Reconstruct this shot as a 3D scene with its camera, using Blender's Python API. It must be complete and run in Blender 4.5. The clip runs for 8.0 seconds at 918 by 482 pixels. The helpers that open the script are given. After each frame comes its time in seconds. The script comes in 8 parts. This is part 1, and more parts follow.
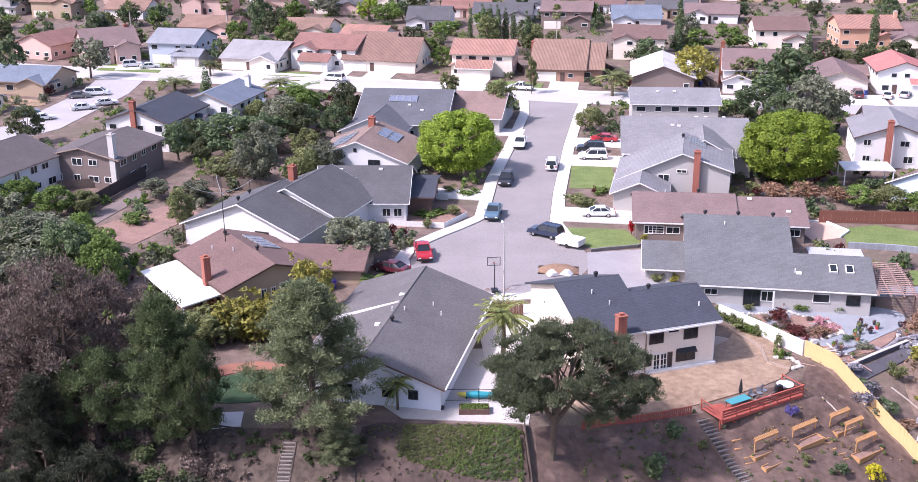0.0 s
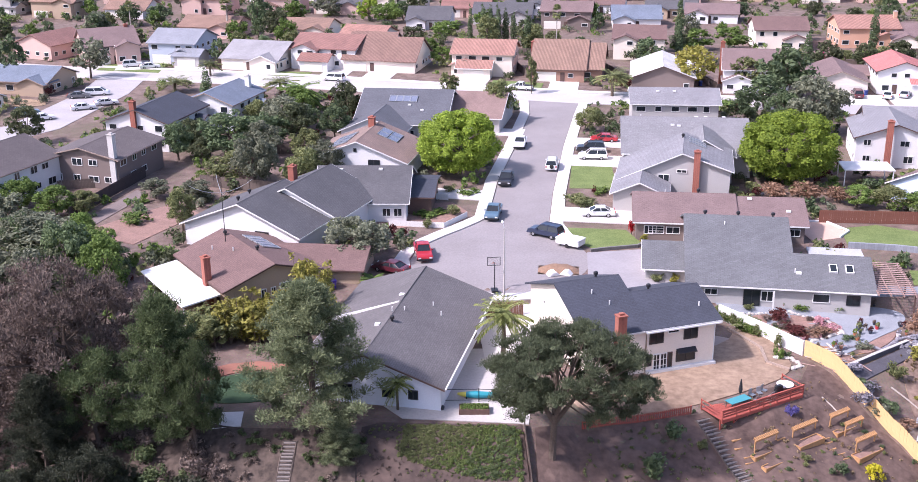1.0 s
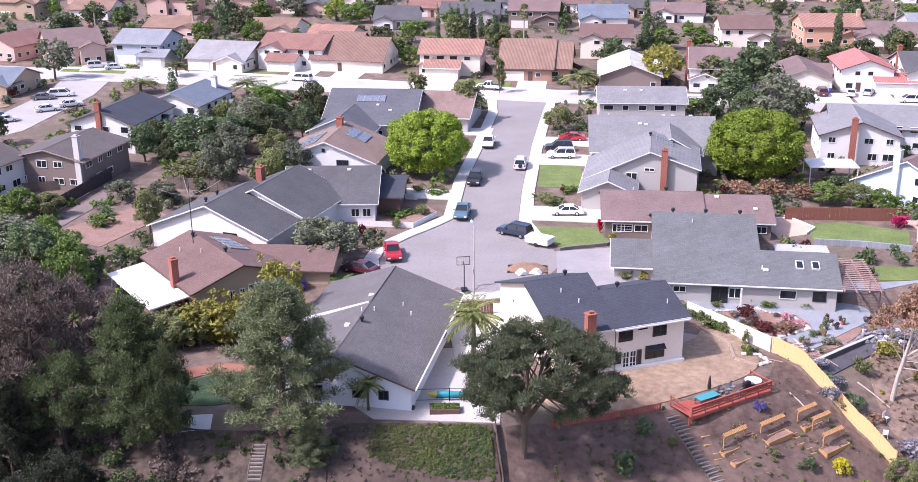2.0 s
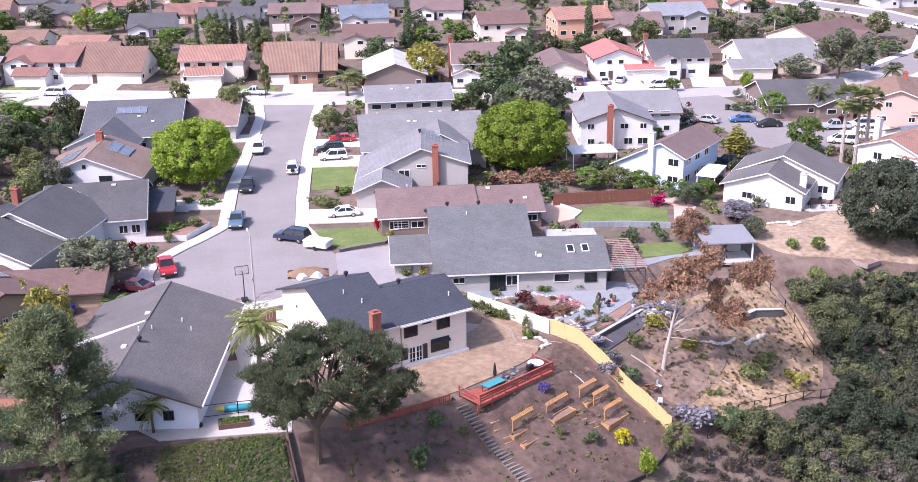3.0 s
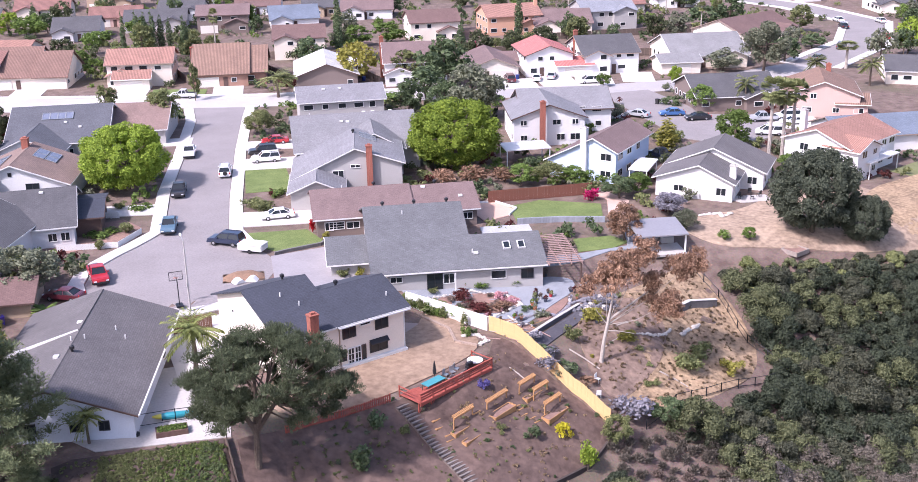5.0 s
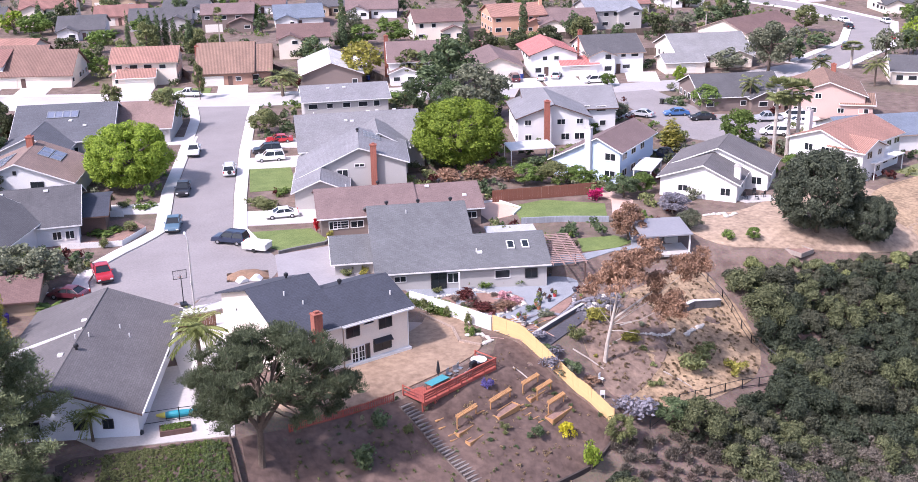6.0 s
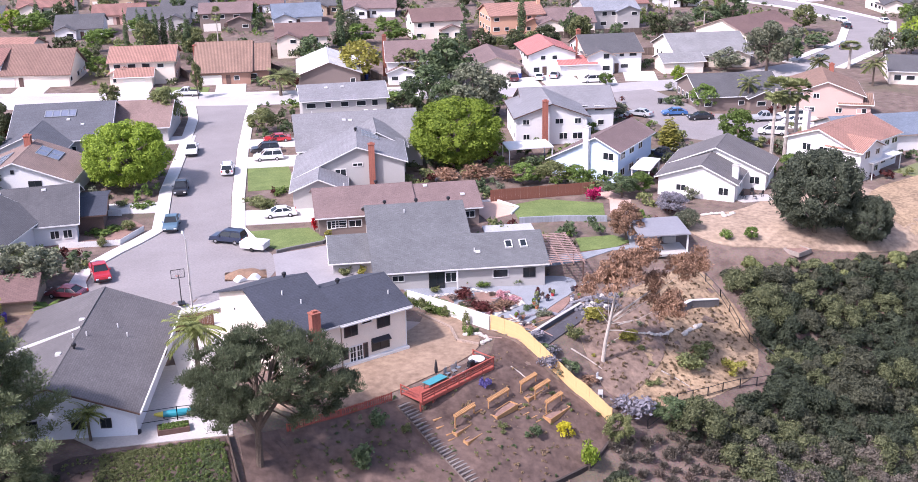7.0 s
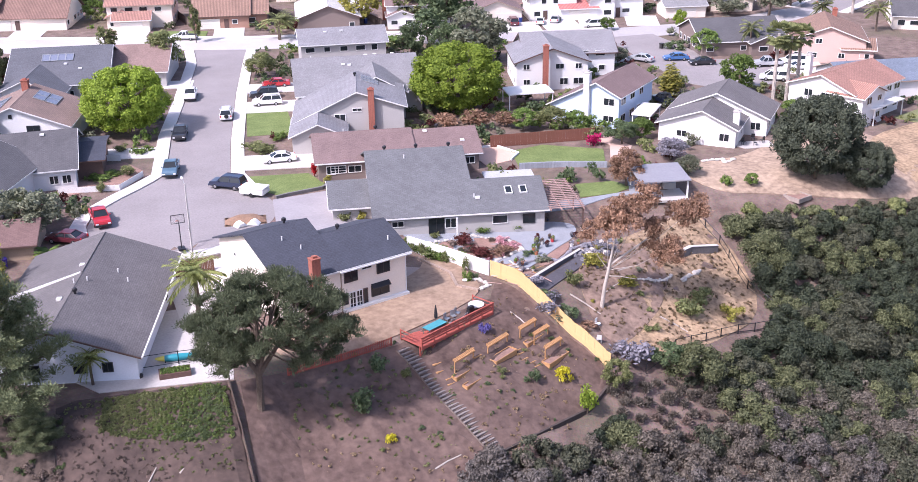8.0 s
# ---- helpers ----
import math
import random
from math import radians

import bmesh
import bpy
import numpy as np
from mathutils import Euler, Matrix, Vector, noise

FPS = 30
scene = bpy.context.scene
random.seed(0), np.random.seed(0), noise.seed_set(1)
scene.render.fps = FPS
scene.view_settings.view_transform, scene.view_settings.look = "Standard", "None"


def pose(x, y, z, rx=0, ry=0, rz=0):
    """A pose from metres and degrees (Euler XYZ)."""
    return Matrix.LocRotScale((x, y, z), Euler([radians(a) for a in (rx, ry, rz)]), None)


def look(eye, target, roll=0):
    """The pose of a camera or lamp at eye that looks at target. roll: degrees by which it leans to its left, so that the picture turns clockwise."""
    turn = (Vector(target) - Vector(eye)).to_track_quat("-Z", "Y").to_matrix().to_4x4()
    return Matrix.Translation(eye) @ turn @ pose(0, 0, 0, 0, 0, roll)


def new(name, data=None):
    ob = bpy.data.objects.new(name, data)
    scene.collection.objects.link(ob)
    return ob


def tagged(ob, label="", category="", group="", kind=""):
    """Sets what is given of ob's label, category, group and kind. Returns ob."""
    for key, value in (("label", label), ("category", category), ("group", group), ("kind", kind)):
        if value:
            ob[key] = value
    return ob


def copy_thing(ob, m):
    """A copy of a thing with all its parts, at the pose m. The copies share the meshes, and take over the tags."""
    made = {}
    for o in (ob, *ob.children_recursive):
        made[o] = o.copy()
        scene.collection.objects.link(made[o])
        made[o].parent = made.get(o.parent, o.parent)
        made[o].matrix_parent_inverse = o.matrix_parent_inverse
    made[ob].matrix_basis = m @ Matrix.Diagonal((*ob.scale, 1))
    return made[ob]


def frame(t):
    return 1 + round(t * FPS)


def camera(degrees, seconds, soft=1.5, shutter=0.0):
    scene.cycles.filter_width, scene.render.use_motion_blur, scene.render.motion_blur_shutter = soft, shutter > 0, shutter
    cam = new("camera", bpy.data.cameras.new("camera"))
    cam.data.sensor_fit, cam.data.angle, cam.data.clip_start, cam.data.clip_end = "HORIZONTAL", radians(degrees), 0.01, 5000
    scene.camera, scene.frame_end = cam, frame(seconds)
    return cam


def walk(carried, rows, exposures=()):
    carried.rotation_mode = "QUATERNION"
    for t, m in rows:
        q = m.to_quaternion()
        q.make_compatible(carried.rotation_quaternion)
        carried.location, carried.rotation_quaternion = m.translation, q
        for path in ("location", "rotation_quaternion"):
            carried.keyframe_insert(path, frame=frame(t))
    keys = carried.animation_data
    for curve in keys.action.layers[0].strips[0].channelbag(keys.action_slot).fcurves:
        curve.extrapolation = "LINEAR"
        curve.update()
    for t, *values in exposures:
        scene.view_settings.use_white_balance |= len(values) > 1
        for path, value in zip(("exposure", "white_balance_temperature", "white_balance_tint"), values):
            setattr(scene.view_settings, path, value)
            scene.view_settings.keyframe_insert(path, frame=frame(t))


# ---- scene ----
# ---- camera: hovers in one place, pans to the right, then tilts down ----
cam = camera(45.0, 8.0, 0.65)
walk(cam, [
    (0.0, pose(0, 0, 49, 70.499, 0.471, -0.167)),
    (1.2, pose(0, 0, 49, 70.499, 0.471, -0.167)),
    (1.5, pose(0, 0, 49, 70.497, 0.466, -0.279)),
    (1.9, pose(0, 0, 49, 70.478, 0.415, -1.323)),
    (2.3, pose(0, 0, 49, 70.436, 0.289, -3.895)),
    (2.5, pose(0, 0, 49, 70.439, 0.349, -6.032)),
    (2.7, pose(0, 0, 49, 70.455, 0.568, -9.472)),
    (3.0, pose(0, 0, 49, 70.407, 0.674, -14.031)),
    (3.1, pose(0, 0, 49, 70.401, 0.806, -15.541)),
    (3.2, pose(0, 0, 49, 70.392, 0.919, -16.831)),
    (3.3, pose(0, 0, 49, 70.387, 0.980, -17.531)),
    (3.5, pose(0, 0, 49, 70.385, 0.996, -17.715)),
    (4.0, pose(0, 0, 49, 70.343, 0.939, -17.793)),
    (4.5, pose(0, 0, 49, 70.306, 0.970, -17.753)),
    (6.0, pose(0, 0, 49, 70.260, 0.907, -17.391)),
    (6.5, pose(0, 0, 49, 70.244, 0.877, -17.383)),
    (7.0, pose(0, 0, 49, 70.227, 0.829, -17.470)),
    (7.1, pose(0, 0, 49, 69.727, 0.816, -17.479)),
    (7.2, pose(0, 0, 49, 68.420, 0.784, -17.501)),
    (7.3, pose(0, 0, 49, 67.475, 0.759, -17.517)),
    (7.5, pose(0, 0, 49, 67.447, 0.759, -17.517)),
    (8.0, pose(0, 0, 49, 67.426, 0.735, -17.449)),
], exposures=((0.0, 0.78, 6000, 25), (8.0, 0.78, 6000, 25)))

# ---- daylight: hazy sun from the side, high ----
SUN_FROM = Vector((-0.66, -0.26, 0.80)).normalized()
world = bpy.data.worlds.new("sky")
scene.world = world
world.use_nodes = True
sky = world.node_tree.nodes.new("ShaderNodeTexSky")
sky.sky_type, sky.sun_disc = "NISHITA", False
sky.sun_elevation = math.asin(SUN_FROM.z)
sky.sun_rotation = math.atan2(SUN_FROM.x, SUN_FROM.y)
sky.air_density, sky.dust_density = 1.0, 3.0
background = world.node_tree.nodes["Background"]
background.inputs["Strength"].default_value = 0.15
world.node_tree.links.new(sky.outputs["Color"], background.inputs["Color"])
sun_data = bpy.data.lights.new("sun", "SUN")
sun_data.energy, sun_data.angle, sun_data.color = 3.3, radians(3.0), (1.0, 0.95, 0.90)
sun = new("sun", sun_data)
sun.matrix_world = look((0, 0, 200), Vector((0, 0, 200)) - SUN_FROM)

# ---- materials ----
MATS = {}


def nodes_of(name):
    m = bpy.data.materials.new(name)
    m.use_nodes = True
    nt = m.node_tree
    return m, nt, nt.nodes["Principled BSDF"]


def scaled(c, k):
    return (min(1, c[0] * k), min(1, c[1] * k), min(1, c[2] * k), 1)


def surface(name, color, rough=0.85, grain=6.0, patch=0.35, spread=0.18, bump=0.25, metal=0.0, other=None, rows=None, ribs=None, rowdark=0.75):
    """A weathered surface: fine grain and broad patches in its colour, fine relief, and shingle courses or tile ribs."""
    if name in MATS:
        return MATS[name]
    m, nt, p = nodes_of(name)
    link = nt.links.new
    co = nt.nodes.new("ShaderNodeTexCoord")
    n1, n2 = nt.nodes.new("ShaderNodeTexNoise"), nt.nodes.new("ShaderNodeTexNoise")
    n1.inputs["Scale"].default_value, n1.inputs["Detail"].default_value = grain, 4
    n2.inputs["Scale"].default_value, n2.inputs["Detail"].default_value = patch, 5
    n2.inputs["Roughness"].default_value = 0.65
    for n in (n1, n2):
        link(co.outputs["Object"], n.inputs["Vector"])
    add = nt.nodes.new("ShaderNodeMath")
    add.operation = "ADD"
    link(n1.outputs["Fac"], add.inputs[0])
    link(n2.outputs["Fac"], add.inputs[1])
    ramp = nt.nodes.new("ShaderNodeValToRGB")
    ramp.color_ramp.elements[0].position, ramp.color_ramp.elements[1].position = 0.32, 0.68
    ramp.color_ramp.elements[0].color = scaled(color, 1 - spread)
    ramp.color_ramp.elements[1].color = scaled(other or color, 1 + spread)
    half = nt.nodes.new("ShaderNodeMath")
    half.operation = "MULTIPLY"
    half.inputs[1].default_value = 0.5
    link(add.outputs[0], half.inputs[0])
    link(half.outputs[0], ramp.inputs["Fac"])
    out, height = ramp.outputs["Color"], add.outputs[0]
    if rows:
        br = nt.nodes.new("ShaderNodeTexBrick")
        br.inputs["Scale"].default_value = 1.0
        br.inputs["Brick Width"].default_value, br.inputs["Row Height"].default_value = rows
        br.inputs["Mortar Size"].default_value = rows[1] * 0.1
        br.inputs["Color1"].default_value = (1, 1, 1, 1)
        br.inputs["Color2"].default_value = (rowdark, rowdark, rowdark, 1)
        br.inputs["Mortar"].default_value = (0.7, 0.7, 0.7, 1)
        link(co.outputs["Object"], br.inputs["Vector"])
        mul = nt.nodes.new("ShaderNodeMix")
        mul.data_type, mul.blend_type = "RGBA", "MULTIPLY"
        mul.inputs[0].default_value = 1.0
        link(out, mul.inputs[6])
        link(br.outputs["Color"], mul.inputs[7])
        out = mul.outputs[2]
    if ribs:
        wv = nt.nodes.new("ShaderNodeTexWave")
        wv.wave_type, wv.bands_direction = "BANDS", "X"
        wv.inputs["Scale"].default_value, wv.inputs["Distortion"].default_value = ribs, 0.6
        link(co.outputs["Object"], wv.inputs["Vector"])
        mul = nt.nodes.new("ShaderNodeMix")
        mul.data_type, mul.blend_type = "RGBA", "MULTIPLY"
        mul.inputs[0].default_value = 0.45
        link(out, mul.inputs[6])
        link(wv.outputs["Color"], mul.inputs[7])
        out, height = mul.outputs[2], wv.outputs["Fac"]
    link(out, p.inputs["Base Color"])
    p.inputs["Roughness"].default_value, p.inputs["Metallic"].default_value = rough, metal
    if bump:
        b = nt.nodes.new("ShaderNodeBump")
        b.inputs["Strength"].default_value, b.inputs["Distance"].default_value = bump, 0.04
        link(height, b.inputs["Height"])
        link(b.outputs["Normal"], p.inputs["Normal"])
    MATS[name] = m
    return m


def foliage(name, dark, light, patch=0.5):
    """Leaves: each clump its own green, lighter where light comes through them."""
    if name in MATS:
        return MATS[name]
    m, nt, p = nodes_of(name)
    link = nt.links.new
    geo, info = nt.nodes.new("ShaderNodeNewGeometry"), nt.nodes.new("ShaderNodeObjectInfo")
    co = nt.nodes.new("ShaderNodeTexCoord")
    n = nt.nodes.new("ShaderNodeTexNoise")
    n.inputs["Scale"].default_value = patch
    link(co.outputs["Object"], n.inputs["Vector"])
    a = nt.nodes.new("ShaderNodeMath")
    a.operation = "MULTIPLY_ADD"
    a.inputs[1].default_value = 0.55
    link(geo.outputs["Random Per Island"], a.inputs[0])
    s = nt.nodes.new("ShaderNodeMath")
    s.operation = "MULTIPLY"
    s.inputs[1].default_value = 0.5
    link(n.outputs["Fac"], s.inputs[0])
    link(s.outputs[0], a.inputs[2])
    r = nt.nodes.new("ShaderNodeValToRGB")
    r.color_ramp.elements[0].position, r.color_ramp.elements[1].position = 0.15, 0.85
    r.color_ramp.elements[0].color, r.color_ramp.elements[1].color = (*dark, 1), (*light, 1)
    link(a.outputs[0], r.inputs["Fac"])
    hue = nt.nodes.new("ShaderNodeHueSaturation")
    val = nt.nodes.new("ShaderNodeMapRange")
    val.inputs["To Min"].default_value, val.inputs["To Max"].default_value = 0.8, 1.2
    link(info.outputs["Random"], val.inputs["Value"])
    link(val.outputs[0], hue.inputs["Value"])
    link(r.outputs["Color"], hue.inputs["Color"])
    link(hue.outputs["Color"], p.inputs["Base Color"])
    p.inputs["Roughness"].default_value = 0.65
    p.inputs["Specular IOR Level"].default_value = 0.25
    tr = nt.nodes.new("ShaderNodeBsdfTranslucent")
    link(hue.outputs["Color"], tr.inputs["Color"])
    mix = nt.nodes.new("ShaderNodeMixShader")
    mix.inputs[0].default_value = 0.3
    link(p.outputs[0], mix.inputs[1])
    link(tr.outputs[0], mix.inputs[2])
    link(mix.outputs[0], nt.nodes["Material Output"].inputs["Surface"])
    MATS[name] = m
    return m


def paint(name, color, rough=0.3, metal=0.0, coat=0.0):
    if name in MATS:
        return MATS[name]
    m, nt, p = nodes_of(name)
    co, n = nt.nodes.new("ShaderNodeTexCoord"), nt.nodes.new("ShaderNodeTexNoise")
    n.inputs["Scale"].default_value, n.inputs["Detail"].default_value = 2.5, 4
    nt.links.new(co.outputs["Object"], n.inputs["Vector"])
    r = nt.nodes.new("ShaderNodeValToRGB")
    r.color_ramp.elements[0].color, r.color_ramp.elements[1].color = scaled(color, 0.9), scaled(color, 1.08)
    nt.links.new(n.outputs["Fac"], r.inputs["Fac"])
    nt.links.new(r.outputs["Color"], p.inputs["Base Color"])
    p.inputs["Roughness"].default_value, p.inputs["Metallic"].default_value = rough, metal
    p.inputs["Coat Weight"].default_value = coat
    MATS[name] = m
    return m


def ground_blend():
    """Bare lots: dusty soil, mulch and thin dry grass in broad patches."""
    m, nt, p = nodes_of("bare_soil")
    link = nt.links.new
    co = nt.nodes.new("ShaderNodeTexCoord")
    def noise_at(scale, detail):
        n = nt.nodes.new("ShaderNodeTexNoise")
        n.inputs["Scale"].default_value, n.inputs["Detail"].default_value = scale, detail
        n.inputs["Roughness"].default_value = 0.65
        link(co.outputs["Object"], n.inputs["Vector"])
        return n
    big, mid, fine = noise_at(0.06, 6), noise_at(0.5, 6), noise_at(5, 5)
    r1, r2 = nt.nodes.new("ShaderNodeValToRGB"), nt.nodes.new("ShaderNodeValToRGB")
    e = r1.color_ramp.elements
    e[0].position, e[0].color = 0.36, (0.115, 0.072, 0.056, 1)
    e[1].position, e[1].color = 0.62, (0.21, 0.140, 0.110, 1)
    mix = nt.nodes.new("ShaderNodeMix")
    mix.data_type = "RGBA"
    link(mid.outputs["Fac"], r1.inputs["Fac"])
    r2.color_ramp.elements[0].position, r2.color_ramp.elements[1].position = 0.52, 0.64
    link(big.outputs["Fac"], r2.inputs["Fac"])
    link(r2.outputs["Color"], mix.inputs[0])
    link(r1.outputs["Color"], mix.inputs[6])
    mix.inputs[7].default_value = (0.13, 0.10, 0.062, 1)
    mul = nt.nodes.new("ShaderNodeMix")
    mul.data_type, mul.blend_type = "RGBA", "OVERLAY"
    mul.inputs[0].default_value = 0.6
    link(mix.outputs[2], mul.inputs[6])
    link(fine.outputs["Color"], mul.inputs[7])
    sat = nt.nodes.new("ShaderNodeHueSaturation")
    sat.inputs["Saturation"].default_value = 0.85
    link(mul.outputs[2], sat.inputs["Color"])
    link(sat.outputs["Color"], p.inputs["Base Color"])
    p.inputs["Roughness"].default_value = 0.95
    b = nt.nodes.new("ShaderNodeBump")
    b.inputs["Strength"].default_value, b.inputs["Distance"].default_value = 0.6, 0.15
    link(fine.outputs["Fac"], b.inputs["Height"])
    link(b.outputs["Normal"], p.inputs["Normal"])
    return m


SOIL = ground_blend()
ASPHALT = surface("asphalt", (0.255, 0.23, 0.23), 0.9, 4, 0.12, 0.2, 0.2)
CONCRETE = surface("concrete", (0.46, 0.43, 0.41), 0.9, 4, 0.3, 0.14, 0.15)
PALE_CONCRETE = surface("pale_concrete", (0.58, 0.55, 0.53), 0.9, 4, 0.3, 0.1, 0.15)
LAWN = surface("lawn", (0.10, 0.15, 0.035), 0.95, 7, 0.3, 0.3, 0.6, other=(0.15, 0.19, 0.06))
TURF = surface("green_turf", (0.03, 0.062, 0.026), 0.95, 6, 0.5, 0.15, 0.3)
# bare soil with tree shade and lens vignette put into its dark colour
CONIFER_SHADE = surface("leaf_litter", (0.035, 0.025, 0.02), 0.95, 2.0, 0.4, 0.4, 0.8, other=(0.085, 0.062, 0.05))
DUST = surface("graded_dust", (0.22, 0.145, 0.10), 0.95, 1.5, 0.2, 0.2, 0.12, other=(0.33, 0.235, 0.165))
SLOPE_SOIL = surface("slope_soil", (0.078, 0.047, 0.039), 0.95, 1.4, 0.22, 0.3, 0.5, other=(0.135, 0.09, 0.074))
# slope soil made darker: shadow and vignette are put into the colour
BANK_SHADE_SOIL = surface("bank_shade_soil", (0.048, 0.032, 0.027), 0.95, 1.6, 0.3, 0.3, 0.5, other=(0.088, 0.06, 0.05))
MAUVE_SOIL = surface("mauve_soil", (0.13, 0.085, 0.07), 0.95, 1.8, 0.35, 0.3, 0.6, other=(0.25, 0.175, 0.135))
STRAW = surface("dry_grass", (0.16, 0.105, 0.068), 0.95, 2.2, 0.25, 0.35, 0.7, other=(0.36, 0.255, 0.16))
GRAVEL = surface("blue_gravel", (0.25, 0.265, 0.295), 0.95, 12, 0.4, 0.25, 0.6)
PINKBED = surface("reddish_mulch", (0.26, 0.16, 0.13), 0.95, 5, 0.5, 0.3, 0.6)
WHITE = surface("white_paint", (0.72, 0.71, 0.70), 0.6, 5, 0.4, 0.05, 0.08)
GLASS = paint("dark_window_glass", (0.02, 0.025, 0.03), 0.08)
DARK = paint("dark_metal", (0.03, 0.03, 0.035), 0.45, 0.3)
STEEL = paint("galvanised_steel", (0.45, 0.46, 0.47), 0.4, 0.7)
BRICK = surface("red_brick", (0.37, 0.13, 0.092), 0.9, 6, 0.6, 0.18, 0.3, rows=(0.22, 0.075))
BARK = surface("bark", (0.12, 0.09, 0.07), 0.95, 6, 0.8, 0.3, 0.8)
PALE_BARK = surface("pale_bark", (0.42, 0.37, 0.33), 0.9, 5, 0.8, 0.25, 0.5)
NEW_WOOD = surface("new_cedar", (0.66, 0.44, 0.21), 0.8, 5, 0.8, 0.15, 0.2)
TRELLIS_WOOD = surface("orange_cedar", (0.43, 0.235, 0.105), 0.8, 5, 0.8, 0.2, 0.2)
REDWOOD = surface("red_stained_wood", (0.37, 0.088, 0.064), 0.75, 5, 0.8, 0.2, 0.2)
OLD_WOOD = surface("weathered_wood", (0.13, 0.10, 0.085), 0.9, 5, 0.8, 0.25, 0.3)
RUST_FENCE = surface("brown_stained_fence", (0.19, 0.075, 0.05), 0.85, 5, 0.6, 0.2, 0.2)
CLEAR = paint("clear_acrylic", (0.9, 0.9, 0.9), 0.05)
CLEAR.node_tree.nodes["Principled BSDF"].inputs["Transmission Weight"].default_value = 1.0
# panel glass with the sky's reflection put in as a pale blue colour
SOLAR = paint("sky_toned_solar", (0.17, 0.19, 0.25), 0.2)


def roof_mat(name, c, tile=False):
    if tile:
        return surface(name + "_tiles", c, 0.85, 3, 0.3, 0.25, 0.7, ribs=1.0)
    return surface(name + "_shingles", c, 0.9, 5, 0.25, 0.24, 0.3, rows=(0.5, 0.2), rowdark=0.86)


def stucco(name, c):
    return surface(name + "_stucco", c, 0.9, 8, 0.25, 0.06, 0.2)


# ---- mesh helpers ----
class Geo:
    """Collects boxes, prisms and tubes into one mesh."""

    def __init__(self):
        self.v, self.f = [], []

    def add(self, verts, faces):
        k = len(self.v)
        self.v += [tuple(p) for p in verts]
        self.f += [tuple(i + k for i in f) for f in faces]
        return self

    def box(self, cx, cy, cz, sx, sy, sz, m=None):
        vs = [Vector((cx + a * sx / 2, cy + b * sy / 2, cz + c * sz / 2)) for c in (-1, 1) for a, b in ((-1, -1), (1, -1), (1, 1), (-1, 1))]
        if m is not None:
            vs = [m @ p for p in vs]
        return self.add(vs, [(3, 2, 1, 0), (4, 5, 6, 7), (0, 1, 5, 4), (1, 2, 6, 5), (2, 3, 7, 6), (3, 0, 4, 7)])

    def prism(self, poly, a, b, axis="x"):
        """A polygon given in the two other axes, drawn out along axis from a to b."""
        n = len(poly)
        put = {"x": lambda p, s: (s, p[0], p[1]), "y": lambda p, s: (p[0], s, p[1]), "z": lambda p, s: (p[0], p[1], s)}[axis]
        vs = [put(p, a) for p in poly] + [put(p, b) for p in poly]
        fs = [tuple(range(n))[::-1], tuple(range(n, 2 * n))] + [(i, (i + 1) % n, n + (i + 1) % n, n + i) for i in range(n)]
        return self.add(vs, fs)

    def tube(self, pts, radii, n=7):
        """A tapered limb through pts."""
        vs, fs = [], []
        for i, p in enumerate(pts):
            p = Vector(p)
            d = Vector(pts[min(i + 1, len(pts) - 1)]) - Vector(pts[max(i - 1, 0)])
            q = d.to_track_quat("Z", "Y")
            for k in range(n):
                a = 2 * math.pi * k / n
                vs.append(p + q @ Vector((math.cos(a) * radii[i], math.sin(a) * radii[i], 0)))
        for i in range(len(pts) - 1):
            for k in range(n):
                fs.append((i * n + k, i * n + (k + 1) % n, (i + 1) * n + (k + 1) % n, (i + 1) * n + k))
        fs.append(tuple(range(n))[::-1])
        fs.append(tuple(range((len(pts) - 1) * n, len(pts) * n)))
        return self.add(vs, fs)

    def mesh(self, name, mat):
        me = bpy.data.meshes.new(name)
        me.from_pydata(self.v, [], self.f)
        bm = bmesh.new()
        bm.from_mesh(me)
        bmesh.ops.recalc_face_normals(bm, faces=bm.faces)
        bm.to_mesh(me)
        bm.free()
        me.materials.append(mat)
        return me


def soft_edges(me, width=0.03, segments=2):
    bm = bmesh.new()
    bm.from_mesh(me)
    sharp = [e for e in bm.edges if len(e.link_faces) == 2 and e.calc_face_angle(0) > 0.5]
    bmesh.ops.bevel(bm, geom=sharp, offset=width, segments=segments, affect="EDGES", clamp_overlap=True)
    bm.to_mesh(me)
    bm.free()
    return me


def part(name, geo, mat, parent, label="", m=None):
    """One mesh object under a thing or part; geo is a Geo or a mesh, m its pose in the parent."""
    me = geo.mesh(name, mat) if isinstance(geo, Geo) else geo
    ob = new(name, me)
    ob.parent = parent
    if m is not None:
        ob.matrix_basis = m
    if label:
        tagged(ob, label)
    return ob


def thing(name, m, label, category, group="", kind="", data=None):
    ob = new(name, data)
    ob.matrix_basis = m
    if data is None:
        ob.empty_display_size = 0.3
    return tagged(ob, label, category, group, kind)


def setting(name, geo, mat, label="", category=""):
    return tagged(new(name, geo.mesh(name, mat) if isinstance(geo, Geo) else geo), label, category, "", "structure")


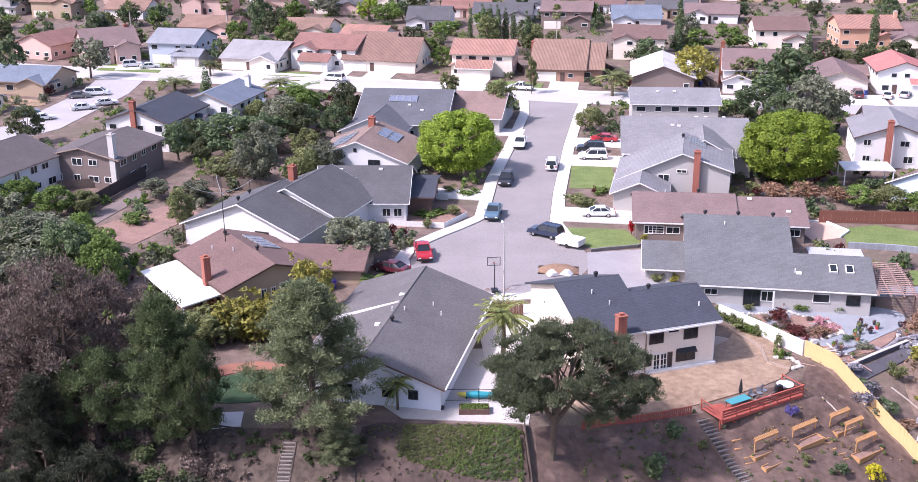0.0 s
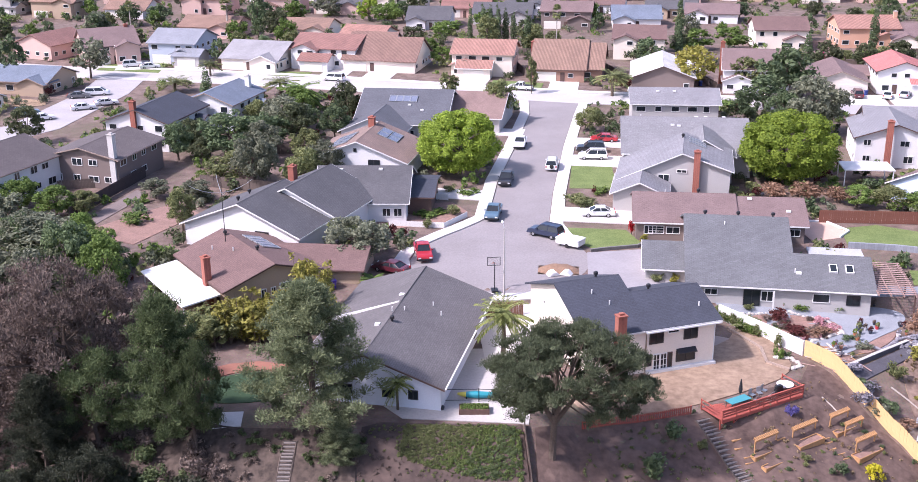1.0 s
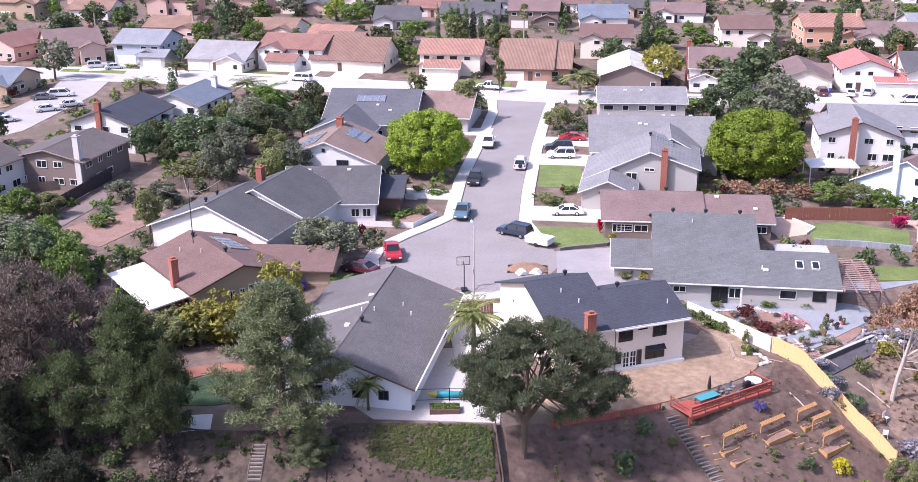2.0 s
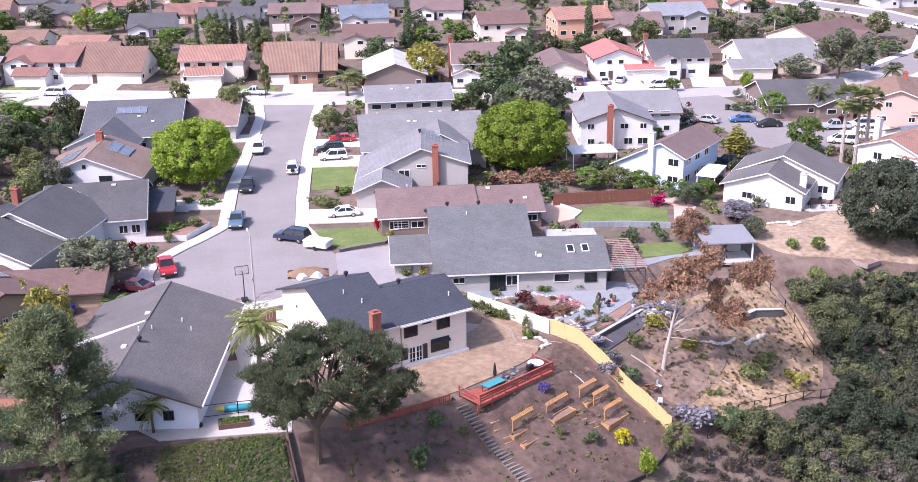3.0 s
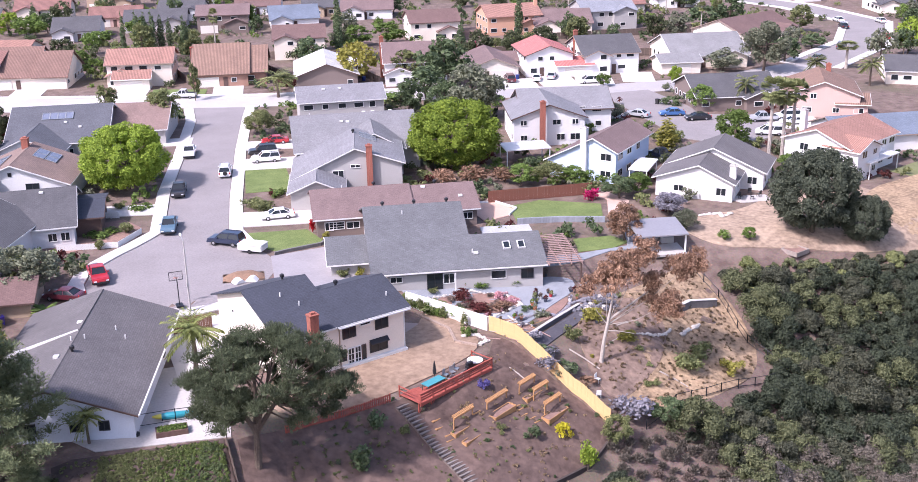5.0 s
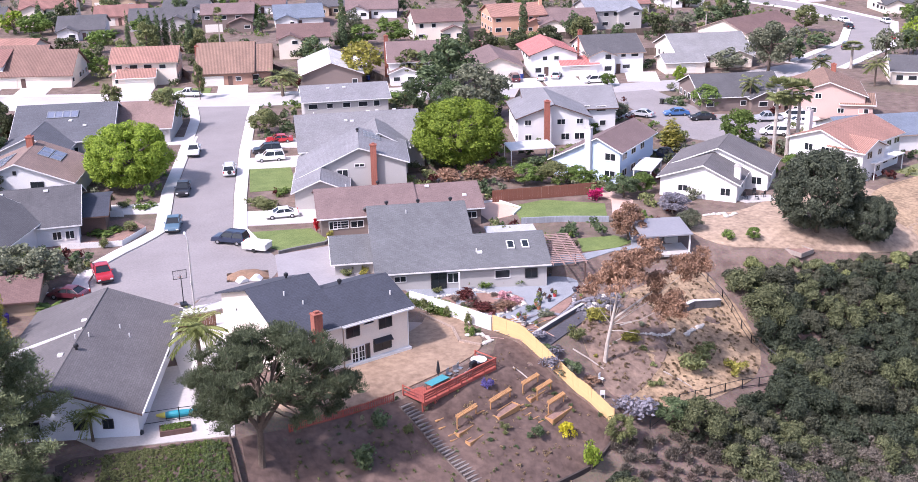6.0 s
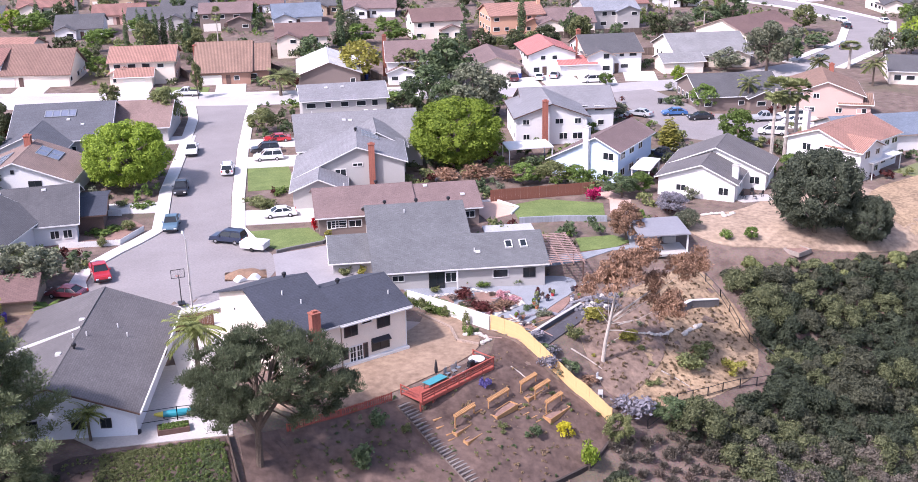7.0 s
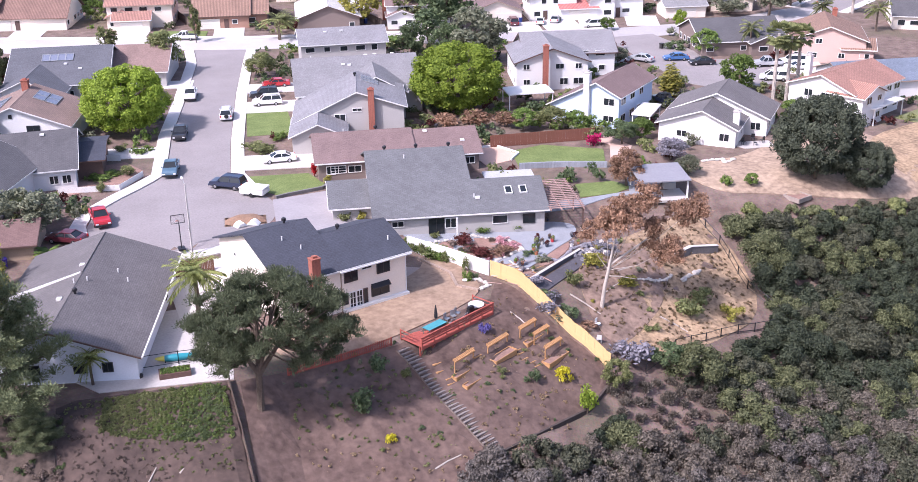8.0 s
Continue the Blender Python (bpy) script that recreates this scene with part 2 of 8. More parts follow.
# ---- ground ----
RIM = [(-400, 160), (-120, 135), (-80, 118), (-45, 106), (-25, 94), (-8, 91), (5, 91), (11, 96), (30, 99), (37, 103), (45, 107),
       (55, 111), (68, 117), (80, 117), (95, 116), (110, 122), (130, 130), (200, 150), (500, 200)]


def smooth(a, b, v):
    v = min(1.0, max(0.0, (v - a) / (b - a)))
    return v * v * (3 - 2 * v)


def rim_y(x):
    for (x0, y0), (x1, y1) in zip(RIM, RIM[1:]):
        if x0 <= x <= x1:
            return y0 + (y1 - y0) * (x - x0) / (x1 - x0)
    return 160.0


def ground_z(x, y):
    """Height of the ground: level lots, dropping into the canyon past the rim."""
    z = -1.8 * (1 - smooth(112, 123, y))
    s = rim_y(x) - y
    if s > 0:
        z -= 0.43 * (s * s / 4 if s < 2 else s - 1)
    return max(z, -30.0)


def line_space(*spans):
    out = []
    for a, b, step in spans:
        out += list(np.arange(a, b, step))
    return out + [spans[-1][1]]


gx = line_space((-3000, -400, 260), (-400, -120, 14), (-120, 150, 1.5), (150, 400, 12), (400, 3000, 260))
gy = line_space((-600, 40, 40), (40, 130, 1.25), (130, 460, 10), (460, 4000, 260))


def rough_z(x, y):
    """The ground with the small humps of the unbuilt slope."""
    z = ground_z(x, y)
    s = rim_y(x) - y
    if s > 0.5:
        z += min(1, (s - 0.5) / 4) * 0.35 * (noise.noise((x * 0.25, y * 0.25, 0)) + 0.4 * noise.noise((x * 0.9, y * 0.9, 3)))
    return z


gv = [(x, y, rough_z(x, y)) for y in gy for x in gx]
nx = len(gx)
gf = [(j * nx + i, j * nx + i + 1, (j + 1) * nx + i + 1, (j + 1) * nx + i) for j in range(len(gy) - 1) for i in range(nx - 1)]
ground_mesh = bpy.data.meshes.new("ground")
ground_mesh.from_pydata(gv, [], gf)
ground_mesh.materials.append(SOIL)
ground_mesh.polygons.foreach_set("use_smooth", [True] * len(gf))
setting("ground", ground_mesh, SOIL, "dusty brown bare soil, dropping into a canyon", "ground")


LAID, FOOTPRINTS = [], []


def sheet(name, poly, mat, lift=0.03, label="", category="", step=3.0, curb=0.0, smooth_out=0):
    """A patch of paving or planting laid over the ground, with a real edge down to it."""
    pts = [Vector((p[0], p[1], 0)) for p in poly]
    lift += 0.004 * (len(LAID) % 9)
    LAID.append(list(poly))
    for _ in range(smooth_out):
        nxt = []
        for a, b in zip(pts, pts[1:] + pts[:1]):
            nxt += [a * 0.75 + b * 0.25, a * 0.25 + b * 0.75]
        pts = nxt
    bm = bmesh.new()
    bm.faces.new([bm.verts.new(p) for p in pts])
    bmesh.ops.triangulate(bm, faces=bm.faces[:])
    sloped = max(abs(ground_z(p.x, p.y) - ground_z(pts[0].x, pts[0].y)) for p in pts) > 0.02
    if sloped:
        for _ in range(7):
            long_edges = [e for e in bm.edges if e.calc_length() > step]
            if not long_edges or len(bm.faces) > 9000:
                break
            bmesh.ops.subdivide_edges(bm, edges=long_edges, cuts=1)
            bmesh.ops.triangulate(bm, faces=[f for f in bm.faces if len(f.verts) > 3])
    for v in bm.verts:
        v.co.z = rough_z(v.co.x, v.co.y) + lift
    bmesh.ops.recalc_face_normals(bm, faces=bm.faces)
    if sum(f.normal.z for f in bm.faces) < 0:
        bmesh.ops.reverse_faces(bm, faces=bm.faces)
    ext = bmesh.ops.extrude_face_region(bm, geom=[e for e in bm.edges if e.is_boundary])
    for v in [g for g in ext["geom"] if isinstance(g, bmesh.types.BMVert)]:
        v.co.z -= lift + 0.35
    me = bpy.data.meshes.new(name)
    bm.to_mesh(me)
    bm.free()
    me.materials.append(mat)
    return setting(name, me, mat, label, category)


def strip(line, half):
    """Outline of a road of that half width along a line of points."""
    left, right = [], []
    for i, p in enumerate(line):
        a, b = Vector(line[max(i - 1, 0)]), Vector(line[min(i + 1, len(line) - 1)])
        d = (b - a).normalized()
        n = Vector((-d.y, d.x))
        left.append(Vector(p) + n * half)
        right.append(Vector(p) - n * half)
    return [(p.x, p.y) for p in left + right[::-1]]


def arc(cx, cy, r, a0, a1, n):
    return [(cx + r * math.cos(radians(a0 + (a1 - a0) * i / n)), cy + r * math.sin(radians(a0 + (a1 - a0) * i / n))) for i in range(n + 1)]

def offset_line(line, d):
    out = []
    for i, p in enumerate(line):
        a, b = Vector(line[max(i - 1, 0)]), Vector(line[min(i + 1, len(line) - 1)])
        t = (b - a).normalized()
        out.append((p[0] - t.y * d, p[1] + t.x * d))
    return out


# ---- streets ----
BULB = (5.5, 131.3)
LEFT_KERB = [(14.6, 224), (14.1, 212.5), (9.8, 186), (6.2, 166), (4.2, 148.1), (2.8, 145.9), (0.5, 142.9), (-1.7, 140.4), (-3.8, 137.6), (-5.5, 134.7), (-6.2, 131.3), (-5.9, 127.6), (-4.1, 123.6), (-0.9, 121.1)]
RIGHT_KERB = [(13.2, 140.0), (12.4, 145), (14.2, 160), (18.3, 187.5), (22.6, 212), (24.6, 222)]
sheet("road_1", [(14.6, 227)] + LEFT_KERB + arc(*BULB, 11.0, 250, 385, 16) + RIGHT_KERB + [(25, 226)], ASPHALT, 0.03,
      "grey asphalt cul-de-sac street between the houses", "road")
CROSS = [(-260, 330), (-140, 278), (-90, 261), (-60, 254), (-29, 245), (5, 233), (26, 226), (60, 219), (100, 209), (125, 208), (152, 216), (181, 236), (203, 264), (204, 300), (190, 350)]
PALE_ROAD = surface("sunlit_road", (0.44, 0.415, 0.405), 0.9, 6, 0.12, 0.16, 0.15)
sheet("road_2", strip(CROSS[:8], 5.0), PALE_ROAD, 0.045, "pale worn cross street of sunlit concrete", "road")
sheet("road_5", strip(CROSS[7:11], 5.0), surface("worn_asphalt", (0.37, 0.345, 0.345), 0.9, 5, 0.12, 0.18, 0.15), 0.043, "pale pinkish-grey worn asphalt street", "road")
sheet("road_6", strip(CROSS[10:], 5.0), ASPHALT, 0.041, "grey asphalt street curving up between houses", "road")
sheet("pavement_6", strip(offset_line(CROSS[10:], -6.2), 1.1), PALE_CONCRETE, 0.15, "pale concrete sidewalk along the curving street", "sidewalk")
sheet("pavement_7", strip(offset_line(CROSS[10:], 6.2), 1.1), PALE_CONCRETE, 0.15, "pale concrete sidewalk along the curving street", "sidewalk")
sheet("road_3", [(95, 206)] + arc(103, 172, 10.5, 155, 430, 24) + [(106, 206)], ASPHALT, 0.05, "grey asphalt side street with parked cars", "road")
sheet("road_4", strip([(-77, 256), (-76, 235), (-80, 205), (-92, 186)], 5.5), surface("worn_asphalt", (0.37, 0.345, 0.345), 0.9, 5, 0.12, 0.18, 0.15), 0.05, "pale side street lined with parked cars", "road")


sheet("pavement_1", strip(offset_line(LEFT_KERB, -1.05), 0.95), PALE_CONCRETE, 0.15, "pale concrete sidewalk with a raised kerb", "sidewalk")
sheet("pavement_2", strip(offset_line(arc(*BULB, 11.0, 250, 312, 10), -0.75), 0.7), PALE_CONCRETE, 0.15, "pale concrete sidewalk round the turning circle", "sidewalk")
sheet("pavement_3", strip(offset_line(RIGHT_KERB, -1.05), 0.95), PALE_CONCRETE, 0.15, "pale concrete sidewalk with a raised kerb", "sidewalk")
sheet("pavement_4", strip(offset_line(CROSS[2:8], 6.2), 1.1), PALE_CONCRETE, 0.15, "pale concrete sidewalk of the cross street", "sidewalk")
sheet("pavement_5", strip(offset_line(CROSS[2:6], -6.2), 1.1), PALE_CONCRETE, 0.15, "pale concrete sidewalk of the cross street", "sidewalk")


def drive(x0, y0, x1, y1, half, mat=PALE_CONCRETE, lift=0.09):
    return sheet("driveway", strip([(x0, y0), (x1, y1)], half), mat, lift, "pale concrete driveway", "driveway")


drive(14.4, 149.4, 24.4, 147.6, 3.2)
drive(18.5, 178, 28, 176.5, 3.4)
drive(20.5, 190, 29, 188.5, 3.0)
drive(5.2, 118.0, 6.0, 106.5, 3.4)
drive(3.5, 158.5, -8, 161, 2.4)
drive(22, 231, 24, 245, 3.2)
drive(2, 238, 4.5, 250, 3.4)
drive(-19, 247, -17, 258, 3.4)
drive(-29, 250, -27, 264, 3.2)
drive(-48, 256, -46, 262, 3.4)
drive(-63, 260, -66, 272, 3.6)
drive(-78, 262, -80, 274, 3.4)
drive(82, 217, 84, 227, 4)
drive(91, 216, 93, 229, 4)
drive(98, 214, 102, 226, 4)
drive(108, 214, 112, 224, 3.5)
drive(44, 226, 45, 236, 3)
drive(63, 222, 64, 230, 3)
drive(113, 172, 122, 169, 4.5)
drive(9, 205, -2, 207, 3.0)
drive(12, 197, 0, 199, 2.6)
drive(92, 188, 82, 190, 3.5)
sheet("driveway", [(15.6, 125.2), (16.4, 133.2), (25, 134.4), (25.5, 122.5), (20, 121)], surface("grey_concrete", (0.29, 0.27, 0.28), 0.9, 4, 0.3, 0.12, 0.15), 0.1,
      "grey concrete driveway beside the turning circle", "driveway")

# ---- planting and yards ----
def yard(name, poly, mat, label, cat):
    curved = name in ("garden_path", "flower_bed", "yard_pad", "yard_slope", "putting_green", "leaf_litter", "hill_soil")
    sheet(name, poly, mat, 0.11 if mat is MAUVE_SOIL else 0.07 if mat in (STRAW, DUST, CONIFER_SHADE) else 0.06, label, cat, 2.0, 0, 2 if curved else 0)


yard("lawn", [(18.6, 175.6), (25, 174.4), (24.2, 163), (23.2, 161.5), (16.9, 162)], LAWN, "sunlit green front lawn", "lawn")
yard("lawn", [(14.6, 143.4), (22.6, 142.2), (24.0, 136.5), (17.4, 134.8), (14.6, 138.5)], LAWN, "sunlit green front lawn above a low wall", "lawn")
yard("lawn", [(51.7, 142), (57, 143.2), (64.5, 138.5), (61.8, 131.6), (50.4, 134.8)], LAWN, "mown green back lawn with a curved edge", "lawn")
yard("lawn", [(54.9, 126), (60, 125.5), (61.5, 122.6), (58.5, 121.4), (53.7, 121.5)], LAWN, "small green back lawn with a wavy edge", "lawn")
yard("putting_green", [(-27.5, 100.5), (-21, 104.0), (-17.5, 102), (-17.5, 96.8), (-26, 96.4)], TURF, "dark green artificial turf patch", "lawn")
yard("lawn", [(-86, 262), (-70, 258), (-71, 271), (-86, 274)], LAWN, "sunlit green front lawn", "lawn")
yard("lawn", [(-44, 254), (-35, 251.5), (-34, 257), (-43, 259)], LAWN, "sunlit green front lawn", "lawn")
yard("lawn", [(7, 240), (18, 236.5), (19, 242), (8, 246)], LAWN, "sunlit green front lawn", "lawn")
yard("lawn", [(113, 138), (135, 146), (138, 138), (116, 131)], surface("dry_lawn", (0.17, 0.18, 0.08), 0.95, 7, 0.2, 0.3, 0.5), "thin dry back lawn", "lawn")
yard("garden_path", [(29, 119.6), (37, 117.6), (44, 117.6), (50.5, 116.6), (50.2, 113.8), (45.2, 110.2), (41.6, 106.8), (38.6, 105.6), (36.8, 108.2), (33.4, 112.6), (30.2, 116.4)], GRAVEL, "pale blue-grey gravel garden path", "path")
yard("flower_bed", [(32.2, 115.6), (36.1, 116.2), (42.4, 114.6), (42.6, 112.5), (40.4, 110.4), (37.3, 110.4), (34.6, 113.4)], PINKBED, "curved garden bed of reddish mulch", "garden bed")
yard("flower_bed", [(36.8, 107.6), (39.8, 108.8), (41.0, 106.3), (41.2, 104.4), (38.9, 102.6), (37.4, 105.4)], PINKBED, "cluttered corner of reddish mulch", "garden bed")
yard("flower_bed", [(42.2, 107.4), (45.2, 110.0), (48.6, 112.6), (47.3, 110.0), (45.0, 107.8), (42.8, 106.2)], PINKBED, "long garden bed of reddish mulch", "garden bed")
yard("patio", [(27.6, 111.6), (31.0, 109.8), (31.2, 106.8), (27.8, 105.3), (26.6, 108.4)], surface("sandy_slab", (0.34, 0.27, 0.23), 0.9, 4, 0.3, 0.12, 0.1), "worn sandy-grey concrete slab behind the house", "patio")
sheet("weed_cloth", [(39.2, 102.0), (44.0, 105.3), (48.4, 108.3), (51.2, 109.2), (51.2, 107.8), (48.6, 106.8), (44.6, 104.2), (40.4, 101.2)], surface("slate_cloth", (0.085, 0.08, 0.095), 0.9, 5, 0.5, 0.25, 0.3), 0.13, "dark slate-coloured ground cloth beside the wall", "ground cloth")
yard("yard_pad", [(10.5, 103), (28, 107.8), (31.5, 114.5), (34.6, 108.5), (34.2, 101.2), (23, 95.6), (10.5, 93.4)], DUST, "graded bare tan dirt yard behind the house", "yard")
yard("yard_pad", [(70, 130), (76, 128.5), (83, 129.5), (91, 135), (98, 139.5), (105, 132), (105, 113), (92, 113.5), (80, 116.5), (70, 119)], surface("pale_dust", (0.23, 0.16, 0.115), 0.95, 1.5, 0.16, 0.25, 0.3, other=(0.40, 0.30, 0.22)), "bare pale sandy backyard dirt", "yard")
yard("yard_slope", [(101, 130), (116, 135), (136, 140), (150, 138), (140, 128), (120, 118), (104, 112), (98, 118)], STRAW, "straw-coloured dry grass slope", "dry grass")
yard("yard_slope", [(46.5, 107.5), (58, 112.5), (67, 116.5), (69.3, 108), (67.5, 99), (56, 94.5), (49, 92.5), (45.2, 98)], STRAW, "straw-coloured dry hillside grass", "dry grass")
sheet("bare_slope", [(6.9, 91.4), (10.6, 92.9), (23, 95.0), (34.4, 100.6), (36.4, 104.5), (44.2, 92.2), (43, 89.3), (40.4, 87.1), (35, 84.7), (29.5, 82.3), (27, 78.5), (15, 76), (6.8, 76)], SLOPE_SOIL, 0.1, "bare mauve-brown soil slope below the yard", "soil slope", 1.6)
# this sheet darkens the bank by colour, in place of tree shadow
sheet("bare_bank", [(-9.2, 91.5), (-7.5, 92.4), (5.7, 91.7), (6.1, 85.5), (6.3, 75.5), (-9.2, 75.5)], BANK_SHADE_SOIL, 0.09, "soil bank below the patio with shade put into its dark colour", "soil slope", 1.6)
yard("hill_soil", [(46.6, 107.2), (55.5, 110.6), (58.5, 106.5), (55.5, 101.0), (50.5, 97.0), (46.5, 94.5), (45.2, 98.2)], MAUVE_SOIL, "mauve-brown soil thinly strewn with dry leaves", "soil slope")
# added dark sheet: the shade under the conifers, given as soil colour
yard("leaf_litter", [(-34, 96), (-26, 93.6), (-20, 91.6), (-9.4, 91.4), (-9.4, 80), (-20, 76), (-40, 76), (-46, 90)], CONIFER_SHADE, "soil under the conifers with their shade put into its dark colour", "leaf litter")
yard("patio", [(-8, 96.5), (-5.5, 93.2), (6.4, 91.9), (7.2, 99.5), (4.6, 108.5), (0.6, 108.5), (-1.2, 99)], CONCRETE, "pale concrete side and back patio", "patio")
yard("patio", [(46.4, 136.8), (50.2, 138.0), (52.2, 140.4), (50.4, 144.4), (45.8, 145)], surface("salmon_patio", (0.62, 0.42, 0.33), 0.9, 5, 0.3, 0.1, 0.15), "salmon paved patio edged in white", "patio")
yard("patio", [(47.5, 122), (53, 121), (62, 120.4), (66, 123), (62.5, 126.5), (60.5, 121.5), (52.5, 119.2), (47, 119)], GRAVEL, "pale gravel patio", "patio")
yard("patio", [(82, 135.4), (88.6, 134), (88.2, 131.2), (83.5, 131.8)], CONCRETE, "pale concrete back patio", "patio")
yard("patio", [(-29, 120), (-20, 115.5), (-17, 118.5), (-26, 125)], CONCRETE, "pale concrete patio under the cover", "patio")
yard("side_yard", [(-9.6, 143.2), (0.0, 146.6), (1.4, 150.5), (-1, 155.5), (-10, 153.5)], PINKBED, "mulched front garden behind a low fence", "garden bed")
yard("side_yard", [(64.5, 143.5), (66.2, 140), (62.8, 132.2), (64.4, 131.2), (69, 138.5), (67.5, 144.8), (50, 147), (50, 145)], surface("pink_border", (0.55, 0.38, 0.32), 0.95, 5, 0.3, 0.1, 0.2), "pinkish dirt border round the lawn", "garden bed")
yard("side_yard", [(-52, 143), (-42, 156), (-37, 151), (-43, 138)], PINKBED, "overgrown terraced back garden of dark mulch", "garden bed")
yard("patio", [(-53.3, 146.4), (-49.3, 163.1), (-47.1, 160.1), (-51.1, 144.6)], surface("terrace_pavers", (0.19, 0.15, 0.14), 0.9, 4, 0.4, 0.2, 0.3), "worn brown terrace strip below the dark fence", "patio")

# ---- houses ----
WINDOW_CACHE = {}


def window_parts(w, h, style):
    """Frame ring, pane and the bars of a window of that size."""
    key = (round(w, 2), round(h, 2), style)
    if key not in WINDOW_CACHE:
        t, y0, y1 = 0.09, -0.06, 0.06
        outer = [(-w / 2, -h / 2), (w / 2, -h / 2), (w / 2, h / 2), (-w / 2, h / 2)]
        inner = [(-w / 2 + t, -h / 2 + t), (w / 2 - t, -h / 2 + t), (w / 2 - t, h / 2 - t), (-w / 2 + t, h / 2 - t)]
        vs = [(x, y, z) for y in (y0, y1) for ring in (outer, inner) for x, z in ring]
        fs = []
        for i in range(4):
            j = (i + 1) % 4
            fs += [(i, j, 4 + j, 4 + i), (8 + i, 12 + i, 12 + j, 8 + j), (i, 8 + i, 8 + j, j), (4 + i, 4 + j, 12 + j, 12 + i)]
        fr, bars = Geo().add(vs, fs), []
        if style == "panels":
            prof, n = [(0.05, -h / 2)], 4
            for k in range(n):
                z = -h / 2 + h * k / n
                prof += [(-0.06, z + 0.0), (-0.06, z + h / n - 0.07), (-0.02, z + h / n - 0.05), (-0.02, z + h / n)]
            fr = Geo().prism(prof + [(0.05, h / 2)], -w / 2, w / 2)
        elif style == "slider":
            bars = [Geo().box(0, -0.01, 0, 0.07, 0.1, h - 2 * t)]
        elif style == "grid":
            bars = [Geo().box(0, -0.01, 0, 0.07, 0.1, h - 2 * t)] + [Geo().box(0, -0.01, z, w - 2 * t, 0.08, 0.05) for z in (-h / 6, h / 6)]
        WINDOW_CACHE[key] = (fr, Geo().box(0, 0.0, 0, w - 0.1, 0.07, h - 0.1), bars, {})
    return WINDOW_CACHE[key]


FACES = {"S": (0, -1), "N": (0, 1), "E": (1, 0), "W": (-1, 0)}


def put_window(parent, block_m, b, face, u, z, w, h, style="slider", frame=WHITE, pane=GLASS, name="window"):
    """A window, door or garage door on one face of a block; u runs along the face from its middle."""
    nx_, ny_ = FACES[face]
    d = b["D"] / 2 if face in "SN" else b["L"] / 2
    x, y = (u, ny_ * d) if face in "SN" else (nx_ * d, u)
    turn = {"S": 0, "N": 180, "E": 90, "W": -90}[face]
    m = block_m @ pose(x + nx_ * 0.03, y + ny_ * 0.03, z, 0, 0, turn)
    fr, pn, bars, cache = window_parts(w, h, style)
    for mat, g, key in [(frame, fr, "frame"), (pane, pn, "pane")] + [(frame, g, "bar%d" % i) for i, g in enumerate(bars)]:
        if (key, mat.name) not in cache:
            cache[(key, mat.name)] = g.mesh(name + "_frame", mat)
    win = part(name, cache[("frame", frame.name)], frame, parent, "", m)
    if style != "panels":
        part("pane", cache[("pane", pane.name)], pane, win)
    for i in range(len(bars)):
        part("glazing_bar", cache[("bar%d" % i, frame.name)], frame, win)
    return win


GARAGE = surface("garage_door_paint", (0.72, 0.68, 0.62), 0.6, 5, 0.4, 0.05, 0.08)
FASCIA_DARK = surface("brown_fascia", (0.10, 0.06, 0.05), 0.7, 5, 0.5, 0.15, 0.1)


def gable(home, inv, b, wall_mat, roof, fascia):
    """One block of a house: walls up to a pitched roof with eaves, rake and fascia boards."""
    L, D, h, r, o = b["L"], b["D"], b["h"], b["r"], b.get("o", 0.5)
    m = inv @ pose(b["x"], b["y"], b["z"], 0, 0, b["rot"])
    yr = b.get("yr", 0.0)
    FOOTPRINTS.append((b["x"], b["y"], b["rot"], L, D))
    hn = b.get("hn", h)
    part("wall", Geo().prism([(-D / 2, -0.6), (D / 2, -0.6), (D / 2, hn), (yr, h + r), (-D / 2, h)], -L / 2, L / 2), wall_mat, home, "", m)
    ss, sn = r / (D / 2 + yr), (h + r - hn) / (D / 2 - yr)
    top = [(-D / 2 - o, h - ss * o + 0.22), (yr, h + r + 0.22), (D / 2 + o, hn - sn * o + 0.22)]
    low = [(p[0], p[1] - 0.18) for p in top][::-1]
    part("roof", Geo().prism(top + low, -L / 2 - o, L / 2 + o), roof, home, "", m)
    if b["y"] < 260:
        part("ridge_cap", Geo().prism([(yr - 0.16, h + r + 0.2 - 0.16 * ss), (yr, h + r + 0.27), (yr + 0.16, h + r + 0.2 - 0.16 * sn)], -L / 2 - o, L / 2 + o), roof, home, "", m)
    for s, sl, hs in ((-1, ss, h), (1, sn, hn)) if b["y"] < 260 else ():
        part("fascia", Geo().box(0, s * (D / 2 + o + 0.03), hs - sl * o + 0.1, L + 2 * o, 0.05, 0.17), fascia, home, "", m)
        for e in (-1, 1):
            g, x = Geo(), e * (L / 2 + o + 0.03)
            y0, y1 = s * (D / 2 + o), yr
            z0, z1 = hs - sl * o, h + r
            g.prism([(y0, z0 + 0.03), (y1, z1 + 0.03), (y1, z1 + 0.20), (y0, z0 + 0.20)], x - 0.03, x + 0.03)
            part("rake_board", g, b.get("rake", fascia), home, "", m)
    return m


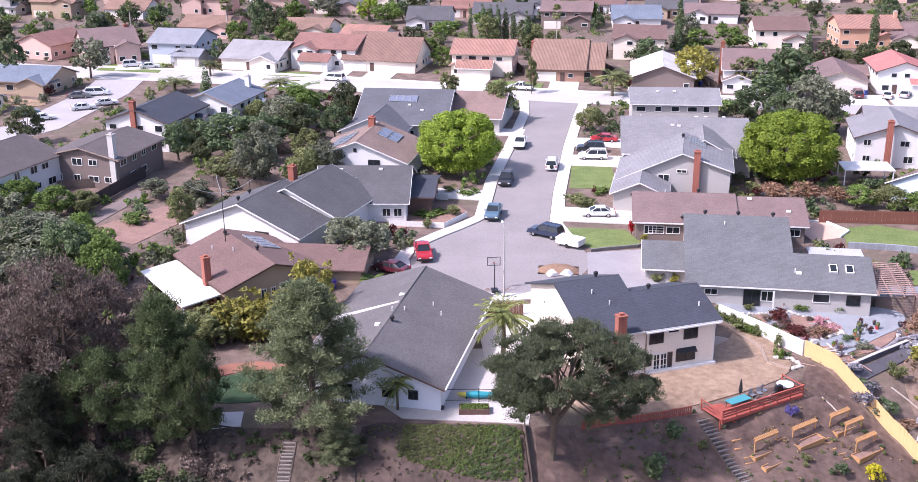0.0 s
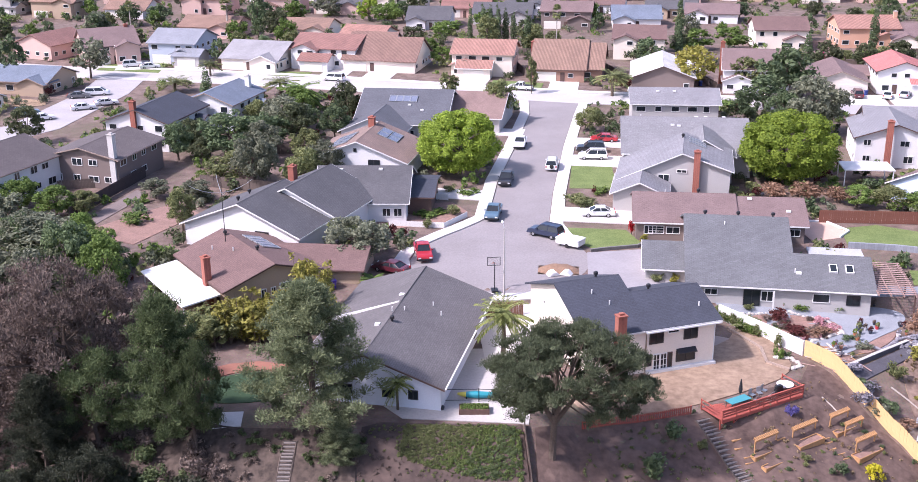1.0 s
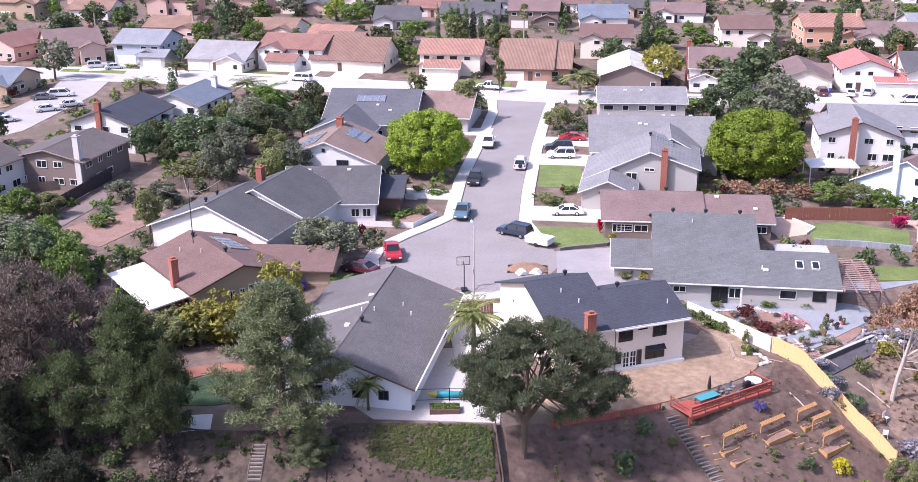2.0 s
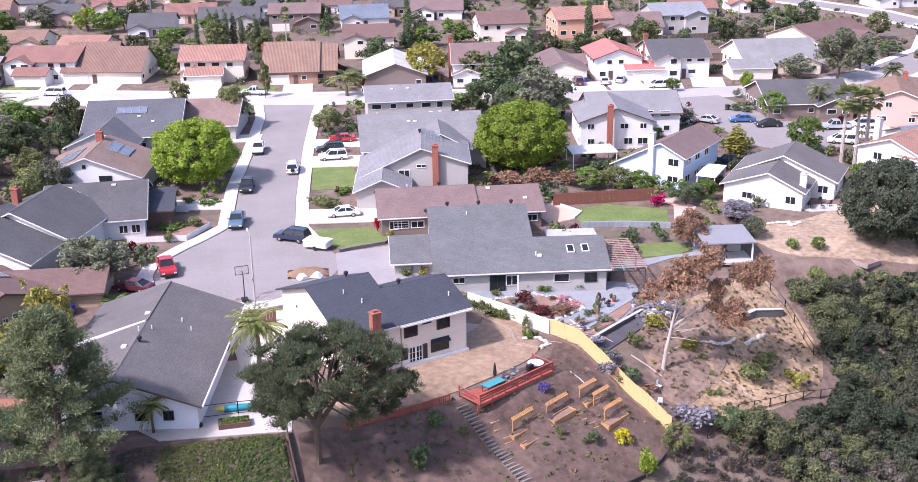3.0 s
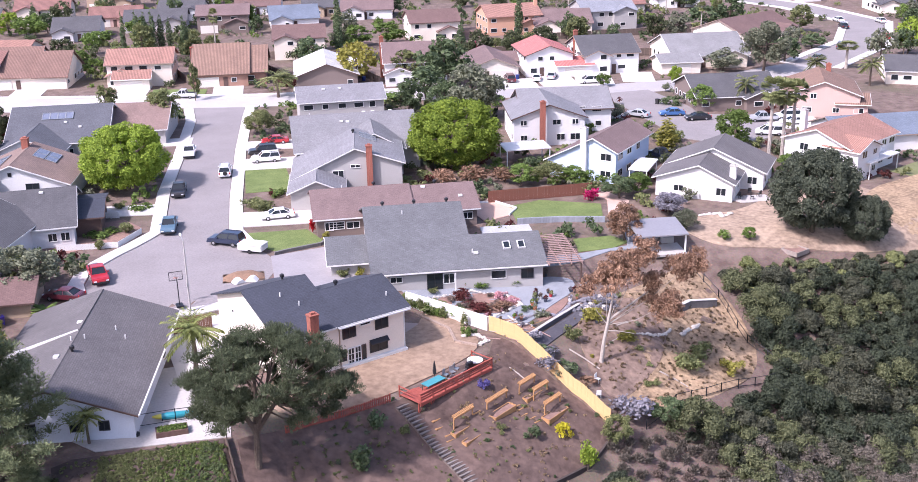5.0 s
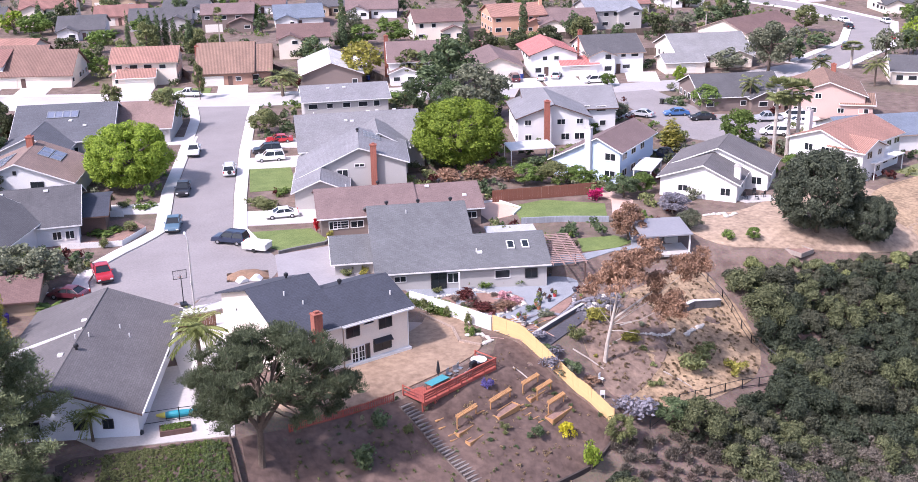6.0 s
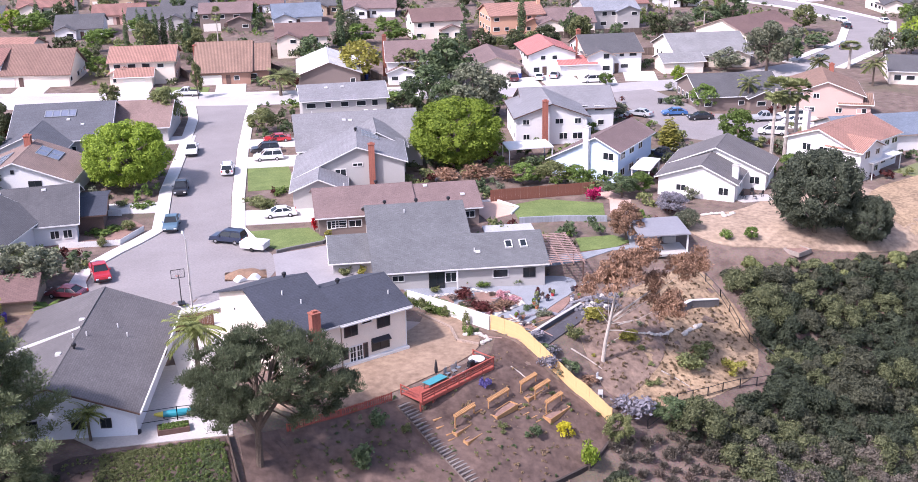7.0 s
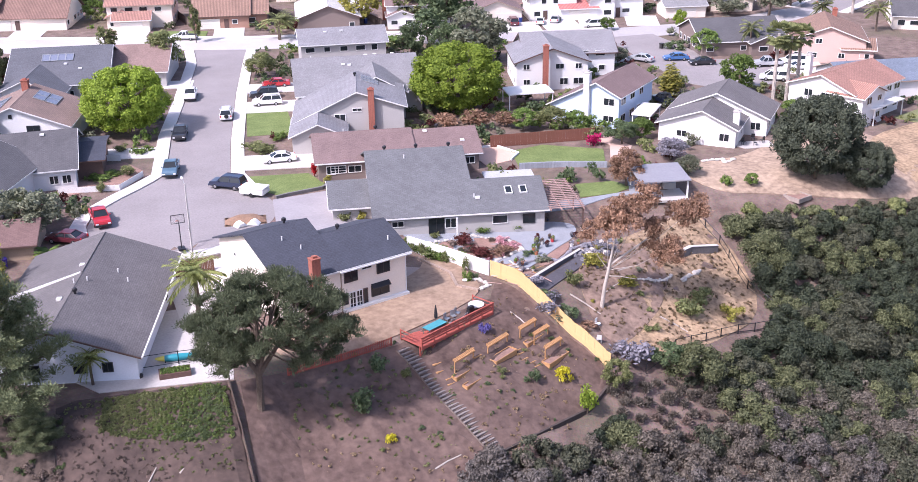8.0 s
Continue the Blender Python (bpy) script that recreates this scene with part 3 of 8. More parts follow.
def chimney(home, inv, x, y, z0, z1, rot, mat=BRICK, w=0.9, d=0.7):
    m = inv @ pose(x, y, 0, 0, 0, rot)
    c = part("chimney", Geo().box(0, 0, (z0 + z1) / 2, w, d, z1 - z0), mat, home, "", m)
    part("chimney_cap", Geo().box(0, 0, z1 + 0.06, w + 0.16, d + 0.16, 0.12).box(0, 0, z1 + 0.2, w * 0.5, d * 0.5, 0.25), CONCRETE if mat is not BRICK else mat, c)


def on_roof(b, u, v):
    """Height and slope at a place on a block's roof, in the block's axes."""
    yr = b.get("yr", 0.0)
    half = (b["D"] / 2 + yr) if v < yr else (b["D"] / 2 - yr)
    sl = (b["h"] + b["r"] - (b["h"] if v < yr else b.get("hn", b["h"]))) / half
    return b["h"] + b["r"] + 0.22 - sl * abs(v - yr), (sl if v < yr else -sl)


def vent(home, m, b, u, v, kind="pipe"):
    z, sl = on_roof(b, u, v)
    if kind == "pipe":
        part("vent_pipe", Geo().tube([(0, 0, -0.1), (0, 0, 0.45)], [0.07, 0.07], 8), WHITE, home, "", m @ pose(u, v, z))
    elif kind == "turbine":
        part("roof_vent", Geo().tube([(0, 0, -0.1), (0, 0, 0.25), (0, 0, 0.3), (0, 0, 0.55), (0, 0, 0.65)], [0.13, 0.13, 0.25, 0.25, 0.1], 10), DARK, home, "", m @ pose(u, v, z))
    else:
        part("roof_vent", Geo().box(0, 0, 0.1, 0.55, 0.5, 0.22), WHITE, home, "", m @ pose(u, v, z))


def slab_on_roof(name, home, m, b, u, v, w, d, mat, thick=0.12, rim=None):
    z, sl = on_roof(b, u, v)
    pm = m @ pose(u, v, z + 0.1, math.degrees(math.atan(sl)))
    ob = part(name, Geo().box(0, 0, 0, w, d, thick), mat, home, "", pm)
    if rim:
        g = Geo()
        for s in (-1, 1):
            g.box(0, s * d / 2, 0.01, w + 0.12, 0.1, thick + 0.06).box(s * w / 2, 0, 0.01, 0.1, d, thick + 0.06)
        part("frame", g, rim, ob)
    return ob


def auto_windows(home, m, b, rot, seed, front=""):
    """Windows for the storeys of a plain block, on the faces turned to the canyon, and a garage door in front."""
    rnd = random.Random(seed)
    storeys = 2 if b["h"] > 4 else 1
    for face, (fx, fy) in FACES.items():
        n = Matrix.Rotation(radians(b["rot"]), 3, "Z") @ Vector((fx, fy, 0))
        to_eye = (Vector((0, 0, 0)) - Vector((b["x"], b["y"], 0))).normalized()
        if n.dot(to_eye) < (0.1 if b["y"] < 300 else 0.5):
            continue
        span = b["L"] if face in "SN" else b["D"]
        for k in range(storeys):
            z = 1.45 + 2.6 * k
            u = -span / 2 + 1.6
            if k == 0 and face == front and span > 7:
                put_window(home, m, b, face, -span / 2 + 3.2, 1.1, 4.8, 2.15, "panels", GARAGE, GARAGE, "garage_door")
                put_window(home, m, b, face, -span / 2 + 7.0, 1.05, 0.95, 2.1, "plain", FASCIA_DARK, FASCIA_DARK, "door")
                u += 7.2
            while u < span / 2 - 0.9:
                if rnd.random() < 0.75 and (face in "SN" or on_roof(b, 0, u)[0] > z + 1.0):
                    w = rnd.choice((1.2, 1.5, 1.8))
                    put_window(home, m, b, face, u, z, w, rnd.choice((1.0, 1.2)), "slider" if b["y"] < 180 else "plain")
                u += rnd.uniform(2.4, 3.6) * (1 if b["y"] < 300 else 1.7)


def build_house(label, blocks, wall_mat, roof, fascia=WHITE, base=0.0, windows=True, front="", seed=1, group=""):
    """blocks: (x, y, rot, L, D, h, r[, extra]). Returns the house, its inverse pose, and the blocks with their poses."""
    x, y, rot = blocks[0][:3]
    home = thing("house", pose(x, y, base, 0, 0, rot), label, "house", group)
    inv = home.matrix_basis.inverted()
    out = []
    for i, bl in enumerate(blocks):
        b = dict(zip(("x", "y", "rot", "L", "D", "h", "r"), bl[:7]), z=base)
        if len(bl) > 7:
            b.update(bl[7])
        m = gable(home, inv, b, b.get("wall", wall_mat), b.get("roof", roof), b.get("fascia", fascia))
        if windows and not b.get("blank"):
            auto_windows(home, m, b, rot, seed * 7 + i, front if i == 0 else "")
        out.append((b, m))
    return home, inv, out


GREY_ROOF = roof_mat("grey", (0.10, 0.097, 0.104))
SLATE_ROOF = roof_mat("slate_blue", (0.055, 0.06, 0.08))
PALE_ROOF = roof_mat("pale_grey", (0.235, 0.23, 0.245))
BROWN_ROOF = roof_mat("brown", (0.17, 0.105, 0.095))
MAUVE_ROOF = roof_mat("mauve_brown", (0.20, 0.138, 0.132))
BLUE_ROOF = roof_mat("blue_grey", (0.16, 0.19, 0.24))
TAN_TILE = roof_mat("tan", (0.29, 0.18, 0.135), True)
SALMON_TILE = roof_mat("salmon", (0.38, 0.205, 0.16), True)
RED_TILE = roof_mat("brick_red", (0.29, 0.15, 0.125), True)
PINK_TILE = roof_mat("bright_red", (0.55, 0.20, 0.18), True)
WHITE_ROOF = roof_mat("whitish", (0.60, 0.58, 0.57))
WHITE_ST = stucco("white", (0.70, 0.69, 0.69))
CREAM_ST = stucco("cream", (0.78, 0.69, 0.60))
TAN_ST = stucco("tan", (0.44, 0.33, 0.24))
GREY_ST = stucco("grey", (0.42, 0.40, 0.39))
BROWN_ST = stucco("brown", (0.20, 0.155, 0.14))
PINK_ST = stucco("pink", (0.58, 0.40, 0.35))
PEACH_ST = stucco("peach", (0.62, 0.36, 0.25))
# blue of the shaded side wall, put into the colour of every wall
SKY_SHADE_ST = stucco("sky_shade_blue", (0.50, 0.60, 0.74))
# white wall; the blue of its skylit shade is mixed into the colour
SKYLIT_ST = stucco("skylit_white", (0.66, 0.69, 0.76))

STORM_ROOF = roof_mat("storm_grey", (0.14, 0.142, 0.150))
# near houses on the rim
n1, n1i, n1b = build_house("single-storey white house with a worn grey shingle roof", [(-6.5, 107.5, 77, 23.1, 14.8, 2.6, 2.7, {"o": 0.55, "rake": FASCIA_DARK})], SKYLIT_ST, roof_mat("worn_grey", (0.145, 0.133, 0.135)), WHITE, -1.8, False)
n2, n2i, n2b = build_house("two-storey cream house with a dark slate roof and brick chimney",
                           [(13.4, 108.6, 18, 6.4, 15.3, 5.0, 2.8, {"rake": SLATE_ROOF}), (21.1, 108.3, 18, 7.8, 10.1, 5.0, 1.8, {"rake": SLATE_ROOF})], CREAM_ST, SLATE_ROOF, WHITE, -1.8, False)
r1, r1i, r1b = build_house("long grey house with a broad blue-grey shingle roof", [(34.1, 129.6, -9, 11.5, 23.9, 2.5, 4.3, {"rake": STORM_ROOF}), (42.6, 121.6, -10, 9.6, 11.0, 2.5, 2.0, {"rake": STORM_ROOF}), (26.0, 128.0, -9, 6.0, 9.5, 2.5, 1.6)], GREY_ST, STORM_ROOF, WHITE, -0.9, False)
r2, r2i, r2b = build_house("single-storey house with a low brown shingle roof", [(30.4, 143.3, -7, 12.7, 11.5, 2.6, 2.1, {"rake": MAUVE_ROOF}), (41.2, 141.9, -7, 8.9, 10.6, 2.5, 1.9, {"rake": MAUVE_ROOF})], BROWN_ST, MAUVE_ROOF, WHITE, 0, True)
r3, r3i, r3b = build_house("two-storey grey house with a tall red brick chimney", [(32.6, 161.3, 78, 12.0, 16.1, 4.8, 2.3, {"yr": -1.15, "hn": 2.8}), (26.6, 154.7, 78, 9.5, 7.4, 2.7, 1.6)], GREY_ST, PALE_ROOF, WHITE, 0, False)
r4, r4i, r4b = build_house("large grey-roofed two-storey house", [(37.1, 177.9, -7, 19.6, 20.0, 3.6, 3.4, {"rake": PALE_ROOF}), (38.4, 169.0, 80, 9.0, 9.0, 4.3, 2.4, {"blank": True})], GREY_ST, roof_mat("mid_grey", (0.22, 0.215, 0.225)), WHITE, 0, True)
r5, r5i, r5b = build_house("two-storey grey house with a plain shingle roof", [(40.0, 202.6, -6, 15.5, 9.9, 5, 1.8)], GREY_ST, PALE_ROOF, WHITE, 0, True)
l1, l1i, l1b = build_house("white single-storey house with a dark grey roof", [(-26.0, 140.2, 68, 11.3, 17.0, 3, 3.4), (-13.4, 154.3, -2, 12.7, 15.0, 2.8, 3.0)], WHITE_ST, GREY_ROOF, WHITE, 0, False)
l2, l2i, l2b = build_house("white-gabled house with a dusty brown roof and solar panels", [(-14.4, 173.7, 78, 13.1, 15.5, 3.2, 3.0)], WHITE_ST, roof_mat("dusty_brown", (0.25, 0.175, 0.15)), WHITE, 0, False)
l3, l3i, l3b = build_house("blue-grey roofed house with solar panels", [(-9.0, 202.5, -8, 16.0, 20.4, 3, 4.0)], GREY_ST, roof_mat("dusk_slate", (0.11, 0.113, 0.13)), WHITE, 0, True)
ll1, ll1i, ll1b = build_house("tan stucco house with a brown shingle roof and brick chimney", [(-25.2, 124.2, -56, 14.3, 12.0, 3.4, 1.9), (-17.0, 128.0, -7, 11.5, 8.1, 2.6, 1.4)], TAN_ST, BROWN_ROOF, FASCIA_DARK, -0.8, False)
# across and beyond the streets
SEEDS = [2]
TRIM_TAN = surface("tan_trim", (0.33, 0.25, 0.21), 0.8, 5, 0.5, 0.1, 0.1)


def neighbour(label, blocks, wall_mat, roof, front=""):
    SEEDS[0] += 1
    pick = random.Random(SEEDS[0] * 31)
    x, y, rot, L, D, h, r = blocks[0][:7]
    if len(blocks) == 1 and D < 19 and len(blocks[0]) == 7:
        # a gabled wing towards the street
        side = pick.choice((-1, 1))
        ang = radians(rot)
        along, out = side * L * 0.27, -(D / 2 - 1.2)
        wing = min(6.5, L * 0.45)
        wx, wy = x + math.cos(ang) * along - math.sin(ang) * out, y + math.sin(ang) * along + math.cos(ang) * out
        blocks = blocks + [(wx, wy, rot + 90, 5.4, wing, h - 0.25 if pick.random() < 0.5 else min(h - 0.2, 2.7), min(r, wing * 0.2))]
    build_house(label, blocks, wall_mat, roof, pick.choice((WHITE, FASCIA_DARK, TRIM_TAN, TRIM_TAN)), 0, True, front, SEEDS[0], "houses of the neighbourhood")


neighbour("brown two-storey house with a grey-brown roof", [(-70.3, 162.0, 69, 13.7, 13.2, 5, 2.5, {"wall": WHITE_ST}), (-56.2, 171.4, 75, 13.5, 12.4, 4.7, 1.5)], BROWN_ST, roof_mat("grey_brown", (0.12, 0.10, 0.10)), "")
neighbour("white two-storey house with a dark slate roof", [(-53.7, 194.3, 76, 15.0, 11.7, 5, 2.1)], WHITE_ST, SLATE_ROOF, "")
neighbour("white house with a blue-grey roof", [(-44.6, 207.8, 74, 13.4, 10.4, 5, 1.9)], WHITE_ST, BLUE_ROOF, "")
neighbour("pink stucco house with a reddish roof", [(-103.5, 284.2, 64, 13.3, 12.1, 3.6, 2.4)], PINK_ST, RED_TILE, "")
neighbour("mauve house with a brown roof and red chimney", [(-87.5, 277.7, 25, 12.7, 17.2, 4.5, 3.2)], PINK_ST, MAUVE_ROOF, "S")
neighbour("pale blue-grey two-storey house", [(-68.0, 276.1, -13, 12.1, 13.1, 5, 2.5)], stucco("blue_grey", (0.42, 0.46, 0.54)), roof_mat("cool_grey", (0.25, 0.26, 0.29)), "S")
neighbour("pale house with a grey roof and two solar panels", [(-46.7, 267.3, -17, 14.7, 15.3, 2.8, 3.0)], CREAM_ST, roof_mat("light_grey", (0.30, 0.29, 0.30)), "S")
neighbour("white two-storey house with a brick-red tile roof", [(-29.8, 268.1, -17, 16.2, 13.3, 4.8, 2.4)], WHITE_ST, RED_TILE, "S")
neighbour("tan house with a brown ribbed tile roof", [(-19.5, 266.4, -13, 10.8, 17.8, 2.8, 5.0), (-11.5, 262.6, -13, 6.8, 15, 2.8, 4.2)], CREAM_ST, roof_mat("brown_ribbed", (0.25, 0.15, 0.12), True), "S")
neighbour("pinkish two-storey house with a salmon tile roof", [(6.6, 256.7, -10, 13.8, 12.0, 5, 2.3)], CREAM_ST, SALMON_TILE, "S")
neighbour("brick and stucco house with a tan tile roof", [(23.9, 253.7, -10, 11.8, 20.3, 2.8, 4.8), (31.0, 252.0, -10, 5.0, 17, 2.8, 4.2)], stucco("redbrown", (0.34, 0.20, 0.15)), TAN_TILE, "S")
neighbour("pale-roofed house with a dark wooden gable", [(44.8, 240.9, 81, 18.7, 13.0, 3, 2.4)], BROWN_ST, WHITE_ROOF, "")
neighbour("white house with a brown roof and red chimney", [(64.2, 237.6, -12, 13.4, 15.3, 4.8, 3.0)], WHITE_ST, MAUVE_ROOF, "")
neighbour("tan house with a grey-brown roof", [(81.2, 235.7, 79, 16.6, 10.7, 2.8, 2.0)], CREAM_ST, MAUVE_ROOF, "W")
neighbour("white house with a bright red tile roof", [(93.5, 234.1, 81, 14.5, 10.5, 4.8, 1.9)], WHITE_ST, PINK_TILE, "W")
neighbour("brown two-storey house with a mauve roof", [(32.1, 325.1, -10, 14.2, 11.5, 5, 2.1)], BROWN_ST, MAUVE_ROOF, "S")
neighbour("tan two-storey house with a brown roof", [(45.4, 277.0, -10, 12.3, 11.9, 5, 2.3)], CREAM_ST, BROWN_ROOF, "")
neighbour("low house with a blue roof", [(52.1, 326.5, -6, 13.6, 15.1, 2.8, 2.8)], WHITE_ST, BLUE_ROOF, "S")
neighbour("low grey house with a white gable", [(-7.6, 328.1, -6, 12.2, 15.8, 2.8, 2.8)], WHITE_ST, GREY_ROOF, "S")
neighbour("low white house with a mauve roof", [(76.0, 333.8, -14, 15.1, 11.8, 2.8, 2.1)], WHITE_ST, MAUVE_ROOF, "S")
neighbour("two-storey house with a brown roof", [(83.0, 288.2, -6, 13.1, 12.6, 5, 2.4)], CREAM_ST, BROWN_ROOF, "")
neighbour("peach two-storey house with an orange tile roof", [(105.6, 289.9, -4, 14.9, 12.7, 5, 2.4)], PEACH_ST, SALMON_TILE, "")
neighbour("low pinkish house with a tan roof", [(-41.0, 310.6, -13, 13.9, 12.0, 2.8, 2.2)], CREAM_ST, TAN_TILE, "S")
neighbour("tan low house with a brown tile roof", [(-68.0, 316.1, -16, 16.9, 12.9, 2.8, 2.3)], PINK_ST, TAN_TILE, "S")
neighbour("low house with solar panels on its roof", [(-23.5, 296.9, -20, 12.0, 11.4, 2.8, 2.1)], CREAM_ST, SALMON_TILE, "")
neighbour("grey house behind cypresses", [(14, 335, -8, 17, 13, 3, 2.6)], GREY_ST, GREY_ROOF, "")
neighbour("white gabled house with a grey roof and red chimney", [(71.4, 178.0, 77, 13.0, 12.2, 4.8, 2.2), (77.5, 184.5, -12, 16.0, 11.0, 4.2, 2.6)], WHITE_ST, PALE_ROOF, "")
neighbour("two-storey house with shade-blue walls and a brown roof", [(71.8, 155.4, 42, 13.5, 11.4, 5, 1.7, {"yr": -2.0, "hn": 2.6})], SKY_SHADE_ST, MAUVE_ROOF, "")
neighbour("white house with a grey gable roof and patio doors", [(80.5, 139.0, 49, 7.6, 11.1, 2.8, 2.2, {"yr": -0.65}), (86.7, 143.8, 49, 8.4, 14.4, 2.8, 3.0, {"yr": 0.3})], WHITE_ST, roof_mat("solar_grey", (0.15, 0.138, 0.14)), "")
neighbour("white two-storey house with a salmon-red tile roof", [(107.9, 143.7, 25, 14.3, 10.9, 5, 2.0)], WHITE_ST, SALMON_TILE, "")
neighbour("low house with a broad blue-grey roof", [(124.0, 153.0, -8, 22, 11.3, 2.8, 2.0)], WHITE_ST, BLUE_ROOF, "")
neighbour("pink two-storey house with a tan tile roof", [(128.0, 178.0, 60, 14.0, 13.0, 4.2, 2.4)], PINK_ST, TAN_TILE, "")
neighbour("low dark house with a grey roof", [(114.8, 190.0, -11, 16.2, 14.7, 2.8, 2.8)], BROWN_ST, GREY_ROOF, "")
neighbour("grey-roofed house with half-timbered gables", [(131.9, 231.9, -10, 17.5, 18.5, 2.8, 3.4)], CREAM_ST, roof_mat("flint_grey", (0.24, 0.235, 0.24)), "S")
neighbour("white house with a grey roof and red chimney", [(107.5, 232.4, -9, 12.7, 15.3, 4.5, 2.8)], WHITE_ST, GREY_ROOF, "S")
neighbour("long house with a brown roof", [(158.3, 254.6, 22, 22.0, 16.1, 2.8, 3.0)], CREAM_ST, BROWN_ROOF, "")
neighbour("cream house with a mauve-brown roof", [(119.0, 285.4, -14, 15.5, 14.5, 3, 2.8)], CREAM_ST, MAUVE_ROOF, "")
neighbour("grey two-storey house with a pale roof", [(133.3, 288.7, -6, 14.9, 13.3, 5, 2.4)], GREY_ST, roof_mat("cool_grey", (0.25, 0.26, 0.29)), "")
neighbour("low house with a dark grey roof", [(165.1, 193.2, -30, 17.8, 11.6, 2.8, 2.2)], CREAM_ST, GREY_ROOF, "")
neighbour("low tan house with a blue-grey roof", [(-93, 241, -12, 14, 12, 2.8, 2.2)], TAN_ST, BLUE_ROOF, "")
neighbour("low house with a brown shingle roof", [(-101, 216, 78, 15, 12, 2.8, 2.3)], CREAM_ST, MAUVE_ROOF, "")

# ---- trees and shrubs ----
def quads_mesh(name, verts, mat):
    """A mesh of loose four-cornered leaves from an (n, 4, 3) array."""
    n = len(verts)
    me = bpy.data.meshes.new(name)
    me.vertices.add(n * 4)
    me.vertices.foreach_set("co", np.ascontiguousarray(verts, dtype=np.float32).ravel())
    me.loops.add(n * 4)
    me.loops.foreach_set("vertex_index", np.arange(n * 4, dtype=np.int32))
    me.polygons.add(n)
    me.polygons.foreach_set("loop_start", np.arange(0, n * 4, 4, dtype=np.int32))
    me.update(calc_edges=True)
    me.materials.append(mat)
    return me


def leaf_cloud(rng, centres, radii, n, size, squash=1.0, shell=(0.72, 1.04), droop=0.0, long=1.6, ruffle=0.75):
    """n small leaf sprays over the outsides of many lumps."""
    centres, radii = np.array(centres, float), np.array(radii, float)
    p = radii ** 2 / (radii ** 2).sum()
    k = rng.choice(len(centres), n, p=p)
    d = rng.normal(size=(n, 3))
    d /= np.linalg.norm(d, axis=1, keepdims=True)
    d[:, 2] = np.where(d[:, 2] < -0.55, -d[:, 2], d[:, 2])
    c = centres[k] + d * (radii[k] * rng.uniform(*shell, n))[:, None] * np.array([1, 1, squash])
    nrm = d + rng.normal(scale=ruffle, size=(n, 3))
    nrm /= np.linalg.norm(nrm, axis=1, keepdims=True)
    a = np.cross(nrm, rng.normal(size=(n, 3)))
    a /= np.linalg.norm(a, axis=1, keepdims=True) + 1e-9
    a[:, 2] -= droop
    b = np.cross(nrm, a)
    s = size * rng.uniform(0.6, 1.35, n)[:, None]
    j = rng.uniform(0.7, 1.3, (n, 4, 1))
    v = np.stack([c - a * s * long * 0.5, c - b * s * 0.42, c + a * s * long * 0.5, c + b * s * 0.42], 1)
    return c[:, None] + (v - c[:, None]) * j


def core_quads(rng, centres, radii, k=0.66, squash=1.0):
    """The dense shaded inside of each lump: broad sprays lying every way."""
    c, rr = np.repeat(np.array(centres, float), 7, 0), np.repeat(np.minimum(np.array(radii, float), 1.4), 7) * k
    n = len(c)
    flat = np.array([1, 1, squash])
    u, w = rng.normal(size=(n, 3)), rng.normal(size=(n, 3))
    u /= np.linalg.norm(u, axis=1, keepdims=True)
    w = np.cross(u, w)
    w /= np.linalg.norm(w, axis=1, keepdims=True)
    c = c + np.clip(rng.normal(scale=0.3, size=(n, 3)), -0.5, 0.5) * rr[:, None] * flat
    q = np.stack([-u, -w * 0.8, u, w * 0.8], 1) * (rr * 0.72)[:, None, None] * rng.uniform(0.6, 1.15, (n, 4, 1)) * flat
    return c[:, None] + q


def tufts(rng, centres, radii, n, size, squash=0.8, up=0.8, width=0.2, shell=(0.35, 1.05)):
    """n slender sprays pointing up and out of many lumps, as needles and twigs do."""
    centres, radii = np.array(centres, float), np.array(radii, float)
    k = rng.choice(len(centres), n, p=radii ** 2 / (radii ** 2).sum())
    d = rng.normal(size=(n, 3))
    d /= np.linalg.norm(d, axis=1, keepdims=True)
    d[:, 2] = np.where(d[:, 2] < -0.35, -d[:, 2], d[:, 2])
    c = centres[k] + d * (radii[k] * rng.uniform(*shell, n))[:, None] * np.array([1, 1, squash])
    a = d + np.array([0, 0, up]) + rng.normal(scale=0.45, size=(n, 3))
    a /= np.linalg.norm(a, axis=1, keepdims=True)
    b = np.cross(a, rng.normal(size=(n, 3)))
    b /= np.linalg.norm(b, axis=1, keepdims=True) + 1e-9
    s = size * rng.uniform(0.65, 1.35, n)[:, None]
    return np.stack([c, c + a * s * 0.55 - b * s * width, c + a * s, c + a * s * 0.55 + b * s * width], 1)


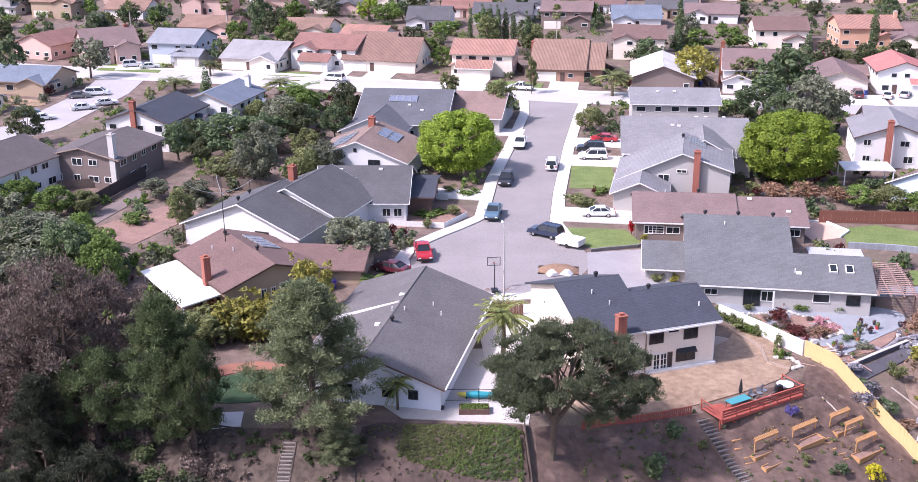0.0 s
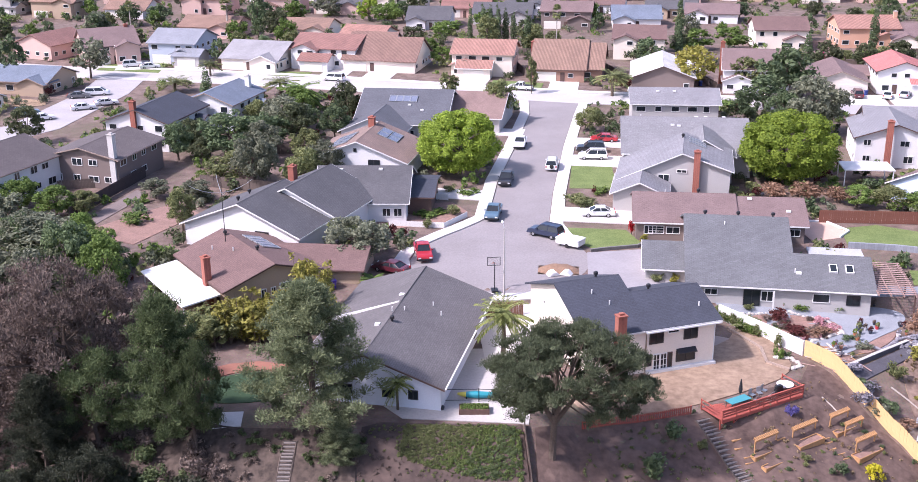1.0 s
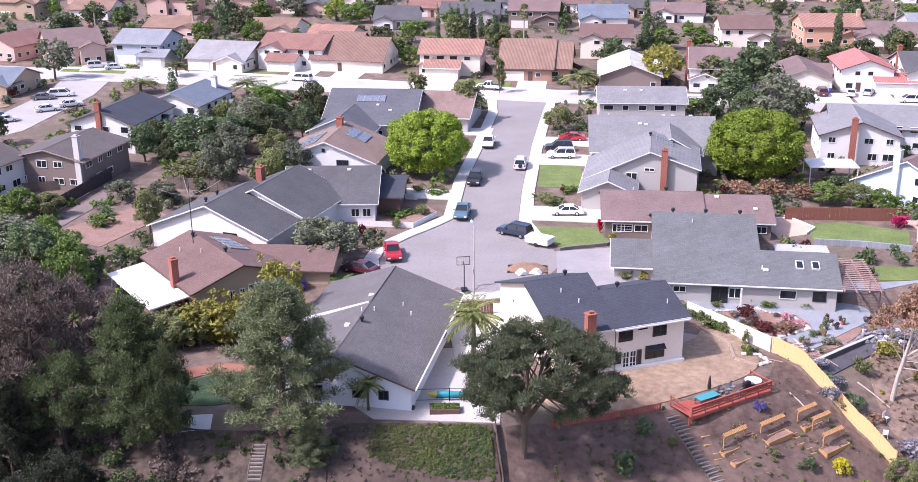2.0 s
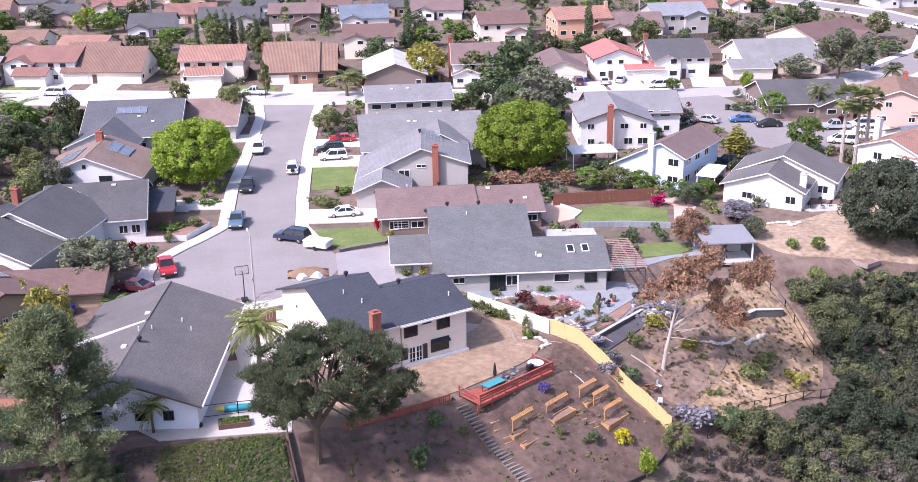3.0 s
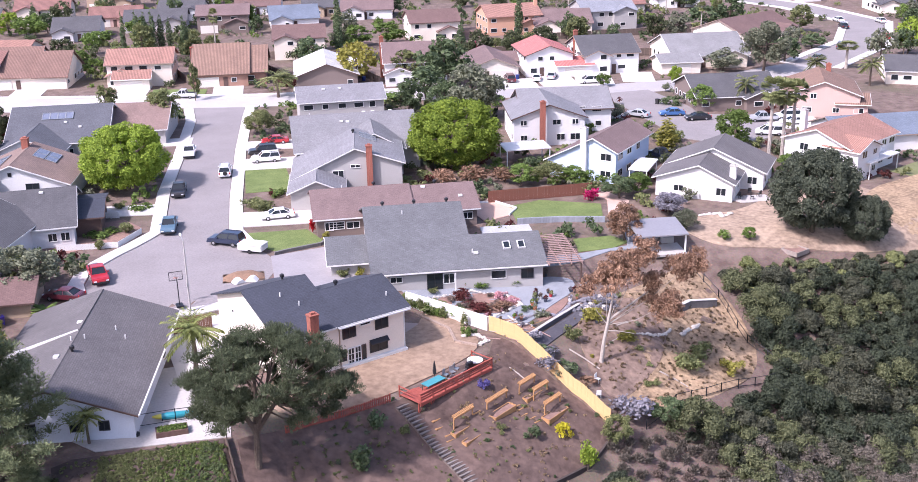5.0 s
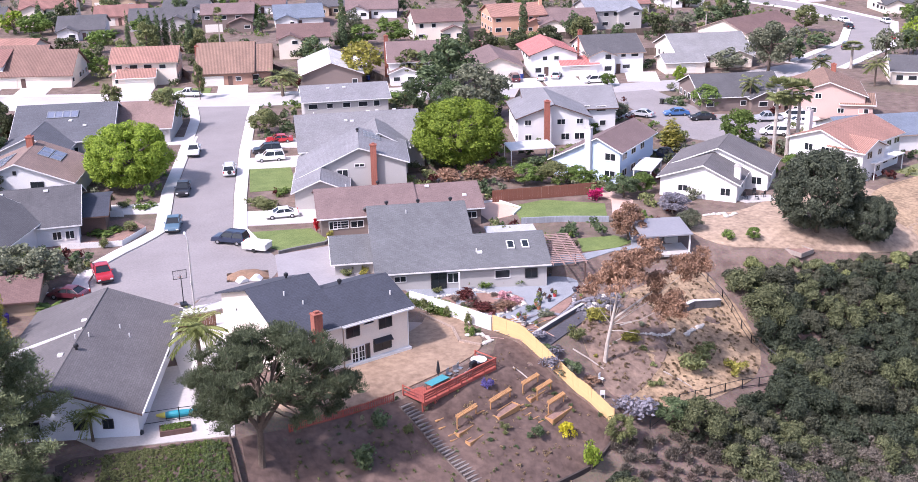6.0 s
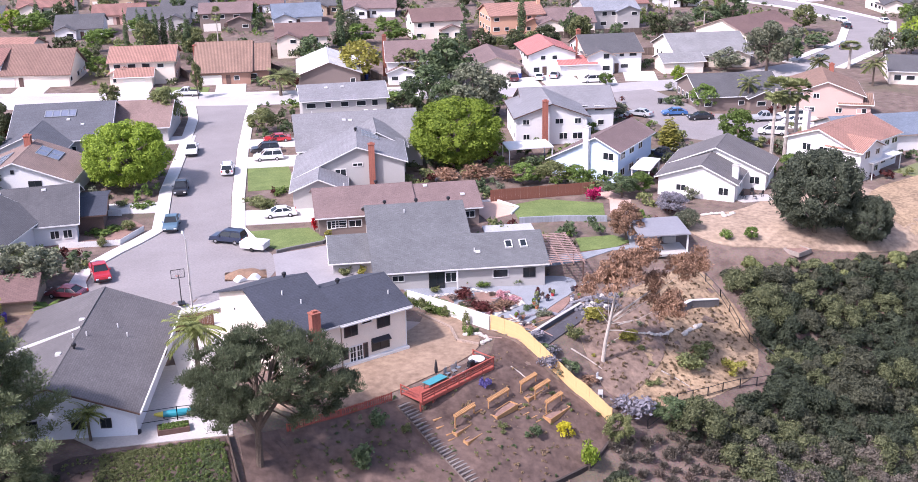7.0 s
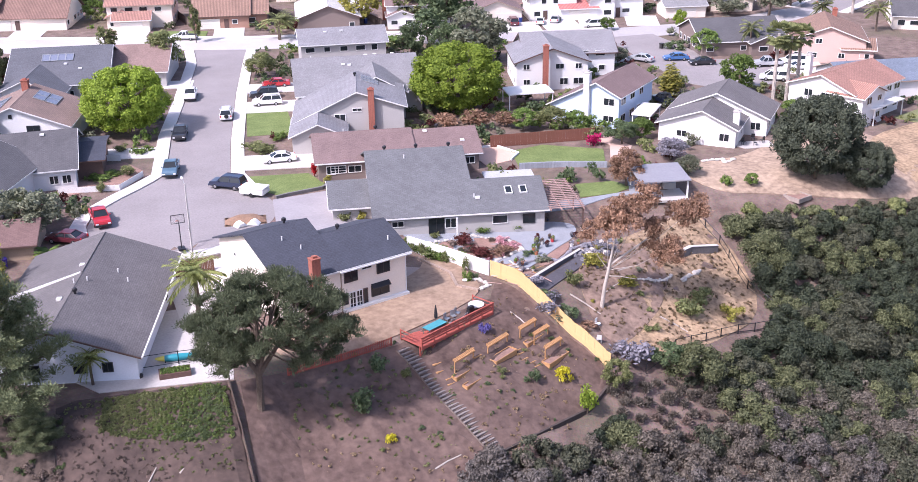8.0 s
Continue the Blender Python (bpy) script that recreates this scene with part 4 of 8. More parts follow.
def limbs(rng, geo, base_r, top, ends, start=0.35):
    """A trunk to top and limbs from it to the lumps."""
    top = Vector(top)
    mid = top * 0.5 + Vector((rng.uniform(-.03, .03), rng.uniform(-.03, .03), 0)) * top.z
    geo.tube([(0, 0, -0.6), (0, 0, top.z * 0.06), mid, top], [base_r * 1.5, base_r, base_r * 0.75, base_r * 0.35], 8)
    for e in ends:
        e = Vector(e)
        t = rng.uniform(start, 0.9)
        s = mid.lerp(top, (t - 0.5) * 2) if t > 0.5 else Vector((0, 0, 0)).lerp(mid, t * 2)
        k = s.lerp(e, 0.5) + Vector((0, 0, -0.06 * top.z * rng.uniform(-0.5, 1)))
        geo.tube([s, k, e], [base_r * 0.45, base_r * 0.28, base_r * 0.08], 5)


GREENS = {
    "lime": ((0.115, 0.18, 0.02), (0.33, 0.43, 0.058)), "green": ((0.065, 0.109, 0.026), (0.203, 0.290, 0.072)), "dark": ((0.048, 0.075, 0.04), (0.17, 0.225, 0.105)),
    "pine": ((0.036, 0.046, 0.022), (0.135, 0.155, 0.075)), "olive": ((0.087, 0.109, 0.043), (0.275, 0.290, 0.123)), "grey": ((0.085, 0.098, 0.063), (0.255, 0.268, 0.18)),
    "gold": ((0.14, 0.14, 0.03), (0.42, 0.385, 0.09)), "rust": ((0.15, 0.088, 0.058), (0.42, 0.262, 0.175)), "brown": ((0.075, 0.058, 0.05), (0.28, 0.215, 0.18)),
    "maroon": ((0.05, 0.015, 0.015), (0.17, 0.05, 0.045)), "magenta": ((0.26, 0.01, 0.06), (0.60, 0.03, 0.17)), "red": ((0.25, 0.01, 0.015), (0.6, 0.03, 0.04)),
    "lavender": ((0.11, 0.105, 0.12), (0.38, 0.36, 0.41)), "chaparral": ((0.031, 0.036, 0.025), (0.125, 0.13, 0.084)), "sage": ((0.075, 0.067, 0.06), (0.235, 0.21, 0.19)), "holly": ((0.023, 0.031, 0.021), (0.10, 0.122, 0.074)), "pink": ((0.30, 0.13, 0.15), (0.70, 0.42, 0.45)), "yellow": ((0.30, 0.27, 0.01), (0.62, 0.56, 0.04)),
    # gloom: leaf green with the shade of the dark corner put into it
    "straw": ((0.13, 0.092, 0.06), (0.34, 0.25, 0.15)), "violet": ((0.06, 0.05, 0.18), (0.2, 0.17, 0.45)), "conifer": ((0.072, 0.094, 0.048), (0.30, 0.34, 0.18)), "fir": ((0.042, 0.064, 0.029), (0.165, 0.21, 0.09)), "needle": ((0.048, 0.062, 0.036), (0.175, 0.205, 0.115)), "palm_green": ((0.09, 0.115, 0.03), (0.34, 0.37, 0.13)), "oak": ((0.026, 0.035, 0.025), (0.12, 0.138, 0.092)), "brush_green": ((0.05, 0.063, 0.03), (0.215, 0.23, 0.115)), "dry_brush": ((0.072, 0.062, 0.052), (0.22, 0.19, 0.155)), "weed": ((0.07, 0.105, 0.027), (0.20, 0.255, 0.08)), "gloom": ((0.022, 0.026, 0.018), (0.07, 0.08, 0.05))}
PLANTS, PLANT_COUNT = {}, [0]
WORDS = {"lime": "bright lime-green", "green": "leafy green", "dark": "dark green", "pine": "dusky green", "olive": "olive-green", "grey": "grey-green", "gold": "golden-leaved", "rust": "rust-brown leaved",
         "brown": "dull brown", "maroon": "dark red leaved", "magenta": "magenta flowering", "red": "bright red flowering", "lavender": "grey-lavender", "pink": "pink flowering", "yellow": "yellow flowering", "chaparral": "dusky olive", "sage": "grey-brown", "holly": "dark green", "straw": "straw-coloured", "violet": "violet flowering", "conifer": "soft green", "fir": "dark green", "needle": "dusky green", "brush_green": "yellow-green", "oak": "shade-darkened green", "palm_green": "yellow-green", "dry_brush": "grey-brown", "weed": "fresh green", "gloom": "shade-darkened"}


def make_plant(kind, colour, variant):
    """Builds one plant of its kind; returns it with its nominal width and height."""
    rng = np.random.default_rng(abs(hash_of(kind + colour)) % 9973 + variant * 101)
    mat = foliage("foliage_" + colour, *GREENS[colour])
    wood, bark, branches = Geo(), BARK, []
    title, cat = {"round": ("dense rounded tree", "tree"), "broad": ("spreading broadleaf tree", "tree"), "thicket": ("tall rounded tree", "tree"), "umbrella": ("spreading umbrella-crowned pine", "pine tree"), "cone": ("tall feathery conifer", "conifer"),
                  "cypress": ("slender upright cypress", "cypress tree"), "shrub": ("rounded garden shrub", "shrub"), "fan_palm": ("tall fan palm", "palm tree"), "palm": ("feathery palm", "palm tree"),
                  "bamboo": ("upright bamboo clump", "bamboo"), "gum": ("thin leaning tree on a pale trunk", "tree"), "banana": ("broad-leaved banana plant", "plant")}[kind]
    if kind == "round":
        w, h = 14.0, 11.0
        cs, rs = [], []
        for i in range(165):
            a, u = rng.uniform(0, 2 * math.pi), rng.uniform(-0.95, 1)
            q = math.sqrt(1 - u * u) * rng.uniform(0.9, 1.04)
            cs.append((5.6 * q * math.cos(a), 5.6 * q * math.sin(a), 5.5 + 4.3 * u))
            rs.append(rng.uniform(0.75, 1.3))
        leaves = np.concatenate([leaf_cloud(rng, cs, rs, 34000, 0.19, 1.0, (0.8, 1.06), ruffle=0.42), core_quads(rng, cs, rs, 0.95)])
        limbs(rng, wood, 0.35, (0, 0, 5.5), cs[:10])
    elif kind == "broad":
        w, h = 8.0, 8.0
        cs, rs = [], []
        for i in range(46):
            a, u = rng.uniform(0, 2 * math.pi), rng.uniform(-0.85, 1)
            q = math.sqrt(1 - u * u) * rng.uniform(0.5, 1.05)
            cs.append((3.2 * q * math.cos(a), 3.2 * q * math.sin(a), 4.3 + 2.9 * u * rng.uniform(0.75, 1.1)))
            rs.append(rng.uniform(0.55, 1.15))
        leaves = np.concatenate([leaf_cloud(rng, cs, rs, *((4200, 0.25) if variant < 3 else (850, 0.46))), core_quads(rng, cs, rs)])
        limbs(rng, wood, 0.22, (0.2, 0, 4.8), cs[:12])
    elif kind == "thicket":
        w, h = 12.0, 12.0
        cs, rs = [], []
        for i in range(34):
            a, u = rng.uniform(0, 2 * math.pi), rng.uniform(-0.8, 1)
            q = math.sqrt(1 - u * u) * rng.uniform(0.5, 1.05)
            ex, ey, ez = 4.9 * q * math.cos(a), 4.9 * q * math.sin(a), 6.3 + 4.7 * u * rng.uniform(0.75, 1.08)
            for j in range(4):
                cs.append((ex + rng.normal(0, 0.75), ey + rng.normal(0, 0.75), ez + rng.normal(0, 0.6)))
                rs.append(rng.uniform(0.5, 1.0))
        leaves = np.concatenate([tufts(rng, cs, rs, 24000, 0.25, 0.9, 0.35, 0.2, (0.2, 1.25)), core_quads(rng, cs, rs, 0.55)])
        limbs(rng, wood, 0.3, (0.3, 0, 7.5), cs[::5])
    elif kind == "umbrella":
        w, h = 16.0, 12.0
        cs, rs, boughs = [], [], []
        while len(boughs) < 108:
            d = rng.normal(size=3)
            d *= rng.uniform(0.62, 1.0) / np.linalg.norm(d)
            x, y, z = 1.5 + 7.2 * d[0], 5.0 * d[1], 7.7 + 4.0 * d[2] - 0.012 * (7.2 * d[0]) ** 2
            if d[2] < -0.8 or (d[2] < -0.35 and abs(d[0]) < 0.22):
                continue
            if all((x - e[0]) ** 2 + (y - e[1]) ** 2 + 1.6 * (z - e[2]) ** 2 > 1.3 for e in boughs):
                boughs.append((x, y, z))
        for x, y, z in boughs:
            for j in range(5):
                cs.append((x + rng.normal(0, 0.5), y + rng.normal(0, 0.5), z + rng.normal(0, 0.22)))
                rs.append(rng.uniform(0.45, 0.8))
        leaves = np.concatenate([tufts(rng, cs, rs, 120000, 0.22, 0.75, 0.9, 0.1), core_quads(rng, cs, rs, 0.7, 0.6)])
        forks = [(-2.4, 0.3), (1.6, -0.5), (0.6, 1.6), (4.2, 0.4)]
        wood.tube([(0, 0, -1), (0.05, 0, 0.3), (0.1, 0.05, 2.2), (0.15, 0.1, 4.0)], [0.44, 0.34, 0.3, 0.26], 9)
        for fx, fy in forks:
            wood.tube([(0.12, 0.08, 3.2), (fx * 0.35, fy * 0.35, 4.9), (fx * 0.75, fy * 0.75, 7.0), (fx, fy, 9.2)], [0.24, 0.19, 0.14, 0.06], 7)
        for e in boughs:
            fx, fy = min(forks, key=lambda f: (f[0] - e[0]) ** 2 + (f[1] - e[1]) ** 2)
            t = min(1.0, max(0.25, (e[2] - 5.2) / 6))
            k = Vector((fx * (0.35 + 0.5 * t), fy * (0.35 + 0.5 * t), 4.6 + 3.2 * t))
            wood.tube([k, k.lerp(Vector(e), 0.55) - Vector((0, 0, 0.35)), e], [0.1, 0.065, 0.03], 5)
    elif kind == "cone":
        w, h = 10.0, 14.0
        cs, rs = [], []
        for i in range(84):
            t = (i + rng.uniform(0, 1)) / 84
            a = i * 2.4 + rng.normal(0, 0.3)
            reach = (0.35 + 4.6 * (1 - t) ** 0.62 * min(1, 0.55 + t * 3)) * rng.uniform(0.72, 1.08)
            z0 = 0.9 + 11.9 * t
            for f in (0.5, 0.78, 1.0):
                cs.append((reach * f * math.cos(a) + rng.normal(0, 0.12), reach * f * math.sin(a) + rng.normal(0, 0.12), z0 + 0.9 * f * f))
                rs.append((0.85 - 0.25 * f) * rng.uniform(0.75, 1.15))
            if i % 6 == 0 and t < 0.85:
                end = Vector((reach * math.cos(a), reach * math.sin(a), z0 + 0.7))
                start = Vector((0, 0, max(0.6, z0 - 0.3)))
                branches.append(Geo().tube([start, start.lerp(end, 0.5) - Vector((0, 0, 0.15)), end], [0.12, 0.08, 0.03], 5))
        cs.append((0, 0, 13.2)), rs.append(0.7)
        leaves = np.concatenate([tufts(rng, cs, rs, 60000, 0.22, 0.95, 0.6, 0.14, (0.3, 1.15)), core_quads(rng, cs, rs, 0.6)])
        wood.tube([(0, 0, -0.6), (0, 0, 0.8), (0.1, 0.05, 6.5), (0, 0, 13)], [0.45, 0.3, 0.22, 0.08], 8)
    elif kind == "cypress":
        w, h = 2.2, 12.0
        ts = np.linspace(0.05, 1, 26)
        cs = [(rng.normal(0, 0.12), rng.normal(0, 0.12), 12 * t) for t in ts]
        rs = [0.15 + 0.95 * math.sin(math.pi * min(1, 0.25 + t * 0.75)) for t in ts]
        leaves = leaf_cloud(rng, cs, rs, 1500, 0.3)
        wood.tube([(0, 0, -0.5), (0, 0, 6)], [0.2, 0.1], 6)
    elif kind == "shrub":
        w, h = 2.0, 1.5
        cs = [(rng.uniform(-.6, .6), rng.uniform(-.6, .6), rng.uniform(0.25, 1.0)) for _ in range(11)]
        rs = rng.uniform(0.25, 0.5, 11)
        leaves = np.concatenate([leaf_cloud(rng, cs, rs, 420, 0.14), core_quads(rng, cs, rs)])
        for c in cs[:5]:
            wood.tube([(0, 0, -0.2), (c[0] * 0.5, c[1] * 0.5, c[2] * 0.5), c], [0.05, 0.03, 0.01], 4)
    elif kind == "bamboo":
        w, h = 4.0, 7.0
        cs, rs = [], []
        for i in range(34):
            x, y = rng.uniform(-1.6, 1.6, 2)
            z1 = rng.uniform(4.2, 6.8)
            wood.tube([(x * 0.6, y * 0.6, -0.3), (x * 0.8, y * 0.8, z1 * 0.5), (x * 1.1, y * 1.1, z1)], [0.04, 0.035, 0.01], 4)
            for t in rng.uniform(0.2, 1, 4):
                cs.append((x * (0.6 + 0.5 * t), y * (0.6 + 0.5 * t), z1 * t))
                rs.append(rng.uniform(0.25, 0.55))
        leaves = leaf_cloud(rng, cs, rs, 4200, 0.18, 1.2, (0.3, 1.1), 0.3, 2.4)
    elif kind == "gum":
        w, h, bark = 14.0, 13.0, PALE_BARK
        cs, rs = [], []
        for bx, by, bz, br, k in ((2.4, 0, 11.4, 2.9, 46), (0.4, 0.6, 10.0, 2.1, 20), (-1.6, 0.5, 9.0, 1.3, 8), (9.4, 1.0, 10.8, 2.4, 36), (6.6, -0.5, 6.8, 2.5, 34), (4.4, 1.0, 12.8, 1.7, 14), (5.6, 0.6, 9.2, 1.5, 10)):
            wood.tube([(0.6, 0, 4.6), ((0.6 + bx) * 0.5, by * 0.5, (4.2 + bz) * 0.5 - 0.4), (bx, by, bz)], [0.045, 0.03, 0.012], 6)
            for i in range(int(k * 1.5)):
                d = rng.normal(size=3)
                d *= br * rng.uniform(0.2, 1) / np.linalg.norm(d)
                cs.append((bx + d[0], by + d[1], bz + d[2] * 0.8))
                rs.append(rng.uniform(0.35, 0.7))
        wood.tube([(0, 0, -1), (0.05, 0, 0.2), (0.25, 0, 2.5), (0.6, 0, 4.6), (0.95, 0, 7.0), (1.4, 0, 9.6)], [0.3, 0.24, 0.2, 0.18, 0.12, 0.05], 8)
        wood.tube([(0.7, 0, 5.2), (2.2, 0.2, 6.2), (4.4, 0.6, 7.6), (6.6, 0.8, 9.0)], [0.15, 0.12, 0.09, 0.03], 6)
        wood.tube([(0.3, 0, 3.9), (1.8, -0.3, 3.9), (3.4, -0.5, 3.6)], [0.07, 0.05, 0.02], 6)
        leaves = leaf_cloud(rng, cs, rs, 38000, 0.14, 0.9, (0.1, 1.25), 0.3, 2.2)
    else:
        fan, low = kind == "fan_palm", kind == "banana"
        w, h = (3.6, 10.0) if fan else ((3.0, 2.6) if low else (5.0, 5.5))
        top = h - (1.4 if not low else 2.2)
        bark = PALE_BARK if fan else BARK
        wood.tube([(0, 0, -0.5), (0.05, 0, top * 0.5), (0, 0, top)], [0.26, 0.2, 0.17], 8)
        vs = []
        for i in range(64 if fan else 40):
            a, el = rng.uniform(0, 2 * math.pi), rng.uniform(-1.15 if fan else -0.6, 1.4)
            out = Vector((math.cos(a), math.sin(a), 0))
            side = Vector((-math.sin(a), math.cos(a), 0))
            reach = rng.uniform(0.8, 1.05) * w / 2
            def along(t):
                return Vector((0, 0, top)) + out * (reach * t * math.cos(el * (1 - 0.5 * t))) + Vector((0, 0, reach * ((1.15 if fan else 1.0) * math.sin(el) * t - (0.2 if fan else 0.4) * t * t)))
            if fan:
                hub = along(0.55)
                axis = out * math.cos(el) + Vector((0, 0, math.sin(el)))
                for s in np.linspace(-1.2, 1.2, 9):
                    d = (axis * math.cos(s) + side * math.sin(s)) * 0.75 - Vector((0, 0, 0.12))
                    e, nrm = hub + d, side * 0.09 * math.cos(s) - axis * 0.09 * math.sin(s)
                    vs.append([hub, hub + d * 0.6 - nrm, e, hub + d * 0.6 + nrm])
            elif low:
                for t in (0.15, 0.4, 0.65):
                    p, q = along(t), along(t + 0.27)
                    vs.append([p - side * 0.2, q - side * 0.24 * (1.15 - t), q + side * 0.24 * (1.15 - t), p + side * 0.2])
            else:
                for t in np.linspace(0.12, 1, 13):
                    p = along(t)
                    for sd in (-1, 1):
                        tip = p + side * sd * 0.55 * (1.15 - 0.6 * t) + (along(min(1.1, t + 0.15)) - p) * 1.2 - Vector((0, 0, 0.18))
                        vs.append([p + out * 0.05, p.lerp(tip, 0.5) + out * 0.11, tip, p.lerp(tip, 0.5) - out * 0.09])
        leaves = np.array([[tuple(p) for p in q] for q in vs])
    name = {"shrub": "shrub", "fan_palm": "palm_tree", "palm": "palm_tree", "cypress": "cypress_tree", "bamboo": "bamboo_clump", "banana": "banana_plant", "umbrella": "pine_tree", "cone": "conifer"}.get(kind, "tree")
    ob = thing(name, Matrix(), WORDS[colour] + " " + title + " on the ground", cat, cat + " planting")
    part("trunk" if kind not in ("shrub", "bamboo", "banana") else "stem", wood, bark, ob)
    for g in branches:
        part("branch", g, bark, ob)
    part("crown" if kind not in ("shrub", "bamboo", "banana") else "foliage", quads_mesh("crown", leaves, mat), mat, ob)
    return ob, w, h


def hash_of(s):
    k = 7
    for ch in s:
        k = (k * 31 + ord(ch)) % 1000003
    return k


def plant(kind, colour, x, y, w, h, z=None, turn=None):
    """Sets one plant of that width and height on the ground."""
    PLANT_COUNT[0] += 1
    rnd = random.Random(PLANT_COUNT[0] * 17)
    variant = rnd.randrange(3) if kind in ("broad", "shrub", "palm", "bamboo") else (rnd.randrange(2) if kind in ("cone", "fan_palm") else 0)
    if kind == "broad" and y > 215:
        variant += 3
    key = (kind, colour, variant)
    first = key not in PLANTS
    if first:
        PLANTS[key] = [*make_plant(*key), None]
    ob, w0, h0, scale0 = PLANTS[key]
    sx, sz = w / w0, h / h0
    m = pose(x, y, rough_z(x, y) if z is None else z, 0, 0, rnd.uniform(0, 360) if turn is None else turn)
    if first:
        ob.matrix_basis = m @ Matrix.Diagonal((sx, sx, sz, 1))
        PLANTS[key][3] = (sx, sz)
        return ob
    c = copy_thing(ob, m)
    c.matrix_basis = m @ Matrix.Diagonal((sx, sx, sz, 1))
    return c


for at in ((0.2, 170.2, 14.8, 10.6), (51.1, 165.0, 16.8, 11.2),):
    plant("round", "lime", *at)
for at in ((-13.6, 91.0, 13.9, 15.1), (-10.8, 87.5, 5.4, 4.2),):
    plant("cone", "conifer", *at)
for at in ((-26.9, 91.5, 11.6, 14.7),):
    plant("cone", "fir", *at)
for at in ((-37.8, 96.2, 13.8, 17.2), (-44.7, 102.5, 10.9, 13.8), (-36.8, 104.1, 8.9, 11.1), (-43.2, 94.7, 12.2, 13.0), (-46, 96, 12, 13),):
    plant("thicket", "brown", *at)
for at in ((-24.3, 89.8, 6.7, 11.5), (-34, 92, 9, 11),):
    plant("thicket", "fir", *at)
for at in ((-12.8, 130.6, 9.4, 6.4), (-52.9, 132.3, 11.7, 6.4), (-50.6, 116.9, 8.6, 8.0), (-31.5, 197.8, 9.7, 7.2), (-45.3, 158.4, 5.4, 3.4), (-24.7, 139.9, 5.9, 1.9), (-39.0, 157.0, 6.2, 3.5), (63.2, 193.5, 14.2, 11.3), (-106.4, 356.3, 9.8, 5.9), (-84.0, 252.3, 9.9, 9.7), (-143.0, 364.7, 18.6, 7.9), (-40.1, 350.1, 11.2, 7.0), (70.4, 124.2, 4.4, 3.0), (138.2, 213.5, 12.2, 11.6), (130.7, 218.1, 9.5, 4.9), (88.8, 185.8, 5.0, 3.0), (-48, 116, 9, 9), (-58, 128, 6, 4),):
    plant("broad", "grey", *at)
for at in ((-24.8, 112.3, 5.6, 5.2), (-20.8, 111.5, 5.8, 5.1), (-16.5, 115.5, 5.0, 8.0), (-23.5, 111.5, 4.5, 4.6), (-20.6, 113.4, 4.4, 5.0), (-17.8, 114.6, 4.2, 5.6), (-15.4, 113.2, 3.6, 6.4),):
    plant("bamboo", "gold", *at)
for at in ((-28.0, 110.8, 5.2, 4.2), (-26.2, 110.5, 4.6, 4.2),):
    plant("bamboo", "olive", *at)
for at in ((-34.9, 111.7, 5.3, 5.0), (-52, 108, 10, 11),):
    plant("thicket", "grey", *at)
for at in ((-34.8, 167.7, 11.1, 4.7), (-37.7, 143.5, 4.9, 6.3), (-53.6, 151.1, 5.3, 3.6), (-2.1, 229.1, 5.5, 5.1), (8.0, 206.3, 7.8, 8.3), (24.2, 198.1, 6.5, 4.5), (15.6, 231.2, 3.2, 7.7), (60.9, 232.1, 9.6, 7.4), (18.2, 279.2, 7.5, 7.1), (61.3, 150.4, 6.2, 3.6), (91.9, 261.6, 4.4, 3.5), (44.3, 89.6, 3.6, 3.5),):
    plant("broad", "olive", *at)
for at in ((-38.2, 181.1, 12.9, 8.3), (-33.4, 187.0, 10.2, 6.5), (-45.2, 189.2, 6.3, 4.9), (-31.9, 146.7, 6.6, 3.2), (66.8, 224.3, 13.7, 10.7), (60.6, 215.6, 9.6, 6.6), (-55.5, 311.2, 6.7, 11.9), (-88.0, 331.0, 10.0, 6.5), (-98.6, 244.7, 8.4, 10.9), (-28.4, 201.4, 6.6, 4.5), (-22.4, 217.9, 5.9, 3.8), (-34.2, 294.3, 4.7, 4.5), (-137.8, 369.6, 12.5, 7.9), (-18.5, 354.7, 9.4, 5.2), (19.7, 345.4, 7.3, 7.1), (84.6, 335.4, 7.3, 5.2), (68.1, 139.9, 6.0, 3.4), (158.4, 277.0, 13.5, 5.4), (166.6, 276.0, 10.3, 8.1), (67.9, 226.8, 8.9, 9.7),):
    plant("broad", "dark", *at)
for at in ((171.6, 311.8, 9.4, 4.3), (165.5, 235.2, 7.7, 3.4), (148.9, 221.6, 8.5, 6.0), (51.3, 91.8, 4.4, 3.5), (-54, 118, 7, 5), (-43, 128, 6, 4),):
    plant("broad", "dark", *at)
